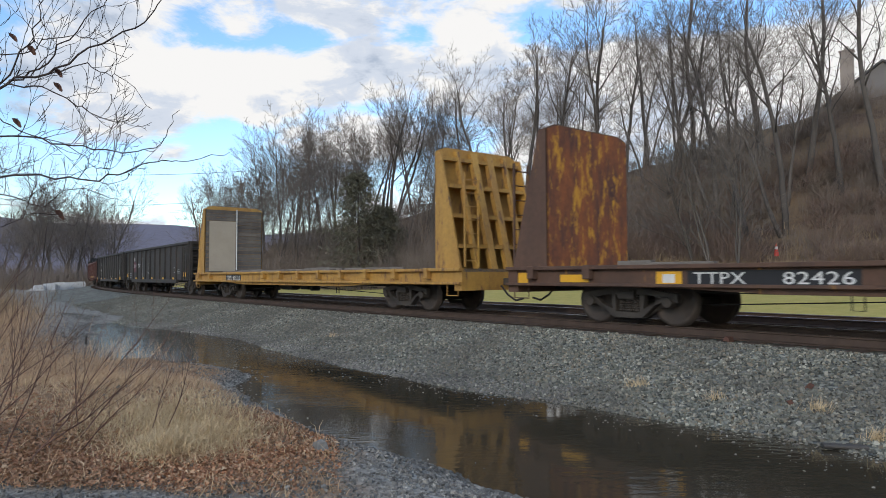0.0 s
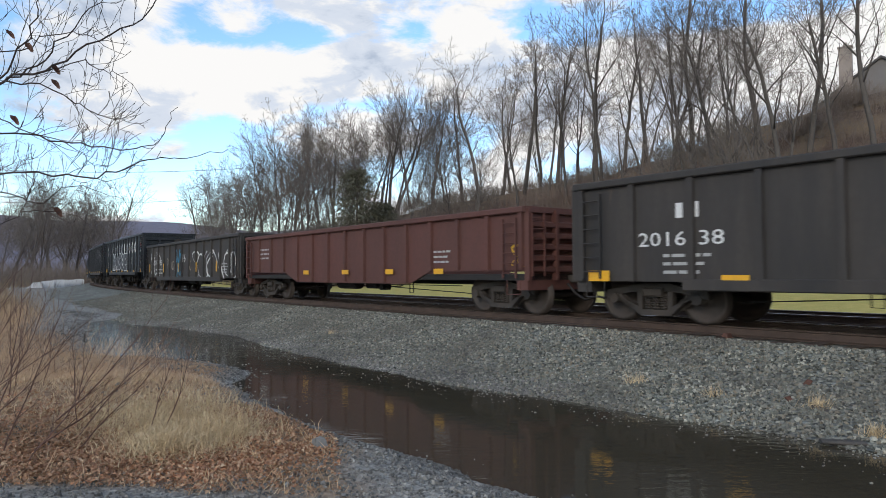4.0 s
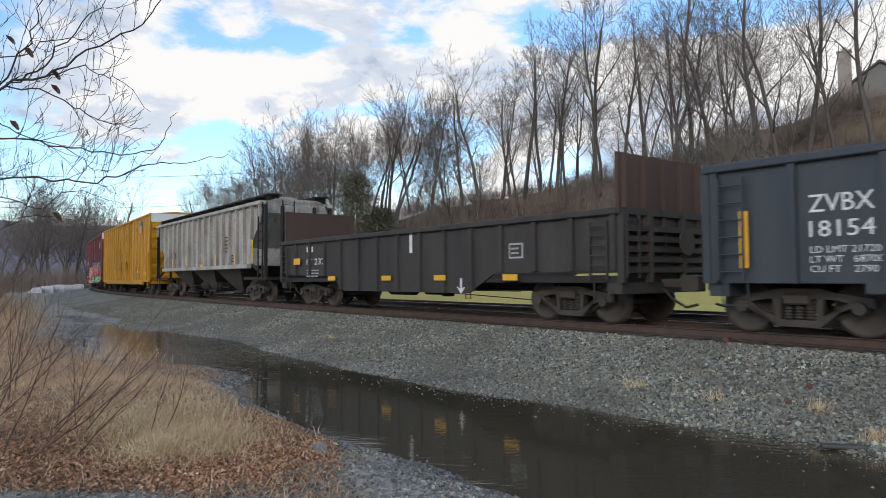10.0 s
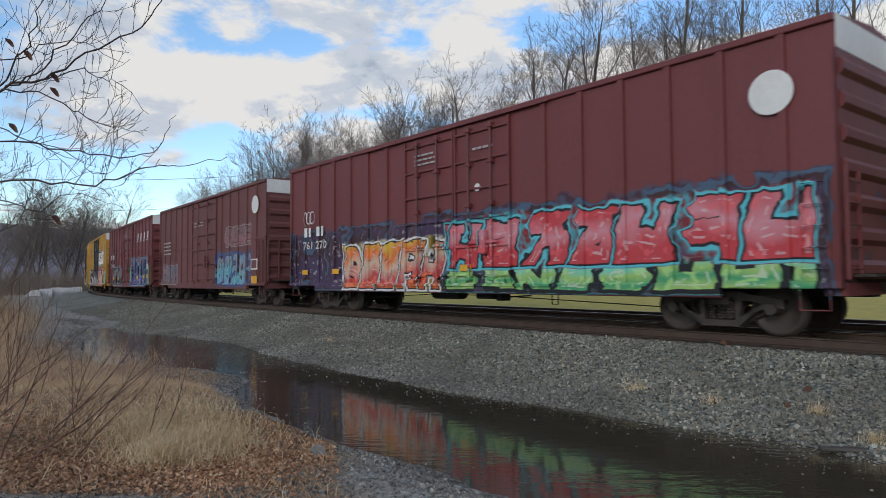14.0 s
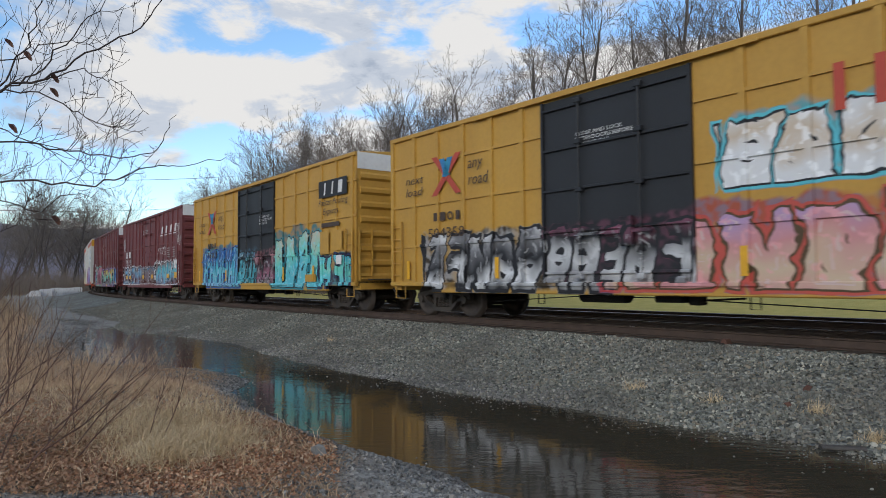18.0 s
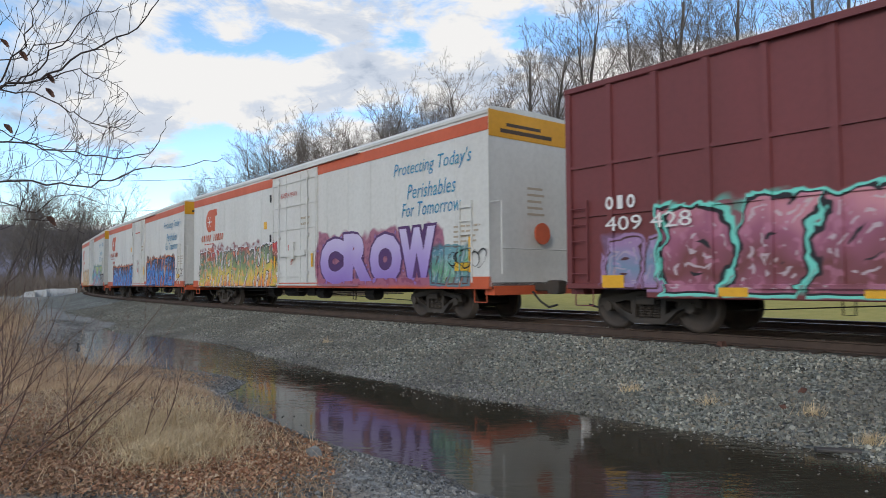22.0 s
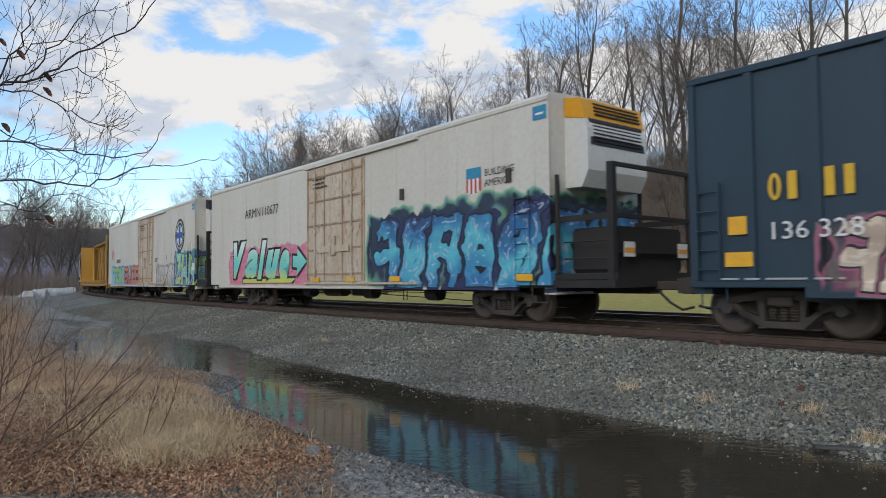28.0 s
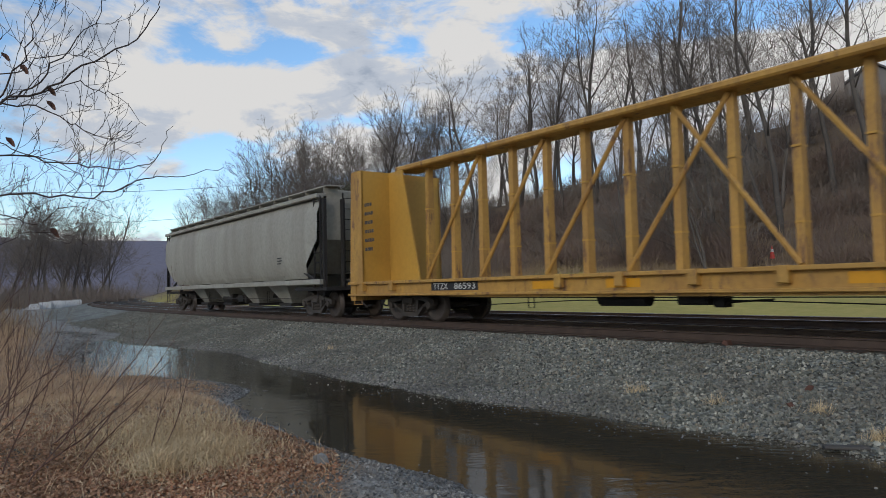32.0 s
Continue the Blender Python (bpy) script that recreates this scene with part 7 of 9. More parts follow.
m = sprayed(BOX_RED, "red_paint_flame_graffiti", [(-9.0, 9.0, 0.70, 2.75, [NAVYC, NAVYC, BLK, NAVYC], (0.03, 0.12, 0.2), 2.4, 0.75),
                                       (-5.4, -0.3, 0.72, 2.25, [ORNG, REDC, CREAM, ORNG, YEL], WHT, 1.0, 1.0),
                                       (-0.2, 8.8, 0.72, 1.35, [LIME, GRN, LIME, MINT], BLK, 1.2, 1.0),
                                       (-0.2, 8.8, 1.25, 2.55, [REDC, REDC, PINK, REDC], CYAN, 1.3, 1.0)])
c = boxcar("boxcar", "brown-red high-cube boxcar with red and green graffiti", -170.6, -188.8, m, doors=((-2.0, 0.17, m, 6), (0.17, 2.2, m, 6)), white_end=WHITE, end_ribs=7, centres=13.8)
emblem(c, "bu_bu", -8.0, -6.55, 2.48, 2.8, WHITE, -1.609)
lettering(c, "761 270", -8.03, -6.4, 2.06, 2.32, WHITE, -1.609)
bars(c, -1.5, -0.4, 4.03, 4.4, 3, WHITE, -1.612, 4)
bars(c, 0.9, 1.8, 4.1, 4.25, 1, WHITE, -1.612, 4)
disc(c, 1.07, 3.22, 0.1, WHITE, -1.612)
disc(c, 8.15, 3.95, 0.36, WHITE, -1.609, label="pale round stencil")
strips(c, (-7.9, -5.8, 0.6), 1.2, 1.36, 0.42, -1.612)
scrawl(c, -8.05, -7.3, 2.85, 3.4, WHITE, 31, -1.609, 0.02, 3)

m = sprayed(BOX_FADED, "faded_paint_blue_graffiti", [(1.9, 6.1, 0.80, 2.35, [SKY, CYAN, GRY, SKY], BLUE, 0.9, 0.75), (3.0, 6.0, 2.5, 3.4, [PINK, GRY], WHT, 0.8, 0.35), (-7.0, -4.2, 0.85, 2.0, [GRY, SKY], WHT, 0.7, 0.35)])
c = boxcar("boxcar", "faded brown-red boxcar with pale blue graffiti", -191.0, -206.3, m, doors=((-1.6, 2.0, m, 6),), white_end=WHITE, rails=(2.7,), end_ribs=7, centres=12.2)
disc(c, 6.66, 4.05, 0.36, WHITE, -1.612, label="pale round stencil")
plate(c, "placard", 6.24, 6.93, 1.45, 1.88, WHITE, -1.612)
plate(c, "placard", 6.32, 6.85, 1.5, 1.83, BOX_FADED, -1.617)
strips(c, (6.58,), 0.9, 1.2, 0.6, -1.612)
bars(c, -1.2, 0.2, 3.6, 3.9, 2, WHITE, -1.612, 4)
bars(c, -6.6, -5.2, 2.4, 3.2, 4, WHITE, -1.609, 6)

m = sprayed(BOX_RED, "red_paint_indigo_graffiti", [(-5.6, -1.8, 0.75, 2.3, [BLK, BLK, GRY, BLK], (0.4, 0.33, 0.36), 0.75, 1.0),
                                        (0.9, 7.1, 0.78, 2.1, [LIME, MINT, YEL, LIME], GRN, 0, 0.85),
                                        (1.3, 6.6, 0.78, 2.65, [NAVYC, PURP, NAVYC, NAVYC, PINK], SKY, 1.15, 1.0)])
c = boxcar("boxcar", "brown-red boxcar with dark blue graffiti", -208.3, -223.4, m, doors=((-1.75, 1.87, m, 6),), white_end=WHITE, rails=(3.1,), end_ribs=6, centres=12.4)
for x, w in ((3.36, 0.6), (4.27, 0.64), (5.31, 0.62), (6.26, 0.68)):
    emblem(c, "u", x, x + w, 3.66, 4.07, WHITE, -1.612, 0.35)
    plate(c, "emblem", x - 0.05, x + w * 0.8, 3.55, 3.60, WHITE, -1.612)
emblem(c, "bu_bu", -6.6, -5.0, 2.66, 3.0, WHITE, -1.609)
lettering(c, "729 102", -6.6, -4.9, 2.04, 2.34, WHITE, -1.609)
bars(c, -1.4, 0.0, 4.0, 4.3, 3, WHITE, -1.612, 4)
strips(c, (-5.3, -3.3, 3.65), 1.17, 1.38, 0.48, -1.612)
strips(c, (5.65, 6.63), 1.22, 1.44, 0.48, -1.614)
bars(c, -5.0, -4.2, 1.5, 1.9, 2, WHITE, -1.609, 4)
plate(c, "placard", 6.45, 6.75, 1.75, 2.1, WHITE, -1.612)

pm = sprayed(POOL_YELLOW, "pool_yellow_pink_graffiti", [(2.1, 5.9, 2.45, 3.75, [WHT, WHT, CREAM, WHT], CYAN, 0.95, 1.0),
                                            (-6.2, 0.0, 0.70, 2.3, [BLK, WHT, BLK, GRY, WHT], BLK, 0.85, 1.0),
                                            (-0.3, 5.9, 0.75, 2.35, [PINK, CREAM, PINK, LILAC], REDC, 1.2, 0.85), (5.8, 7.6, 0.8, 2.3, [MINT, CYAN, GOLD], GOLD, 0.6, 0.8)])
dm = sprayed(DOOR_BLACK, "charcoal_door_graffiti", [(-1.9, 1.8, 0.8, 2.25, [GRY, WHT, BLK, MAUVE], BLK, 0.7, 0.8)])
c = boxcar("boxcar", "dull yellow boxcar with a black door and pink graffiti", -225.7, -241.0, pm, doors=((-1.88, 1.74, dm, 5),), white_end=WHITE, rails=(1.9, 3.0, 4.1), end_ribs=8, centres=12.0)
c2 = c
pm = sprayed(POOL_YELLOW, "pool_yellow_turquoise_graffiti", [(-6.5, -1.6, 0.72, 2.75, [SKY, CYAN, BLUE, CYAN], BLUE, 0.8, 1.0),
                                                 (1.5, 5.5, 0.72, 3.0, [CYAN, CYAN, MINT, CREAM], TEAL, 1.0, 1.0), (5.3, 7.5, 0.75, 1.95, [CYAN, MINT, CYAN], NAVYC, 0.8, 1.0)])
dm = sprayed(DOOR_BLACK, "charcoal_door_turquoise", [(-2.0, 0.2, 0.8, 2.4, [CYAN, TEAL, BLK, SKY], BLK, 0.7, 0.95), (0.0, 1.8, 0.8, 2.3, [GRY, MAUVE, BLK, PINK], BLK, 0.6, 0.9)])
c = boxcar("boxcar", "dull yellow boxcar with a black door and turquoise graffiti", -242.9, -258.5, pm, doors=((-1.93, 1.76, dm, 5),), white_end=WHITE, rails=(1.9, 3.0, 4.1), end_ribs=8, centres=12.3)
for q, cc in enumerate((c2, c)):
    s1 = Shape()
    for a in (1, -1):
        s1.poly([(-5.75 if a > 0 else -4.55, -1.612, 3.16), (-5.52 if a > 0 else -4.78, -1.612, 3.16), (-4.55 if a > 0 else -5.75, -1.612, 4.18), (-4.78 if a > 0 else -5.52, -1.612, 4.18)][::a])
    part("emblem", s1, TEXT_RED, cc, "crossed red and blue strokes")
    part("emblem", Shape().poly([(-5.30, -1.618, 3.62), (-5.08, -1.618, 3.62), (-4.88, -1.618, 4.1), (-5.1, -1.618, 4.1)]).poly([(-5.42, -1.618, 4.1), (-5.2, -1.618, 4.1), (-5.0, -1.618, 3.65), (-5.22, -1.618, 3.65)][::-1]), TEXT_BLUE, cc)
    lettering(cc, "next\nload", -6.9, -6.1, 3.25, 3.75, TEXT_BROWN, -1.609, 0.2)
    lettering(cc, "any\nroad", -4.3, -3.55, 3.3, 3.9, TEXT_BROWN, -1.609, 0.2)
    emblem(cc, "ubou", -5.75, -4.55, 2.50, 2.72, TEXT_BROWN, -1.609)
    lettering(cc, "504358" if q == 0 else "503009", -5.9, -4.45, 2.06, 2.32, TEXT_BROWN, -1.609)
    lettering(cc, "CLOSE AND LOCK\nBOTH DOORS BEFORE\nMOVING CAR", -0.9 if q == 0 else 0.35, 0.5 if q == 0 else 1.55, 3.2 if q else 3.7, 3.55 if q else 4.0, WHITE, -1.61)
    strips(cc, (-6.8, -3.3, 2.6, 5.0), 1.0, 1.5, 0.13, -1.614)
emblem(c2, "iiu", 3.85, 5.5, 3.45, 4.17, TEXT_RED, -1.612)
lettering(c2, "Railcar    Pooling", 6.0, 7.45, 3.42, 3.6, TEXT_BROWN, -1.612, 0.2)
lettering(c2, "Experts", 6.0, 6.6, 3.15, 3.35, TEXT_BROWN, -1.612, 0.2)
plate(c, "name_panel", 5.4, 7.3, 3.72, 4.28, DARK, -1.608)
emblem(c, "iiu", 5.55, 7.1, 3.8, 4.2, WHITE, -1.614, 0.15)
lettering(c, "Railcar Pooling", 5.4, 7.35, 3.40, 3.66, TEXT_BROWN, -1.612, 0.2)
lettering(c, "Experts", 5.7, 6.75, 3.10, 3.36, TEXT_BROWN, -1.612, 0.2)
plate(c, "stencil", 5.6, 6.8, 2.74, 2.88, TEXT_BROWN, -1.612)
plate(c, "paint_patch", 5.5, 6.1, 1.85, 2.6, POOL_YELLOW, -1.614)
plate(c, "paint_patch", 6.3, 7.0, 1.95, 2.6, POOL_YELLOW, -1.614)
plate(c, "sign", 6.6, 6.95, 1.5, 1.8, WHITE, -1.614)
plate(c, "paint_patch", 4.4, 5.2, 0.95, 1.2, POOL_YELLOW, -1.614)

m = sprayed(BOX_RED, "red_paint_pale_blue_graffiti", [(-7.2, -1.6, 0.85, 2.1, [SKY, (0.15, 0.05, 0.05), SKY, (0.15, 0.05, 0.05)], WHT, 1.1, 0.95), (-1.6, 2.0, 0.9, 2.0, [(0.14, 0.06, 0.06), GRY, SKY], WHT, 0.8, 0.7), (2.0, 6.9, 0.85, 2.3, [(0.14, 0.05, 0.05), SKY, CYAN, (0.14, 0.05, 0.05)], WHT, 1.2, 0.95)])
c = boxcar("boxcar", "brown-red boxcar with blue and white graffiti", -260.6, -275.8, m, doors=((-1.52, 1.98, m, 6),), white_end=WHITE, rails=(3.1,), end_ribs=8, centres=12.4)
for x, w in ((3.3, 0.6), (4.2, 0.64), (5.2, 0.62), (6.1, 0.68)):
    emblem(c, "u", x, x + w, 3.7, 4.1, WHITE, -1.612, 0.35)
    plate(c, "emblem", x - 0.05, x + w * 0.8, 3.58, 3.63, WHITE, -1.612)
emblem(c, "bu_bu", -6.35, -4.8, 2.6, 3.0, WHITE, -1.609)
lettering(c, "729 259", -6.38, -4.7, 2.1, 2.48, WHITE, -1.609)
strips(c, (-6.0, -5.0, -1.0, 1.3, 5.0), 1.2, 1.43, 0.5, -1.614)
strips(c, (6.6,), 1.2, 1.5, 0.5, -1.614)
scrawl(c, -7.25, -6.55, 3.0, 4.0, WHITE, 41, -1.609, 0.022, 4)
scrawl(c, 2.6, 4.5, 2.5, 2.95, WHITE, 42, -1.612, 0.022, 6)
scrawl(c, 6.9, 7.5, 2.9, 4.2, WHITE, 43, -1.612, 0.022, 3)
plate(c, "placard", 6.25, 6.75, 1.7, 2.1, WHITE, -1.612)
bars(c, 4.8, 5.4, 2.3, 2.9, 5, WHITE, -1.612, 3)
bars(c, 6.0, 6.6, 2.3, 2.9, 5, WHITE, -1.612, 5)
bars(c, -1.2, 0.2, 3.9, 4.2, 3, WHITE, -1.612, 4)

m = sprayed(BOX_RED, "dark_red_paint_mint_graffiti", [(-6.7, -5.2, 0.8, 1.9, [LILAC, SKY, LILAC], LILAC, 0.9, 0.6), (-5.4, -1.2, 0.72, 2.5, [MAUVE, (0.16, 0.05, 0.05), MAUVE, PINK], MINT, 1.3, 1.0),
                                           (-1.2, 5.9, 0.74, 2.2, [GRY, BLK, MINT, YEL, GRY], LILAC, 1.1, 0.9), (5.7, 7.1, 0.8, 2.0, [SKY, BLUE, SKY], BLUE, 1.8, 0.95)])
c = boxcar("boxcar", "dark red boxcar with mint and mauve graffiti", -278.0, -293.1, m, doors=((-1.43, 1.61, m, 6),), white_end=WHITE, rails=(2.3, 3.3), end_ribs=9, centres=12.0)
emblem(c, "ouo", -6.58, -5.84, 2.36, 2.62, WHITE, -1.609)
lettering(c, "409 428", -6.56, -4.72, 1.94, 2.22, WHITE, -1.609)
strips(c, (-6.4,), 0.84, 1.08, 0.5, -1.614)
strips(c, (-4.0, -1.8, 1.9), 0.70, 0.85, 0.5, -1.618)
strips(c, (6.64,), 0.86, 1.1, 0.5, -1.614)
strips(c, (2.8, 4.62), 1.26, 1.76, 0.13, -1.614)
scrawl(c, -1.2, 0.2, 3.5, 4.1, PLY, 47, -1.612, 0.03, 4)
plate(c, "placard", 4.1, 4.45, 1.32, 1.64, WHITE, -1.614)

# white refrigerator cars with the slogan
RAIN = [((-9.7, -1.0, 0.80, 2.7, [ORNG, YEL, (0.22, 0.30, 0.12), (0.10, 0.14, 0.10), REDC], WHT, 0.8, 1.0), (2.0, 8.9, 0.80, 2.6, [MAUVE, (0.22, 0.06, 0.12), PURP], MAUVE, 0, 0.95), (8.2, 9.8, 0.9, 2.0, [TEAL, GRN, TEAL], TEAL, 0.5, 0.8)),
        ((-8.3, -1.5, 0.78, 2.35, [(0.03, 0.20, 0.52), BLUE, (0.03, 0.20, 0.52), NAVYC, BLK], ORNG, 0.9, 1.0), (2.2, 8.6, 0.80, 2.6, [(0.03, 0.20, 0.52), BLUE, (0.03, 0.20, 0.52), NAVYC, BLK], ORNG, 1.0, 1.0)),
        ((-8.8, -1.9, 0.75, 2.45, [GOLD, GOLD, CREAM, GOLD], CREAM, 1.0, 0.95), (2.1, 8.9, 0.76, 2.65, [MAUVE, PINK, CYAN, PURP, LIME, YEL], CYAN, 1.0, 1.0), (7.6, 10.2, 0.8, 1.8, [GRY, GRY, (0.3, 0.3, 0.31)], BLK, 0.7, 1.0))]
for q, (f, b, lab, town, num) in enumerate(((-295.4, -316.4, "white refrigerator car with orange stripe and purple graffiti", "RIVIERA MAYA", 0),
                                            (-317.9, -338.45, "white refrigerator car with orange stripe and blue graffiti", "MATTAPOISETT", 0),
                                            (-340.4, -361.3, "white refrigerator car with orange stripe and rainbow graffiti", "OHIO", 0))):
    m = sprayed(REEFER_WHITE, "reefer_white_graffiti", RAIN[q])
    sk = sprayed(ORANGE_RED, "skirt_graffiti", RAIN[q])
    c, he = reefer("refrigerator_car", lab, f, b, m, stripe=ORANGE_RED, end_top=AMBER, skirt=sk, door=(-1.5, 2.05) if q != 1 else (-1.8, 1.75), roof_mat=REEFER_WHITE)
    h = (f - b) / 2
    if q == 0:
        graffiti_word(c, "CROW", 2.3, 8.4, 1.0, 2.35, SPRAY_LILAC, SPRAY_PURPLE, 0.0, -1.592, 8, 0.10)
    disc(c, -8.32, 3.78, 0.50, ORANGE_RED, -1.588, label="orange-red round emblem")
    plate(c, "emblem", -8.3, -7.45, 3.98, 4.28, ORANGE_RED, -1.59)
    plate(c, "emblem", -8.0, -7.66, 3.3, 3.98, ORANGE_RED, -1.591)
    for a in (0, 60, 120):
        ca, sa = math.cos(radians(a)), math.sin(radians(a))
        part("emblem", Shape().poly([(-8.36 + ca * u - sa * w, -1.597 - a * 0.00002, 3.74 + sa * u + ca * w) for u, w in ((-0.26, -0.022), (0.26, -0.022), (0.26, 0.022), (-0.26, 0.022))]), WHITE, c, "white star stroke")
    emblem(c, "ouiou_iubuo", -9.45, -6.65, 2.86, 3.16, ORANGE_RED, -1.59, 0.2)
    bars(c, -9.0, -7.4, 2.68, 2.80, 1, TEXT_RED, -1.59, 3)
    emblem(c, "ouub", -8.55, -7.75, 2.34, 2.56, ORANGE_RED, -1.59)
    lettering(c, "6814" if q == 1 else ("6820" if q == 0 else "6833"), -8.5, -7.8, 1.96, 2.16, ORANGE_RED, -1.59)
    o = -0.3 if q == 1 else 0.0
    lettering(c, "Protecting Today's", 6.55 + o, 9.9 + o, 3.80, 4.28, TEXT_BLUE, -1.59, 0.25)
    lettering(c, "Perishables", 7.2 + o, 9.3 + o, 3.22, 3.62, TEXT_BLUE, -1.59, 0.25)
    lettering(c, "For Tomorrow", 6.95 + o, 9.5 + o, 2.74, 3.12, TEXT_BLUE, -1.59, 0.25)
    if q != 1:
        lettering(c, town, -0.7, 0.6 if q == 0 else 0.0, 4.02, 4.2, TEXT_RED, -1.645)
    else:
        bars(c, -0.7, 0.6, 4.02, 4.2, 1, TEXT_RED, -1.645)
    plate(c, "placard", -2.34, -2.06, 3.02, 3.3, REFLECT, -1.59)
    plate(c, "reflector", h - 0.72, h - 0.6, 1.2, 2.06, REFLECT, -1.605)
    plate(c, "placard", h - 1.25, h - 0.75, 1.24, 1.46, TEXT_YELLOW, -1.605)
    strips(c, (-1.2, 1.75), 1.5, 1.95, 0.12, -1.655)
    for z in (2.5, 4.0):
        plate(c, "hinge", -1.72, -1.64, z, z + 0.28, DARK, -1.6, thick=0.03)
    bars(c, 9.2, 10.2, 1.9, 2.4, 4, PLY, -1.59, 2)
    scrawl(c, 0.0, 0.35, 1.6, 2.3, TEXT_RED, 50 + q, -1.66, 0.03, 2)
    if q < 2:
        scrawl(c, h - 1.5, h - 0.1, 1.3, 1.75, DARK, 60 + q, -1.606, 0.02, 5)
    bars(c, 0.9, 1.6, 2.9, 3.3, 2, PLY, -1.645, 3)
    k = Shape().box(h + 0.012, h + 0.016, -1.2, 0.6, 4.55, 4.65).box(h + 0.012, h + 0.016, -1.0, 0.2, 4.72, 4.8)
    part("stencil", k, TEXT_BROWN, c)
    k = Shape()
    for i in range(5):
        k.box(h + 0.002, h + 0.006, -0.3, 0.3 - 0.05 * (i % 3), 2.6 + i * 0.16, 2.66 + i * 0.16)
    part("stencil", k, PLY, c)

m = sprayed(NAVY, "navy_paint_cream_graffiti", [(-5.0, -0.7, 0.72, 1.95, [CREAM, CREAM, (0.4, 0.3, 0.24), CREAM], MAUVE, 0.75, 0.95), (1.9, 6.6, 0.8, 2.4, [CREAM, CREAM, PINK, CREAM], (0.3, 0.18, 0.14), 1.1, 0.95)])
c = boxcar("boxcar", "navy blue ribbed boxcar with cream graffiti", -364.0, -378.3, m, top=4.45, doors=((-1.2, 1.95, m, 6),), end_ribs=12, centres=11.7)
emblem(c, "ou_uu", -5.8, -4.45, 2.2, 2.64, TEXT_YELLOW, -1.609)
lettering(c, "136 328", -5.72, -4.41, 1.58, 1.86, WHITE, -1.609)
plate(c, "reflector", -6.44, -6.13, 1.69, 1.99, REFLECT, -1.612)
plate(c, "reflector", -6.51, -6.04, 1.16, 1.4, REFLECT, -1.612)
strips(c, (-2.6, 0.6, 3.2), 1.15, 1.33, 0.45, -1.614)
bars(c, 0.6, 1.25, 2.85, 3.18, 3, TEXT_YELLOW, -1.612, 3)
bars(c, -0.3, 0.4, 2.75, 3.0, 2, TEXT_YELLOW, -1.612, 5)
bars(c, -6.6, -4.6, 0.92, 1.0, 1, WHITE, -1.612, 5)
plate(c, "placard", -3.58, -3.25, 1.93, 2.22, TEXT_YELLOW, -1.612)
plate(c, "placard", -3.52, -3.31, 1.98, 2.17, NAVY, -1.617)
disc(c, -0.2, 1.75, 0.13, TEXT_YELLOW, -1.612, 0.08)
scrawl(c, -1.9, -1.2, 2.2, 3.1, WHITE, 55, -1.6, 0.02, 3)


# aged reefers with a cooling unit on an end platform
def end_unit(c, he, h, cowl_mat):
    x = he
    part("platform", Shape().bevel_box(x, h, -1.45, 1.45, 0.95, 1.10, 0.02), GEAR, c)
    unit = part("cooling_unit", Shape().prism_y([(x, 2.95), (x + 0.45, 2.95), (x + 0.62, 3.3), (x + 0.62, 4.2), (x + 0.42, 4.85), (x, 4.9)][::-1], -1.05, 1.05), REEFER_WHITE, c, "white housing of the cooling unit")
    part("cowl", Shape().prism_y([(x + 0.01, 4.52), (x + 0.56, 4.40), (x + 0.46, 4.86), (x + 0.02, 4.94)][::-1], -1.07, 1.07), cowl_mat, unit, "bright cowl")
    part("grille_panel", Shape().prism_y([(x + 0.55, 3.85), (x + 0.64, 3.85), (x + 0.57, 4.42), (x + 0.50, 4.42)][::-1], -0.95, 0.95), DARK, unit, "black grille")
    for i in range(6):
        z = 3.92 + i * 0.08
        part("slat", Shape().box(x + 0.6 - i * 0.012, x + 0.66 - i * 0.012, -0.85, 0.85, z, z + 0.03), GEAR, unit)
    for i in range(4):
        z = 4.52 + i * 0.08
        part("slat", Shape().box(x + 0.48 - i * 0.02, x + 0.57 - i * 0.02, -0.7, 0.9, z, z + 0.03), DARK, unit)
    for yy in (-1.4, 1.4):
        part("end_post", Shape().box(h - 0.2, h - 0.06, yy - 0.07, yy + 0.07, 0.95, 3.3), GEAR, c)
        part("end_post", Shape().tube((x + 0.12, yy * 1.05, 1.1), (x + 0.12, yy * 1.05, 3.2), 0.05, 0.05, 8), GEAR, c)
    for z in (2.25, 3.28, 1.55):
        part("guard_rail", Shape().box(h - 0.17, h - 0.09, -1.4, 1.4, z - 0.05, z + 0.03), GEAR, c)
    for yy in (-1.42, 1.42):
        part("guard_rail", Shape().box(x - 0.05, h - 0.1, yy - 0.03, yy + 0.03, 2.18, 2.30), GEAR, c)
        for z in (1.4, 1.75):
            part("rung", Shape().tube((x + 0.25, yy, z), (h - 0.2, yy, z), 0.016, 0.016, 5), GEAR, c)
    part("fuel_tank", Shape().bevel_box(x + 0.3, h - 0.25, -1.2, 1.2, 1.1, 2.05, 0.08), GEAR, c, "dark fuel tank")
    for yy in (-0.95, 0.95):
        part("reflector", Shape().box(h - 0.06, h - 0.05, yy - 0.18, yy + 0.18, 1.42, 1.72), WHITE, c)
        part("reflector", Shape().box(h - 0.05, h - 0.045, yy - 0.16, yy + 0.16, 1.5, 1.6), ORANGE, c)
    plate(c, "sign", he - 0.45, he - 0.05, 4.45, 4.75, TEXT_BLUE, -1.592)
    emblem(c, "b", he - 0.4, he - 0.1, 4.55, 4.6, WHITE, -1.597)


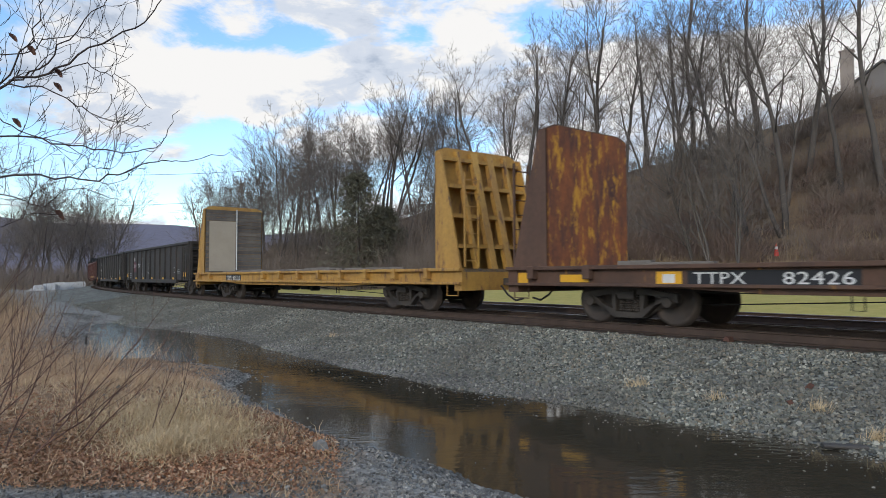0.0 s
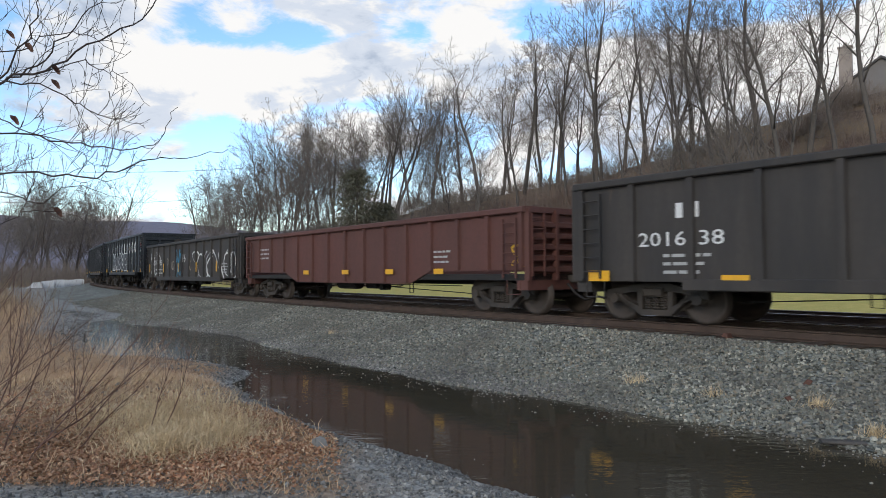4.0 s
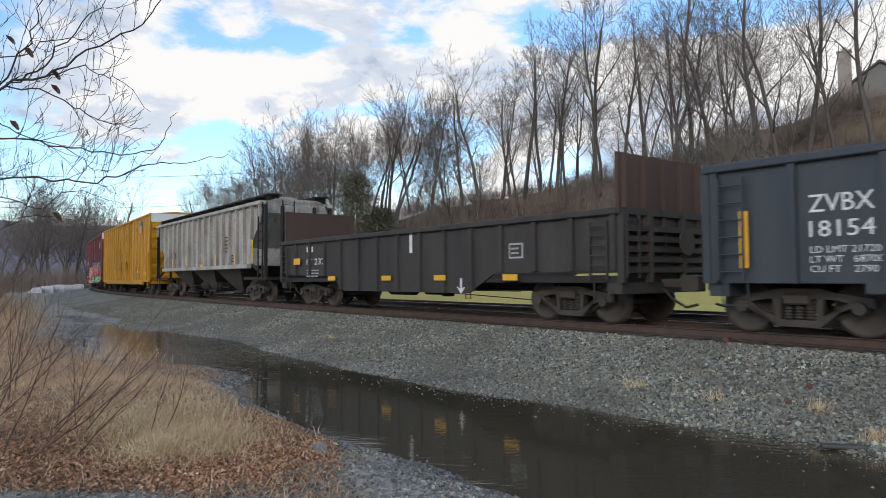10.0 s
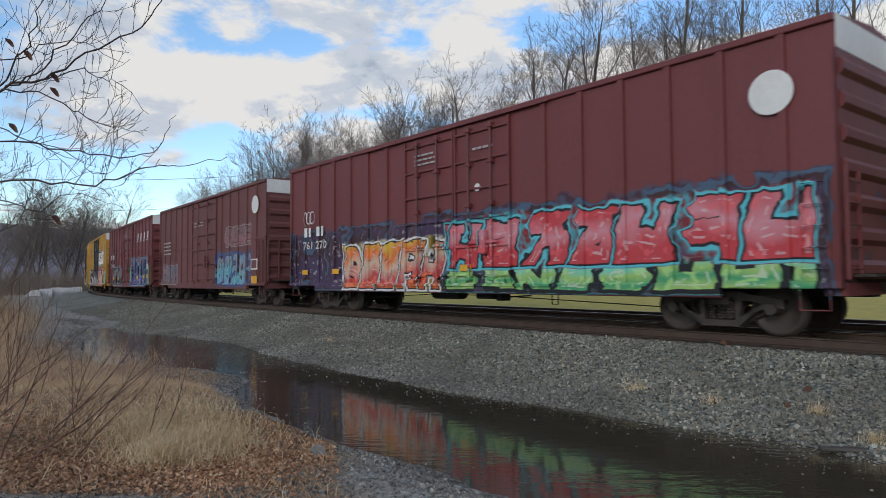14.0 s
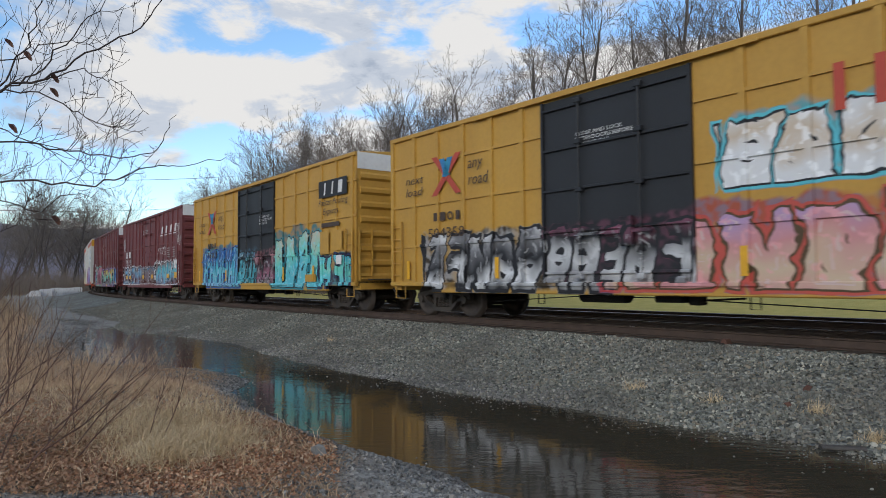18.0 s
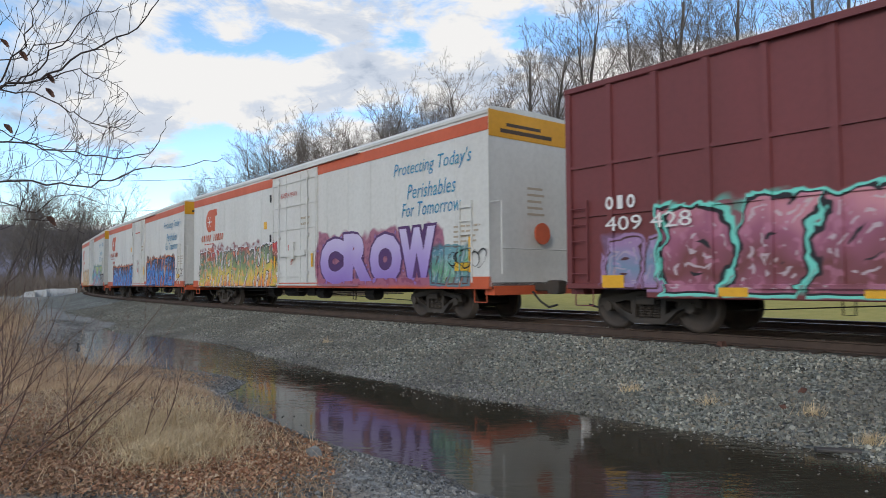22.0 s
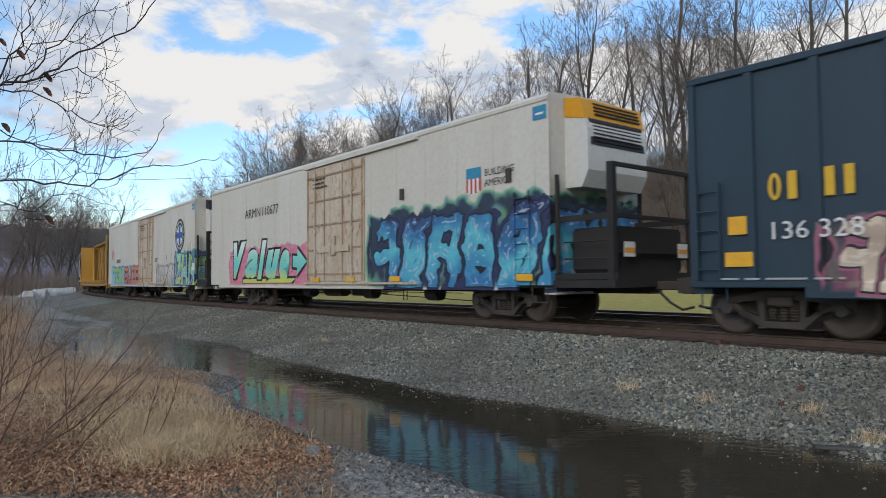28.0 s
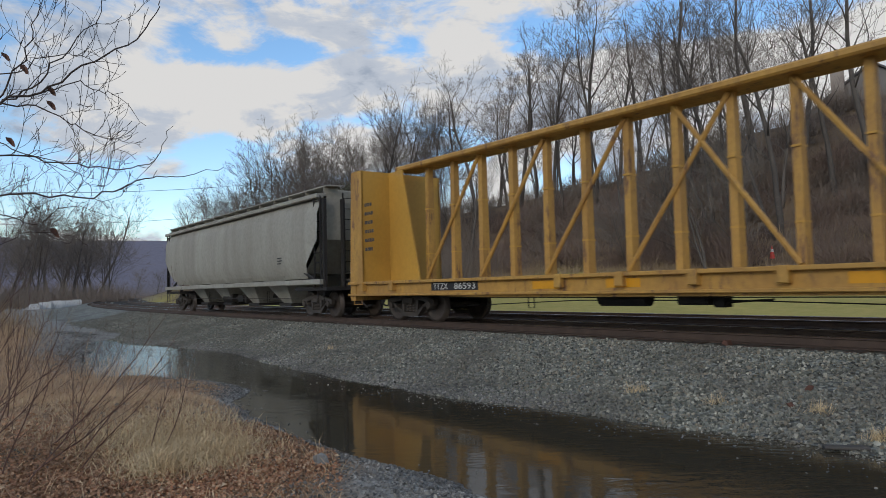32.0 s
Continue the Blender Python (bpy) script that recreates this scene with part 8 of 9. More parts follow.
Z23 = [(-8.75, -1.55, 0.80, 2.45, [(0.58, 0.14, 0.26), (0.55, 0.22, 0.28), (0.24, 0.11, 0.08)], (0.5, 0.2, 0.24), 0, 0.95), (2.0, 9.6, 0.75, 3.05, [GRN, TEAL, GRN], GRN, 0, 0.8), (2.2, 9.4, 0.75, 2.95, [(0.03, 0.16, 0.34), (0.05, 0.26, 0.42), CYAN, (0.03, 0.16, 0.34), NAVYC], NAVYC, 1.35, 1.0)]
m = sprayed(REEFER_DIRTY, "aged_white_blue_graffiti", Z23)
c, he = reefer("refrigerator_car", "rust-streaked white refrigerator car with blue graffiti", -379.9, -401.7, m, top=4.92, platform=True, door=(-1.7, 1.95), door_mat=DOOR_RUSTY, centres=14.6, roof_mat=REEFER_DIRTY)
end_unit(c, he, 10.9, AMBER)
graffiti_word(c, "Value", -8.2, -3.1, 1.12, 2.5, SPRAY_MINT, DARK, 0.4, -1.592, 6, 0.10)
# the word's last stroke runs on into an arrow, and a bar lies under it
for grow, yy, mm, nm in ((0.09, -1.591, DARK, "letter_outline"), (0.0, -1.596, SPRAY_MINT, "letter")):
    part(nm, Shape().poly([(px + gx * grow, yy, pz + gz * grow) for px, pz, gx, gz in ((-2.8, 1.48, -1, -1), (-2.45, 1.45, 0, -1), (-2.45, 1.22, 0, -1.6), (-1.75, 1.66, 1.5, 0), (-2.45, 2.12, 0, 1.6), (-2.45, 1.85, 0, 1), (-2.8, 1.88, -1, 1))]), mm, c)
    part(nm, Shape().poly([(px + gx * grow, yy + 0.001, pz + gz * grow) for px, pz, gx, gz in ((-7.3, 0.93, -1, -1), (-2.9, 0.93, 1, -1), (-2.6, 1.08, 1, 1), (-7.2, 1.08, -1, 1))]), mm, c)
lettering(c, "ARMN", -7.1, -5.6, 3.5, 3.85, DARK, -1.59)
lettering(c, "110677", -5.4, -4.0, 3.5, 3.85, DARK, -1.59)
plate(c, "emblem", 6.6, 7.14, 3.42, 3.68, TEXT_BLUE, -1.59)
for i in range(7):
    plate(c, "emblem", 6.6 + i * 0.077, 6.677 + i * 0.077, 3.1 - 0.06 * (1 - abs(i - 3) / 3), 3.42, TEXT_RED if i % 2 == 0 else WHITE, -1.59)
lettering(c, "BUILDING\nAMERICA", 7.26, 8.25, 3.18, 3.60, DARK, -1.59)
strips(c, (-1.0, 1.2, 3.6, 8.6), 0.95, 1.1, 0.5, -1.66)
bars(c, -1.2, -0.2, 4.0, 4.4, 3, BLACK_1, -1.655, 3)
for x in (3.9, 8.1):
    plate(c, "bracket", x - 0.08, x + 0.08, 3.2, 3.5, STEEL, -1.6, thick=0.04)
Z24 = [(-10.3, -0.9, 0.78, 2.2, [SKY, CYAN, LILAC], BLUE, 0, 0.8), (2.6, 6.4, 0.8, 2.05, [GRY, (0.5, 0.48, 0.45)], GRY, 0.8, 0.7), (6.3, 10.0, 0.8, 2.65, [LIME, SKY, LIME, MINT], BLUE, 1.2, 0.95)]
m = sprayed(REEFER_DIRTY, "aged_white_green_graffiti", Z24)
c, he = reefer("refrigerator_car", "white refrigerator car with a round badge and green graffiti", -402.4, -425.3, m, top=4.92, platform=True, door=(-1.78, 1.84), door_mat=DOOR_RUSTY, centres=15.4, roof_mat=REEFER_DIRTY)
end_unit(c, he, 11.45, DARK)
disc(c, 7.32, 3.35, 0.84, BADGE_GREEN, -1.59, label="round dark green badge")
disc(c, 7.32, 3.35, 0.52, WHITE, -1.596)
plate(c, "emblem", 7.17, 7.47, 2.85, 3.85, BADGE_BLUE, -1.602)
plate(c, "emblem", 6.82, 7.82, 3.2, 3.5, BADGE_BLUE, -1.606)
n_bars = 34
for i in range(n_bars):
    a = 2 * math.pi * i / n_bars
    if i in (0, n_bars // 2):
        continue
    u, w = Vector((math.cos(a), math.sin(a))), Vector((-math.sin(a), math.cos(a)))
    p = [Vector((7.32, 3.35)) + u * r + w * t for r, t in ((0.62, -0.035), (0.62, 0.035), (0.73, 0.035), (0.73, -0.035))]
    part("emblem", Shape().poly([(q.x, -1.6, q.y) for q in p][::-1]), WHITE, c)
graffiti_word(c, "TOK", -9.6, -6.1, 0.95, 2.0, SPRAY_LIME, TEXT_BLUE, 0.0, -1.592, 3, 0.07)
graffiti_word(c, "CRAZE", -5.9, -1.9, 0.95, 2.0, SPRAY_CORAL, DARK, 0.0, -1.592, 4, 0.06)
emblem(c, "buub", -8.5, -7.2, 2.33, 2.57, DARK, -1.59)
bars(c, -1.0, 0.0, 4.05, 4.4, 3, BLACK_1, -1.655, 3)
scrawl(c, -10.4, -9.4, 2.5, 3.3, TEXT_RED, 70, -1.59, 0.025, 5)
scrawl(c, 2.2, 2.9, 2.1, 2.35, DARK, 71, -1.59, 0.02, 4)
strips(c, (-0.8, 1.2, 4.6), 0.95, 1.1, 0.5, -1.66)
strips(c, (7.4,), 1.1, 1.25, 0.6, -1.6)
plate(c, "sign", 9.5, 9.95, 1.55, 1.9, WHITE, -1.6)

c = centre_beam("centerbeam_flatcar", "yellow centerbeam lumber car, empty", -426.5, -448.7, FLAT_YELLOW, POOL_YELLOW, FLAT_YELLOW)
plate(c, "number_panel", -7.05, -5.2, 0.86, 1.08, DARK, -1.484)
lettering(c, "TTZX", -6.95, -6.35, 0.89, 1.05, WHITE, -1.489)
lettering(c, "86593", -6.1, -5.3, 0.89, 1.05, WHITE, -1.489)
strips(c, (-3.0, -1.0, 3.4, 5.6, 8.5), 0.86, 1.04, 0.8, -1.482, AMBER)
plate(c, "sign", 5.5, 6.1, 0.6, 1.1, DARK, -1.49)
bars(c, 5.58, 6.0, 0.68, 1.02, 3, WHITE, -1.496)
for x in (-9.9, 9.9):
    bars(c, x - 0.25, x + 0.25, 2.0, 3.6, 6, BLACK_1, -1.542, 3)

c = covered_hopper("covered_hopper", "dull grey smooth-sided covered hopper", -450.3, -469.1, HOPPER_DULL, GEAR, smooth_side=True, bays=4, low=1.5, top=4.22, centres=15.8)
bars(c, 5.8, 6.3, 1.9, 2.2, 3, DARK, -1.60, 2)


# ---- brush, conifer and house on the hill ----
BRUSH = material("brush_stems", (0.165, 0.13, 0.106), 0.95, 0, (0.24, 0.195, 0.158), 0.7, 0.12, 3.0, 0.0, coords="Object")
BRUSH_PALE = material("dead_grass_stems", (0.32, 0.24, 0.145), 0.95, 0, (0.20, 0.135, 0.085), 0.7, 0.15, 3.0, 0.0)
NEEDLES = material("conifer_needles", (0.15, 0.145, 0.10), 0.9, 0, (0.19, 0.175, 0.125), 0.7, 1.0, 8.0, 0.0)


def blade(s, p, d, length, w):
    """One thin stem as a narrow triangle."""
    side = Vector((rnd_side.uniform(-1, 1), rnd_side.uniform(-1, 1), 0))
    side = side.normalized() * w if side.length > 1e-3 else Vector((w, 0, 0))
    q = p + d * length
    n = len(s.v)
    s.v += [tuple(p - side), tuple(p + side), tuple(q)]
    s.f.append((n, n + 1, n + 2))


rnd_side = random.Random(3)


def scatter_brush(name, label, places, mat_, stems, height, spread, width, seed, category="brush"):
    rnd = random.Random(seed)
    s = Shape()
    P = np.array(places)
    Z = ground_z(P[:, 0], P[:, 1])
    for (x, y), z in zip(places, Z):
        k = rnd.uniform(0.6, 1.3)
        for _ in range(stems):
            p = Vector((x + rnd.gauss(0, spread * k), y + rnd.gauss(0, spread * k), z - 0.1))
            d = Vector((rnd.gauss(0, 0.35), rnd.gauss(0, 0.35), 1)).normalized()
            ln = height * k * rnd.uniform(0.4, 1.1)
            blade(s, p, d, ln, width)
            for _ in range(2):
                t = rnd.uniform(0.3, 0.8)
                d2 = (d + Vector((rnd.gauss(0, 0.6), rnd.gauss(0, 0.6), 0.2))).normalized()
                blade(s, p + d * ln * t, d2, ln * 0.45, width * 0.6)
    return single(name, s, mat_, label, category, kind="stuff")


def hill_places(n, az0, az1, back0, back1, seed):
    rnd = random.Random(seed)
    out = []
    for _ in range(n):
        az = rnd.uniform(az0, az1)
        toe = float(np.interp(az, [-24, -21, -13, 0, 15, 33, 60, 90], [150, 112, 84, 62, 52, 46, 46, 60]))
        back = rnd.uniform(back0, back1)
        # a small clearing round the traffic cone
        if abs(az - 26.35) < 1.3 and back < 9:
            continue
        out.append(polar(az, toe + back))
    return out


scatter_brush("brush", "tangled red-brown brush covering the hillside", hill_places(1000, -20, 36, 3, 32, 1), BRUSH, 26, 1.9, 1.1, 0.016, 5)
scatter_brush("brush", "dense grey-brown undergrowth below the far trees", hill_places(420, -20.5, 3, -6, 14, 31), BRUSH, 34, 4.4, 1.6, 0.02, 35)
scatter_brush("brush", "pale dead grass and bramble on the lower slope", hill_places(420, 4, 36, -3, 8, 2), BRUSH_PALE, 26, 0.7, 0.9, 0.03, 6)
scatter_brush("brush", "grey-brown thicket along the far bend", [polar(random.Random(i).uniform(-38, -25.5), random.Random(i + 500).uniform(112, 175)) for i in range(260)], BRUSH, 22, 4.2, 1.8, 0.04, 7)
scatter_brush("brush", "brown thicket beside the gravel lot", [polar(random.Random(i).uniform(-46, -33.0), random.Random(i + 900).uniform(30, 75)) for i in range(150)], BRUSH_PALE, 30, 1.6, 1.1, 0.014, 8)


def bushes(count, az0, az1, back0, back1, mat_, seed, label):
    """Rounded leafless bushes: stems fanning out from one root."""
    rnd = random.Random(seed)
    s = Shape()
    for x, y in hill_places(count, az0, az1, back0, back1, seed):
        z = land(x, y) - 0.1
        size = rnd.uniform(1.3, 3.2)
        for _ in range(70):
            d = Vector((rnd.gauss(0, 0.75), rnd.gauss(0, 0.75), rnd.uniform(0.4, 1.1))).normalized()
            p = Vector((x + rnd.gauss(0, 0.25), y + rnd.gauss(0, 0.25), z))
            ln = size * rnd.uniform(0.6, 1.05)
            blade(s, p, d, ln, 0.024)
            for _ in range(3):
                e = (d + Vector((rnd.gauss(0, 0.45), rnd.gauss(0, 0.45), rnd.gauss(0, 0.3)))).normalized()
                blade(s, p + d * ln * rnd.uniform(0.4, 0.9), e, ln * 0.4, 0.017)
    single("bushes", s, mat_, label, "bushes", kind="stuff")


BUSH_RED = material("red_brown_bush", (0.175, 0.118, 0.095), 0.95, 0, (0.235, 0.17, 0.13), 0.7, 0.3, 3.0, 0.0)
bushes(170, 3, 36, 0, 16, BUSH_RED, 61, "rounded red-brown bushes on the lower slope")
bushes(130, -20, 36, 6, 28, BRUSH, 62, "rounded grey-brown bushes under the trees")


def conifer(az, r, height, seed):
    rnd = random.Random(seed)
    t = thing("tree", "dark green conifer among bare trees on the slope", "tree")
    x, y = polar(az, r)
    t.matrix_basis = Matrix.Translation((x, y, land(x, y) - 0.2))
    part("trunk", Shape().tube((0, 0, -0.3), (0, 0, height * 0.97), height * 0.02, 0.02, 7), BARK, t)
    s = Shape()
    for i in range(int(height * 95)):
        z = height * (0.06 + 0.92 * rnd.random() ** 0.85)
        reach = (1 - z / height) ** 0.42 * height * 0.43 * rnd.uniform(0.55, 1.15)
        a = rnd.uniform(0, 6.283)
        d = Vector((math.cos(a), math.sin(a), rnd.uniform(-0.25, 0.15))).normalized()
        p0 = Vector((0, 0, z))
        for q in range(13):
            f = 0.2 + 0.8 * rnd.random()
            p = p0 + d * reach * f
            d2 = (d + Vector((rnd.gauss(0, 0.6), rnd.gauss(0, 0.6), rnd.gauss(-0.1, 0.4)))).normalized()
            blade(s, p, d2, 0.35 + 0.35 * rnd.random(), 0.06)
    part("crown", s, NEEDLES, t, "dark drooping needles")


conifer(-7.3, 70, 12.5, 1)
conifer(-5.2, 73, 9.0, 2)

SIDING = material("grey_house_siding", (0.20, 0.185, 0.172), 0.8, 0, (0.16, 0.148, 0.138), 0.5, 0.6, 8, 0.05)
SHINGLE = material("dark_roof_shingle", (0.10, 0.095, 0.095), 0.9, 0, (0.07, 0.066, 0.066), 0.6, 1.0, 10, 0.1)
BRICK_MAT = material("chimney_brick", (0.34, 0.29, 0.25), 0.9, 0, (0.27, 0.225, 0.19), 0.6, 2.0, 14, 0.1)
TRIM = material("pale_trim", (0.55, 0.53, 0.50), 0.6, 0, (0.48, 0.46, 0.43), 0.4, 1, 10, 0.0)
PANE = material("window_glass_dark", (0.03, 0.035, 0.04), 0.08, 0, (0.04, 0.045, 0.05), 0.3, 1, 10, 0.0)


def house():
    h = thing("house", "grey gabled house with a brick chimney on the hilltop", "house")
    x, y = polar(33.7, 92)
    h.matrix_basis = Matrix.Translation((x, y, land(x, y) - 1.6)) @ Matrix.Rotation(radians(-38), 4, "Z")
    wall = Shape()
    wall.prism_y([(-4.6, 0), (4.6, 0), (4.6, 4.4), (0, 7.6), (-4.6, 4.4)][::-1], -4, 4)
    w = part("wall", wall, SIDING, h)
    for sgn in (-1, 1):
        r = Shape()
        pr = [(sgn * 5.0, 4.15), (0, 7.66), (0, 7.9), (sgn * 5.0, 4.4)]
        r.prism_y(pr if sgn < 0 else pr[::-1], -4.35, 4.35)
        part("roof", r, SHINGLE, h)
    ch = part("chimney", Shape().box(-4.0, -2.7, -4.75, -4.0, 0, 9.3), BRICK_MAT, h)
    part("chimney_cap", Shape().bevel_box(-4.1, -2.6, -4.85, -3.9, 9.3, 9.5, 0.03), BRICK_MAT, ch)
    part("chimney_pot", Shape().tube((-3.35, -4.37, 9.5), (-3.35, -4.37, 9.95), 0.22, 0.2, 10), BRICK_MAT, ch)
    wing = Shape()
    wing.prism_y([(-6.6, 0), (-4.6, 0), (-4.6, 4.6), (-6.6, 3.4)][::-1], -2.5, 3.5)
    part("wing", wing, SIDING, h)
    part("roof", Shape().prism_y([(-6.9, 3.3), (-4.58, 4.66), (-4.58, 4.9), (-6.9, 3.55)][::-1], -2.8, 3.8), SHINGLE, h)
    for zz, xx in ((1.0, 0.5), (1.0, 2.8)):
        win = part("window", Shape().box(xx, xx + 1.1, -4.03, -3.98, zz, zz + 1.5), TRIM, h)
        part("pane", Shape().box(xx + 0.08, xx + 1.02, -4.045, -4.03, zz + 0.08, zz + 1.42), PANE, win)
    part("corner_board", Shape().box(4.5, 4.66, -4.05, -3.9, 0, 4.4), TRIM, h)


house()

# ---- meadow and lot ----
CONE_RED = material("cone_red", (0.60, 0.06, 0.04), 0.5, 0, (0.5, 0.05, 0.04), 0.4, 4, 20, 0.0)
WRAP = material("white_wrap", (0.62, 0.63, 0.63), 0.5, 0, (0.50, 0.51, 0.52), 0.5, 1.5, 12, 0.08)


def cone():
    t = thing("traffic_cone", "red traffic cone with a white band in the meadow", "traffic cone")
    x, y = polar(26.35, 52.0)
    t.matrix_basis = Matrix.Translation((x, y, land(x, y)))
    part("base", Shape().bevel_box(-0.2, 0.2, -0.2, 0.2, 0, 0.04, 0.01), CONE_RED, t)
    part("body", Shape().tube((0, 0, 0.04), (0, 0, 0.92), 0.17, 0.03, 14), CONE_RED, t)
    part("band", Shape().tube((0, 0, 0.48), (0, 0, 0.68), 0.109, 0.076, 14, False), WHITE, t, "white reflective band")


cone()


def bale(az, r, w, hgt, turn, slope=0.0):
    rnd = random.Random(int(r * 10 + az * 7))
    s = Shape()
    a = w / 2
    pr = [(-a, 0), (a, 0), (a, hgt * 0.82), (a * 0.8, hgt), (-a * 0.75 + slope, hgt * rnd.uniform(0.94, 1.04)), (-a + slope, hgt * (0.8 - slope * 0.3))]
    s.prism_y(pr[::-1], -0.6, 0.6)
    x, y = polar(az, r)
    ob = single("wrapped_bale", s, WRAP, "white plastic-wrapped bale on the gravel lot", "bale", "white wrapped bales")
    ob.matrix_basis = Matrix.Translation((x, y, land(x, y) - 0.05)) @ Matrix.Rotation(radians(turn), 4, "Z")


for az, r, w, hgt, sl in ((-31.35, 106, 1.9, 0.85, 0.6), (-30.6, 107, 1.8, 1.0, 0.2), (-29.85, 108, 1.6, 1.15, 0), (-29.15, 110, 1.35, 1.1, 0), (-28.5, 112, 1.4, 1.2, 0), (-27.35, 120, 1.6, 1.0, 0.4)):
    bale(az, r, w, hgt, 28, sl)


def wire(az0, el0, az1, el1, r, sag, thick):
    s = Shape()
    pts = []
    for i in range(13):
        f = i / 12
        az, el = az0 + (az1 - az0) * f, el0 + (el1 - el0) * f
        x, y = polar(az, r)
        pts.append((x, y, EYE[2] + r * math.tan(radians(el)) - sag * 4 * f * (1 - f)))
    s.path(pts, thick, 4)
    single("overhead_cable", s, GEAR, "sagging overhead cable crossing the valley", "cable", "overhead cables")


wire(-36, 5.2, -19.0, 6.1, 190, 0.8, 0.05)
wire(-38, 7.4, -15.0, 8.8, 190, 1.0, 0.06)

# ---- ballast stones ----
STONE = stone_material("loose_stone", [(0.042, 0.043, 0.037), (0.155, 0.160, 0.136), (0.29, 0.29, 0.245), (0.092, 0.096, 0.083), (0.205, 0.21, 0.178), (0.23, 0.193, 0.14), (0.47, 0.465, 0.39)], 30.0, bump=0.3, dirt=(0.125, 0.118, 0.102), loose=True)
DARK_STONE = stone_material("dark_gravel", [(0.075, 0.073, 0.068), (0.16, 0.154, 0.142), (0.26, 0.25, 0.226), (0.12, 0.116, 0.108), (0.42, 0.405, 0.365)], 30.0, bump=0.3, rough=0.6, loose=True)


def bed_z(s, n):
    rows = ballast_profile(s)
    return float(np.interp(n, [a for a, _ in rows], [b for _, b in rows]))


def rock(s, x, y, z, r, rnd, tilt=0.55):
    n = len(s.v)
    a, t = rnd.uniform(0, 6.28), rnd.gauss(0, tilt)
    ca, sa, ct, st = math.cos(a), math.sin(a), math.cos(t), math.sin(t)
    rx, ry, rz = r * rnd.uniform(0.7, 1.25), r * rnd.uniform(0.55, 1.0), r * rnd.uniform(0.5, 0.9)
    for px, py, pz in ((-1, -0.6, -0.5), (0.9, -0.8, -0.5), (1, 0.7, -0.5), (-0.8, 0.9, -0.5), (-0.6, -0.4, 0.7), (0.5, -0.6, 0.9), (0.7, 0.4, 0.6), (-0.5, 0.5, 0.9)):
        px, py, pz = px * rx * rnd.uniform(0.8, 1.15), py * ry * rnd.uniform(0.8, 1.15), pz * rz * rnd.uniform(0.8, 1.1)
        px, pz = px * ct + pz * st, pz * ct - px * st
        s.v.append((x + px * ca - py * sa, y + px * sa + py * ca, z + pz))
    s.f += [tuple(n + i for i in q) for q in ((0, 3, 2, 1), (4, 5, 6, 7), (0, 1, 5, 4), (1, 2, 6, 5), (2, 3, 7, 6), (3, 0, 4, 7))]


def scatter_stones():
    rnd = random.Random(8)
    s = Shape()
    for i in range(84000):
        q = rnd.random()
        sv = 41 - 50 * q ** 1.5
        n = 1.45 + rnd.random() * (edge_of_water(sv) - 1.3)
        x, y, a = track_point(sv, n)
        rock(s, x, y, bed_z(sv, n) + rnd.uniform(-0.006, 0.022), rnd.uniform(0.014, 0.034) * (1.0 if rnd.random() < 0.92 else 1.4), rnd, 0.8)
    single("ballast_stones", s, STONE, "loose broken grey ballast stones on the shoulder", "stones", kind="stuff")
    d = Shape()
    pts = []
    for i in range(16000):
        sv = 42 - 40 * rnd.random() ** 1.3
        near = float(pond_near(np.array(sv)))
        n = near + rnd.gauss(0.22, 0.32) if rnd.random() < 0.8 else near + rnd.uniform(0, 2.2)
        x, y, a = track_point(sv, n)
        pts.append((x, y))
    shore = len(pts)
    for i in range(11000):
        pts.append((rnd.uniform(-4.2, 2.6), rnd.uniform(4.1, 6.2)))
    P = np.array(pts)
    Z = ground_z(P[:, 0], P[:, 1])
    for i, ((x, y), z) in enumerate(zip(pts, Z)):
        rock(d, x, y, float(z) + 0.004, rnd.uniform(0.009, 0.028) if i < shore else rnd.uniform(0.005, 0.015) * (1 if rnd.random() < 0.95 else 1.8), rnd)
    for i in range(7000):
        sv = rnd.uniform(10, 32)
        n = edge_of_water(sv) - abs(rnd.gauss(0.0, 0.34)) + 0.08
        x, y, a = track_point(sv, n)
        rock(d, x, y, bed_z(sv, n) + 0.014, rnd.uniform(0.014, 0.034), rnd)
    for i in range(900):
        sv = rnd.uniform(11, 42)
        n = edge_of_water(sv) + rnd.gauss(0.25, 0.35) if rnd.random() < 0.6 else float(pond_near(np.array(sv))) - abs(rnd.gauss(0.0, 0.22))
        x, y, a = track_point(sv, n)
        rock(d, x, y, WATER_Z + 0.002, rnd.uniform(0.008, 0.022), rnd)
    for i in range(500):
        sv = rnd.uniform(28, 39)
        n = edge_of_water(sv) + abs(rnd.gauss(0.0, 0.42))
        x, y, a = track_point(sv, n)
        rock(d, x, y, WATER_Z, rnd.uniform(0.006, 0.014), rnd)
    single("gravel", d, DARK_STONE, "wet dark gravel along the water's edge", "gravel", kind="stuff")


scatter_stones()

# ---- dry bank: grass, fallen leaves, saplings ----
STRAW = material("dry_straw", (0.70, 0.56, 0.35), 0.85, 0, (0.50, 0.35, 0.19), 0.9, 3.5, 24.0, 0.0)
STRAW_RED = material("russet_grass", (0.60, 0.43, 0.27), 0.85, 0, (0.36, 0.225, 0.135), 0.9, 2.5, 20.0, 0.0)
LEAF = stone_material("fallen_leaf", [(0.13, 0.065, 0.042), (0.38, 0.18, 0.10), (0.50, 0.34, 0.21), (0.26, 0.135, 0.08), (0.45, 0.215, 0.11), (0.58, 0.44, 0.29)], 40.0, bump=0.1, dirt=(0.26, 0.155, 0.095), loose=True)
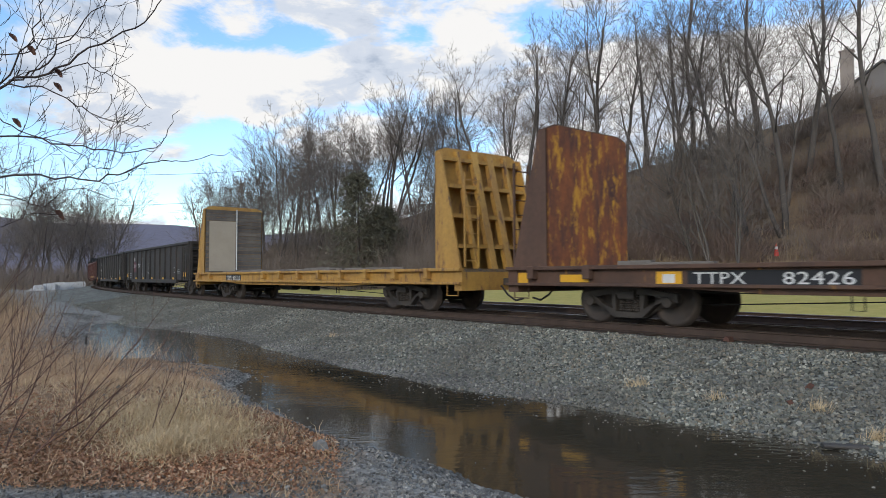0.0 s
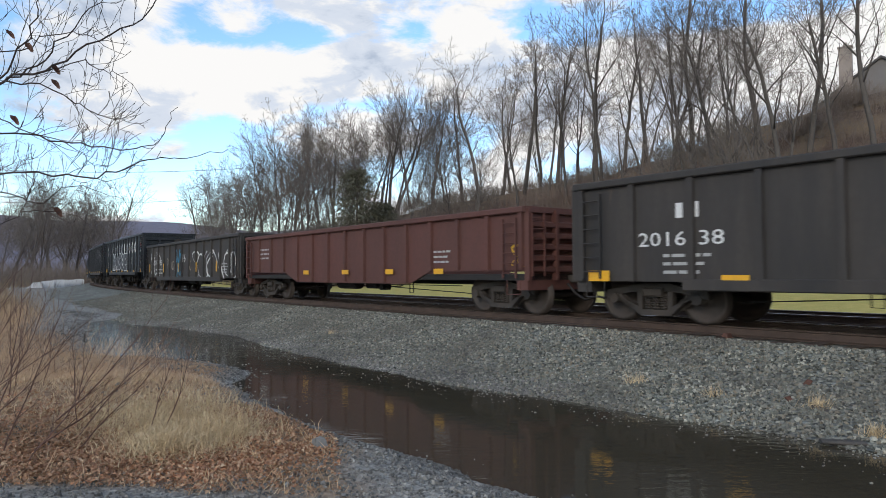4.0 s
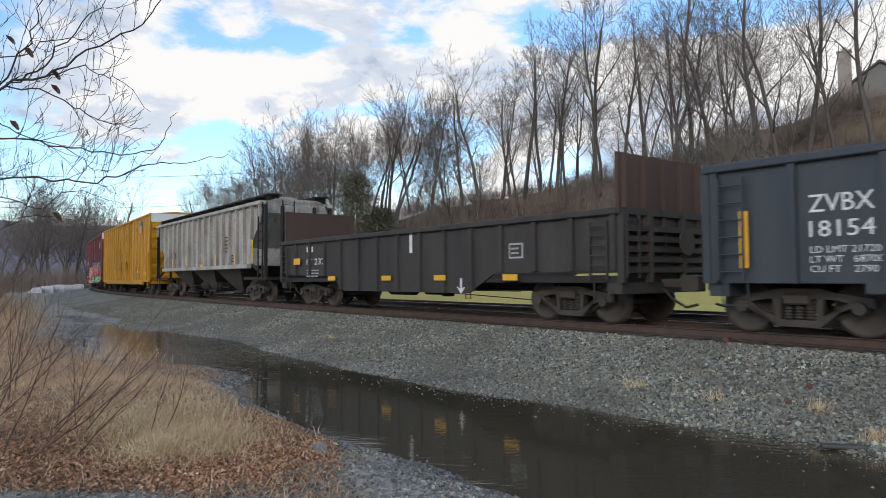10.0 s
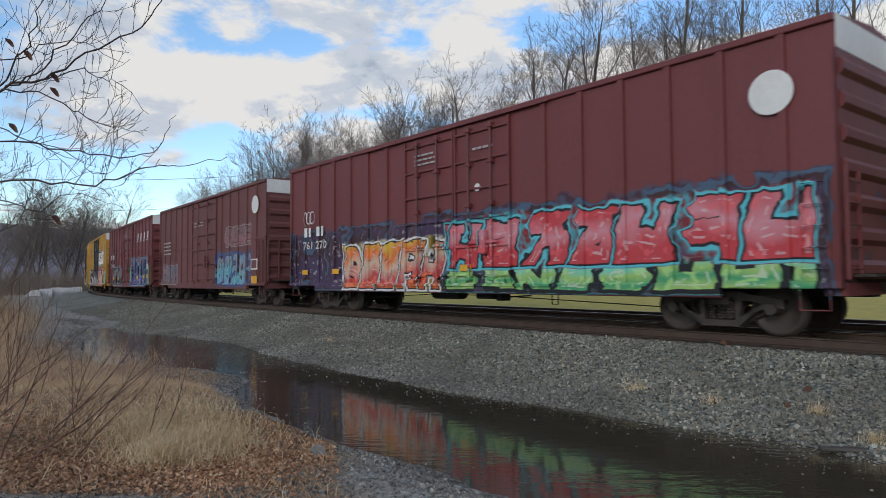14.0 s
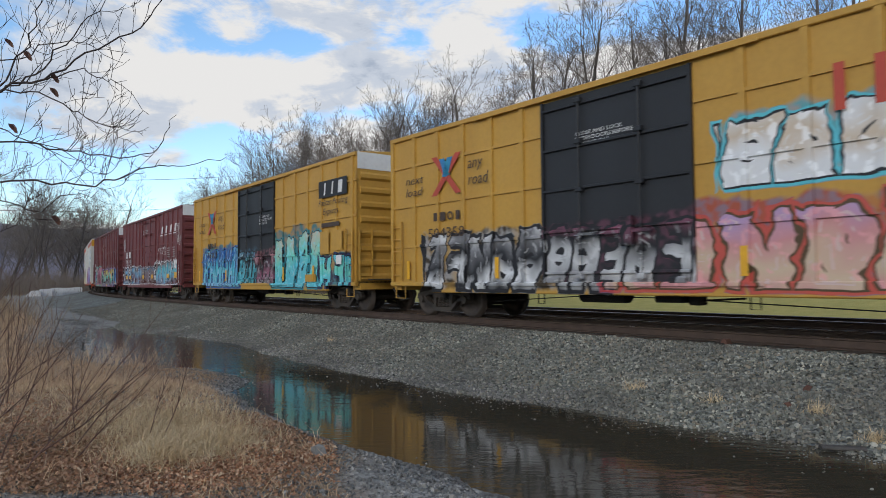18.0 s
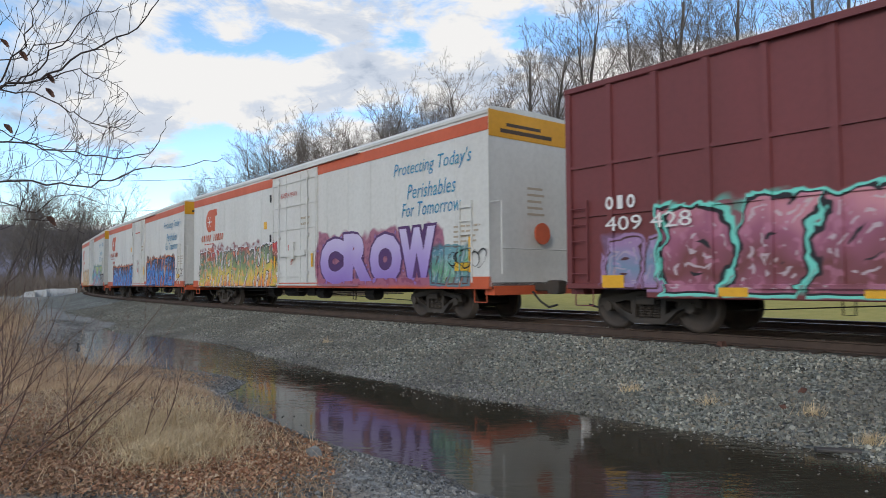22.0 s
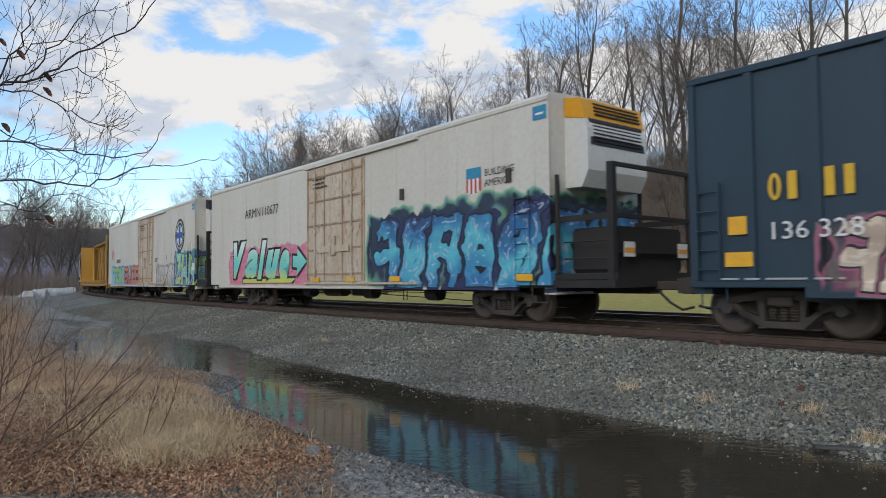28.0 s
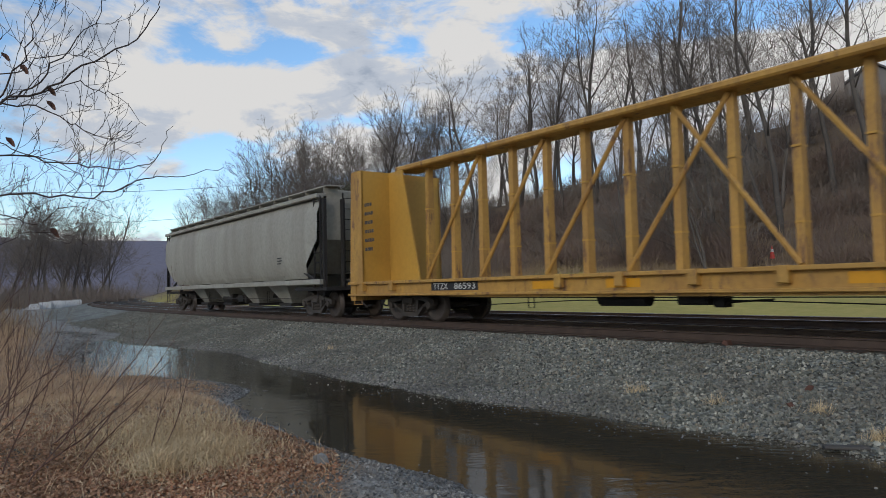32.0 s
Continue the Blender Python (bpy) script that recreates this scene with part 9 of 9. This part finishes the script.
DEAD_LEAF = material("hanging_dead_leaf", (0.10, 0.045, 0.032), 0.8, 0, (0.15, 0.075, 0.05), 0.7, 14, 60, 0.05)
TWIG_DARK = material("dark_twig", (0.040, 0.030, 0.028), 0.85, 0, (0.07, 0.05, 0.042), 0.6, 4, 30, 0.0)
STEM_RED = material("red_brown_stem", (0.13, 0.070, 0.050), 0.8, 0, (0.09, 0.05, 0.04), 0.6, 4, 30, 0.0)


def bank_points(count, seed, spots=None):
    rnd = random.Random(seed)
    X, Y = [], []
    for _ in range(count * 3):
        if spots and rnd.random() < 0.75:
            cx, cy, r = spots[rnd.randrange(len(spots))]
            X.append(rnd.gauss(cx, r))
            Y.append(rnd.gauss(cy, r))
        else:
            X.append(rnd.uniform(-11, -0.6))
            Y.append(4.6 + rnd.random() ** 1.3 * 15)
    X, Y = np.array(X), np.array(Y)
    s, n = track_coords(X, Y)
    keep = (n - pond_near(s) > 0.5 + 0.7 * smooth(6.2, 5.2, Y) + 0.3 * wobble(X, Y, 1.9)) & (Y > 4.72 + 0.12 * wobble(X, Y, 2.3)) & (X < -0.75 - 0.2 * (Y - 5))
    X, Y = X[keep][:count], Y[keep][:count]
    return X, Y, ground_z(X, Y)


def grass(name, label, count, seed, mat_, height, width, spots=None, droop=0.5):
    rnd = random.Random(seed)
    X, Y, Z = bank_points(count, seed, spots)
    s = Shape()
    for x, y, z in zip(X, Y, Z):
        d = Vector((rnd.gauss(0, 0.85), rnd.gauss(0, 0.85), 1)).normalized()
        ln = height * rnd.uniform(0.4, 1.15) * min(1.0, max(0.3, (14.0 - y) / 5.0))
        w = Vector((rnd.uniform(-1, 1), rnd.uniform(-1, 1), 0))
        w = w.normalized() * width if w.length > 0.01 else Vector((width, 0, 0))
        p = Vector((x, y, z - 0.02))
        q = p + d * ln * 0.6
        d2 = (d + Vector((rnd.gauss(0, droop), rnd.gauss(0, droop), -0.25))).normalized()
        r = q + d2 * ln * 0.5
        n = len(s.v)
        s.v += [tuple(p - w), tuple(p + w), tuple(q + w * 0.7), tuple(q - w * 0.7), tuple(r)]
        s.f += [(n, n + 1, n + 2, n + 3), (n + 3, n + 2, n + 4)]
    single(name, s, mat_, label, "grass", kind="stuff")


TUFTS = [(-2.5, 6.3, 0.32), (-2.1, 6.1, 0.26), (-2.85, 6.8, 0.36), (-2.35, 5.75, 0.2)]
grass("dry_grass", "pale straw-coloured dry grass tuft on the bank", 13000, 3, STRAW, 0.23, 0.003, TUFTS, 1.4)
grass("dry_grass", "russet dry grass covering the bank", 24000, 4, STRAW_RED, 0.12, 0.003, None, 1.5)


def leaves():
    rnd = random.Random(12)
    X, Y, Z = bank_points(21000, 13, [(-2.8, 5.2, 0.4), (-1.9, 5.2, 0.35), (-3.4, 5.7, 0.5), (-1.4, 5.7, 0.35), (-3.9, 6.8, 0.7), (-1.7, 6.8, 0.4), (-3.0, 5.5, 0.4)])
    s = Shape()
    for x, y, z in zip(X, Y, Z):
        r = rnd.uniform(0.008, 0.022)
        a = rnd.uniform(0, 6.28)
        u = Vector((math.cos(a), math.sin(a), rnd.uniform(-0.4, 0.5))) * r
        w = Vector((-math.sin(a), math.cos(a), rnd.uniform(-0.5, 0.5))) * r * 0.55
        p = Vector((x, y, z + 0.015 + rnd.random() * 0.03))
        n = len(s.v)
        s.v += [tuple(p - u), tuple(p + w + Vector((0, 0, 0.012))), tuple(p + u), tuple(p - w)]
        s.f += [(n, n + 1, n + 2), (n, n + 2, n + 3)]
    single("fallen_leaves", s, LEAF, "curled brown fallen leaves on the bank", "leaves", kind="stuff")


leaves()
grass("dry_grass", "low russet grass on the far part of the bank", 16000, 14, STRAW_RED, 0.20, 0.0042, [(-5.5, 11.5, 1.3), (-4.4, 10.6, 1.0), (-7.0, 13.5, 1.3), (-3.4, 9.6, 0.9), (-8.5, 15.5, 1.3)], 1.0)
grass("dry_grass", "straw-coloured blades among the russet grass", 3500, 15, STRAW, 0.18, 0.0035, [(-4.4, 9.0, 0.9), (-3.4, 8.0, 0.6), (-5.5, 10.5, 1.0), (-3.0, 7.0, 0.5)], 1.1)


def sapling(x, y, height, lean, seed, mat_=None):
    rnd = random.Random(seed)
    t = thing("sapling", "thin leafless sapling on the dry bank", "sapling", "bare saplings")
    t.matrix_basis = Matrix.Translation((x, y, land(x, y)))
    stem, twigs = Shape(), Shape()
    p, d, r = Vector((0, 0, -0.05)), Vector((lean, rnd.uniform(-0.2, 0.2), 1)).normalized(), 0.004 + height * 0.0032
    spine = [(p, r)]
    for i in range(7):
        d = (d + Vector((rnd.gauss(0, 0.10), rnd.gauss(0, 0.10), 0.03))).normalized()
        q = p + d * height / 7
        spine.append((q, r * 0.84))
        if i > 0:
            for _ in range(2):
                e = (d + Vector((rnd.uniform(-0.8, 0.9), rnd.uniform(-0.7, 0.7), 0.25))).normalized()
                b, rr = q, max(r * 0.5, 0.0022)
                ln = height * rnd.uniform(0.18, 0.4)
                for k in range(3):
                    e = (e + Vector((rnd.gauss(0, 0.14), rnd.gauss(0, 0.14), 0.06))).normalized()
                    c2 = b + e * ln / 3
                    twigs.tube(b, c2, rr, rr * 0.7, 3, False)
                    if k == 1:
                        twigs.tube(c2, c2 + (e + Vector((rnd.gauss(0, 0.5), rnd.gauss(0, 0.5), 0.2))).normalized() * ln * 0.3, rr * 0.6, 0.0015, 3, False)
                    b, rr = c2, rr * 0.7
        p, r = q, r * 0.84
    stem.limb(spine, 5)
    part("trunk", stem, mat_ or STEM_RED, t)
    part("crown", twigs, mat_ or STEM_RED, t)


for i, (x, y, hgt, lean) in enumerate(((-3.25, 5.2, 1.15, 0.55), (-3.6, 5.5, 1.3, 0.35), (-4.0, 5.9, 1.2, 0.2), (-3.35, 6.2, 0.85, 0.1), (-4.4, 6.6, 1.3, 0.3), (-4.9, 7.6, 1.3, 0.15), (-3.9, 7.2, 0.9, 0.05),
                                       (-5.6, 8.8, 1.2, 0.1), (-6.2, 9.4, 1.3, 0.2), (-5.0, 8.4, 0.7, 0.3), (-6.9, 10.8, 1.4, 0.1), (-7.6, 12.2, 1.3, 0.05), (-6.5, 11.3, 0.8, 0.0), (-3.9, 5.0, 1.0, 0.7), (-4.3, 5.3, 1.6, 0.95), (-4.6, 5.8, 1.7, 0.8), (-4.1, 5.6, 1.3, 1.1), (-4.8, 6.4, 1.5, 0.7), (-3.7, 4.9, 0.9, 0.9), (-5.2, 7.2, 1.6, 0.6), (-5.0, 6.0, 1.8, 0.85), (-3.45, 5.5, 1.45, 1.25), (-3.1, 5.6, 1.2, 1.4), (-3.3, 6.0, 1.3, 1.0), (-2.72, 6.2, 0.75, 0.25), (-2.7, 6.4, 1.0, 1.4), (-3.7, 6.3, 1.6, 1.1))):
    sapling(x, y, hgt, lean, 70 + i)
scatter_brush("brush", "brown brush at the edge of the dry bank", [(random.Random(i).uniform(-11, -5.2), random.Random(i + 77).uniform(8.5, 15)) for i in range(46)], STRAW_RED, 40, 0.75, 0.45, 0.004, 21)
scatter_brush("brush", "brown brush beyond the bank", [(-y * (0.62 + 0.25 * random.Random(i).random()), y) for i, y in enumerate(np.linspace(14, 38, 90))], STRAW_RED, 40, 1.0, 0.5, 0.007, 22)


# ---- the bare tree that reaches in from the side ----
def overhanging_tree():
    """Long crooked branches from a stem beside the view, with short upturned twigs."""
    rnd = random.Random(23)
    t = thing("tree", "bare tree leaning in with a few curled dead leaves", "tree")
    base = (-4.9, 4.5, land(-4.9, 4.5))
    part("trunk", Shape().limb([(base, 0.09), ((-4.8, 4.55, 0.5), 0.08), ((-4.65, 4.6, 1.5), 0.07), ((-4.6, 4.65, 2.4), 0.055), ((-4.7, 4.7, 3.4), 0.04), ((-4.85, 4.8, 4.6), 0.02)], 8), TWIG_DARK, t, smooth=True)
    fine = Shape()

    def reach(z):
        """How far out the twigs come at a height."""
        return float(np.interp(z, (1.3, 1.5, 1.65, 1.83, 2.02, 2.2, 2.37, 2.65, 2.9), (-2.5, -2.36, -2.13, -1.95, -2.03, -2.1, -2.16, -2.1, -1.98)))

    def twig(p, d, length, r, level):
        steps = 6
        spine = [(p, r)]
        bend = Vector((rnd.gauss(0.0, 0.10), 0, rnd.gauss(0.10, 0.14)))
        for i in range(steps):
            d = (d + bend + Vector((rnd.gauss(0.0, 0.09), rnd.gauss(0, 0.08), rnd.gauss(0.02, 0.11)))).normalized()
            p = p + d * length / steps
            if p.x > reach(p.z):
                break
            r = max(r * 0.86, 0.0017)
            spine.append((p, r))
            if level < 2 and rnd.random() < (0.42 if level == 0 else 0.2):
                e = (d + Vector((rnd.uniform(-0.9, 0.9), rnd.uniform(-0.3, 0.3), rnd.uniform(-0.8, 1.0)))).normalized()
                twig(p, e, length * rnd.uniform(0.3, 0.65), max(r * 0.7, 0.0017), level + 1)
        if len(spine) > 1:
            fine.limb(spine, 3)

    branches = (
        (0.0105, ((-3.62, 4.60, 1.91), (-3.04, 4.60, 2.32), (-2.75, 4.60, 2.39), (-2.46, 4.60, 2.57), (-2.15, 4.60, 2.72), (-1.97, 4.60, 2.89), (-1.92, 4.60, 3.03))),
        (0.0075, ((-3.11, 4.70, 2.35), (-2.87, 4.70, 2.46), (-2.67, 4.70, 2.68), (-2.44, 4.70, 2.92), (-2.35, 4.70, 3.08))),
        (0.008, ((-3.28, 4.50, 2.11), (-2.97, 4.50, 2.36), (-2.82, 4.50, 2.61), (-2.74, 4.50, 2.83), (-2.71, 4.50, 3.02))),
        (0.0075, ((-3.70, 4.70, 1.73), (-3.11, 4.70, 1.97), (-2.75, 4.70, 1.93), (-2.47, 4.70, 1.88), (-2.16, 4.70, 1.87), (-1.98, 4.70, 1.97), (-1.87, 4.70, 2.16))),
        (0.008, ((-3.62, 4.60, 1.54), (-3.04, 4.60, 1.67), (-2.69, 4.60, 1.67), (-2.38, 4.60, 1.65), (-2.13, 4.60, 1.74), (-1.94, 4.60, 1.79), (-1.76, 4.60, 1.78), (-1.48, 4.60, 1.84))),
        (0.005, ((-3.38, 4.75, 1.60), (-3.14, 4.75, 1.56), (-2.90, 4.75, 1.49), (-2.62, 4.75, 1.61), (-2.38, 4.75, 1.54), (-2.24, 4.75, 1.53))),
        (0.005, ((-2.75, 4.60, 2.39), (-2.54, 4.60, 2.46), (-2.34, 4.60, 2.40), (-2.21, 4.60, 2.33), (-2.02, 4.60, 2.14))),
        (0.006, ((-3.01, 4.55, 2.31), (-2.74, 4.55, 2.27), (-2.47, 4.55, 2.13), (-2.24, 4.55, 2.04), (-2.04, 4.55, 2.15))),
        (0.005, ((-3.31, 4.65, 2.19), (-3.07, 4.65, 2.07), (-2.84, 4.65, 1.97), (-2.56, 4.65, 1.87), (-2.39, 4.65, 1.72), (-2.29, 4.65, 1.88))),
        (0.006, ((-3.58, 4.80, 2.67), (-3.17, 4.80, 2.60), (-2.81, 4.80, 2.72), (-2.57, 4.80, 2.71), (-2.30, 4.80, 2.57))),
        (0.004, ((-3.27, 4.60, 1.32), (-3.04, 4.60, 1.34), (-2.81, 4.60, 1.42), (-2.58, 4.60, 1.40), (-2.42, 4.60, 1.32))))
    for r, knots in branches:
        pts = [Vector(k) for k in knots]
        # soften the bends and add small kinks
        spine = []
        for q in range(len(pts) - 1):
            a, b = pts[max(q - 1, 0)], pts[min(q + 2, len(pts) - 1)]
            for f in (0.0, 0.25, 0.5, 0.75):
                p0, p1 = pts[q], pts[q + 1]
                m0, m1 = (p1 - a) * 0.5, (b - p0) * 0.5
                h = p0 * (2 * f ** 3 - 3 * f * f + 1) + m0 * (f ** 3 - 2 * f * f + f) + p1 * (3 * f * f - 2 * f ** 3) + m1 * (f ** 3 - f * f)
                spine.append(h + Vector((rnd.gauss(0, 0.008), rnd.gauss(0, 0.02), rnd.gauss(0, 0.008))))
        spine.append(pts[-1])
        k = len(spine)
        spine = [(p, max(r * (1 - 0.78 * i / k), 0.0018)) for i, p in enumerate(spine)]
        part("branch", Shape().limb(spine, 5), TWIG_DARK, t)
        for i in range(2, k):
            p, rr = spine[i]
            d = (p - spine[i - 1][0]).normalized()
            for _ in range(rnd.choice((0, 1, 1)) if rr > 0.0025 else rnd.choice((0, 0, 1))):
                e = (d * 0.8 + Vector((rnd.uniform(-0.3, 0.5), rnd.uniform(-0.4, 0.4), rnd.choice((-1, 1, 1)) * rnd.uniform(0.35, 1.0)))).normalized()
                twig(p, e, rnd.uniform(0.14, 0.46), max(rr * 0.55, 0.0025), 0)
    part("crown", fine, TWIG_DARK, t, "fine dark twigs")
    for x, y, z in ((-2.70, 4.58, 2.42), (-2.70, 4.58, 2.32), (-2.98, 4.58, 2.07), (-2.67, 4.58, 1.43), (-2.89, 4.58, 2.58), (-3.02, 4.58, 2.67)):
        lf = Shape()
        w = rnd.uniform(0.022, 0.032)
        for a, b in ((0.0, 0.35), (0.35, 0.75), (0.75, 1.0)):
            wa, wb = w * math.sin(math.pi * min(0.95, a + 0.12)), w * math.sin(math.pi * min(0.97, b + 0.02))
            ya, yb = 0.03 * math.sin(a * 3), 0.03 * math.sin(b * 3)
            xa, xb, za, zb = x + 0.06 * a, x + 0.06 * b, z - 0.045 * a, z - 0.045 * b
            lf.poly([(xa, y + ya, za + wa), (xa, y + ya + 0.012, za - wa), (xb, y + yb + 0.012, zb - wb), (xb, y + yb, zb + wb)])
        part("leaf", lf, DEAD_LEAF, t, "curled brown dead leaf")


overhanging_tree()

# ---- small things by the water ----
OLD_WOOD = material("wet_grey_wood", (0.055, 0.050, 0.045), 0.7, 0, (0.10, 0.09, 0.08), 0.6, 4, 30, 0.1)
PALE_WOOD = material("bleached_stick", (0.30, 0.25, 0.19), 0.8, 0, (0.2, 0.16, 0.12), 0.6, 4, 30, 0.1)


def small_things():
    p = single("plank", Shape().bevel_box(-0.22, 0.22, -0.06, 0.06, 0, 0.04, 0.012), OLD_WOOD, "dark wet plank lying at the water's edge", "plank")
    p.matrix_basis = Matrix.Translation((4.33, 7.35, -0.90)) @ Matrix.Rotation(radians(-14), 4, "Z")
    p = single("plank", Shape().bevel_box(-0.3, 0.3, -0.04, 0.04, 0, 0.05, 0.01), OLD_WOOD, "short dark board on the stones", "plank")
    p.matrix_basis = Matrix.Translation((4.72, 8.1, -0.78)) @ Matrix.Rotation(radians(-50), 4, "Z") @ Matrix.Rotation(radians(14), 4, "Y")
    s = Shape().path([(-0.6, 0, 0.04), (-0.2, 0.03, 0.06), (0.3, 0.0, 0.05), (0.75, 0.05, 0.09)], 0.025, 6)
    p = single("stick", s, PALE_WOOD, "bleached stick lying on the gravel shoulder", "stick")
    p.matrix_basis = Matrix.Translation((-3.75, 19.9, -0.86)) @ Matrix.Rotation(radians(12), 4, "Z")
    rnd = random.Random(5)
    for x, y, z, r, lab in ((5.0, 11.85, -0.52, 0.09, "rust-brown rock on the ballast"), (4.9, 9.1, -0.72, 0.06, "reddish rock on the ballast"), (4.4, 8.6, -0.80, 0.06, "reddish rock near the water")):
        s = Shape()
        rock(s, 0, 0, 0, r, rnd)
        ob = single("rock", s, RUST, lab, "rock")
        ob.matrix_basis = Matrix.Translation((x, y, bed_rock_z(x, y) + r * 0.4))
    s = Shape()
    rock(s, 0, 0, 0, 0.10, rnd)
    ob = single("rock", s, DARK_STONE, "dark stone on the near bank", "rock")
    ob.matrix_basis = Matrix.Translation((-1.08, 5.85, land(-1.08, 5.85) + 0.04))
    post = single("stake", Shape().tube((0, 0, -0.1), (0.02, 0, 0.24), 0.03, 0.026, 7), OLD_WOOD, "short dark wooden stake by the pool", "stake")
    post.matrix_basis = Matrix.Translation((-10.3, 19.3, land(-10.3, 19.3)))
    for x, y, k in ((4.6, 8.3, 120), (2.95, 10.3, 90), (4.75, 7.4, 130), (3.7, 9.2, 50), (-3.0, 18.0, 60)):
        t = Shape()
        z = bed_rock_z(x, y)
        for _ in range(k):
            d = Vector((rnd.gauss(0, 0.6), rnd.gauss(0, 0.6), 0.9)).normalized()
            blade(t, Vector((x + rnd.gauss(0, 0.07), y + rnd.gauss(0, 0.06), z)), d, rnd.uniform(0.1, 0.24), 0.004)
        single("grass_tuft", t, STRAW, "dry grass tuft growing in the gravel", "grass tuft", "grass tufts in the gravel")


def bed_rock_z(x, y):
    s, n = track_coords(np.array([x]), np.array([y]))
    return max(bed_z(float(s[0]), float(n[0])) if n[0] < 6.5 else -9, land(x, y))


small_things()


# ---- what moves ----
def car_pose(mid, t, length):
    s = mid + TRAIN_SPEED * t
    xa, ya, _ = track_point(s - length * 0.36)
    xb, yb, _ = track_point(s + length * 0.36)
    return pose((xa + xb) / 2, (ya + yb) / 2, 0, 0, 0, math.degrees(math.atan2(yb - ya, xb - xa)))


def motions():
    times = [i * 0.5 for i in range(65)]
    for car, mid in CARS:
        walk(car, [(t, car_pose(mid, t, 16.0)) for t in times])
    # wheels turn while their car is near
    step = 1.0 / 30
    for w, car, x, dx in WHEELSETS:
        mid = car["mid"]
        t_near = (30.0 - (mid + x)) / TRAIN_SPEED
        t0, t1 = max(0.0, t_near - 1.4), min(32.0, t_near + 0.5)
        still = pose(dx, 0, 0.457)
        if t1 <= t0:
            walk(w, [(0, still), (32, still)])
            continue
        rows = []
        n = int(round((t1 - t0) / step))
        for i in range(n + 1):
            rows.append((t0 + i * step, pose(dx, 0, 0.457, 0, math.degrees(TRAIN_SPEED * i * step / 0.457) % 360, 0)))
        if rows[0][0] > 0.05:
            rows.insert(0, (0, rows[0][1]))
        if rows[-1][0] < 31.95:
            rows.append((32, rows[-1][1]))
        walk(w, rows)


motions()
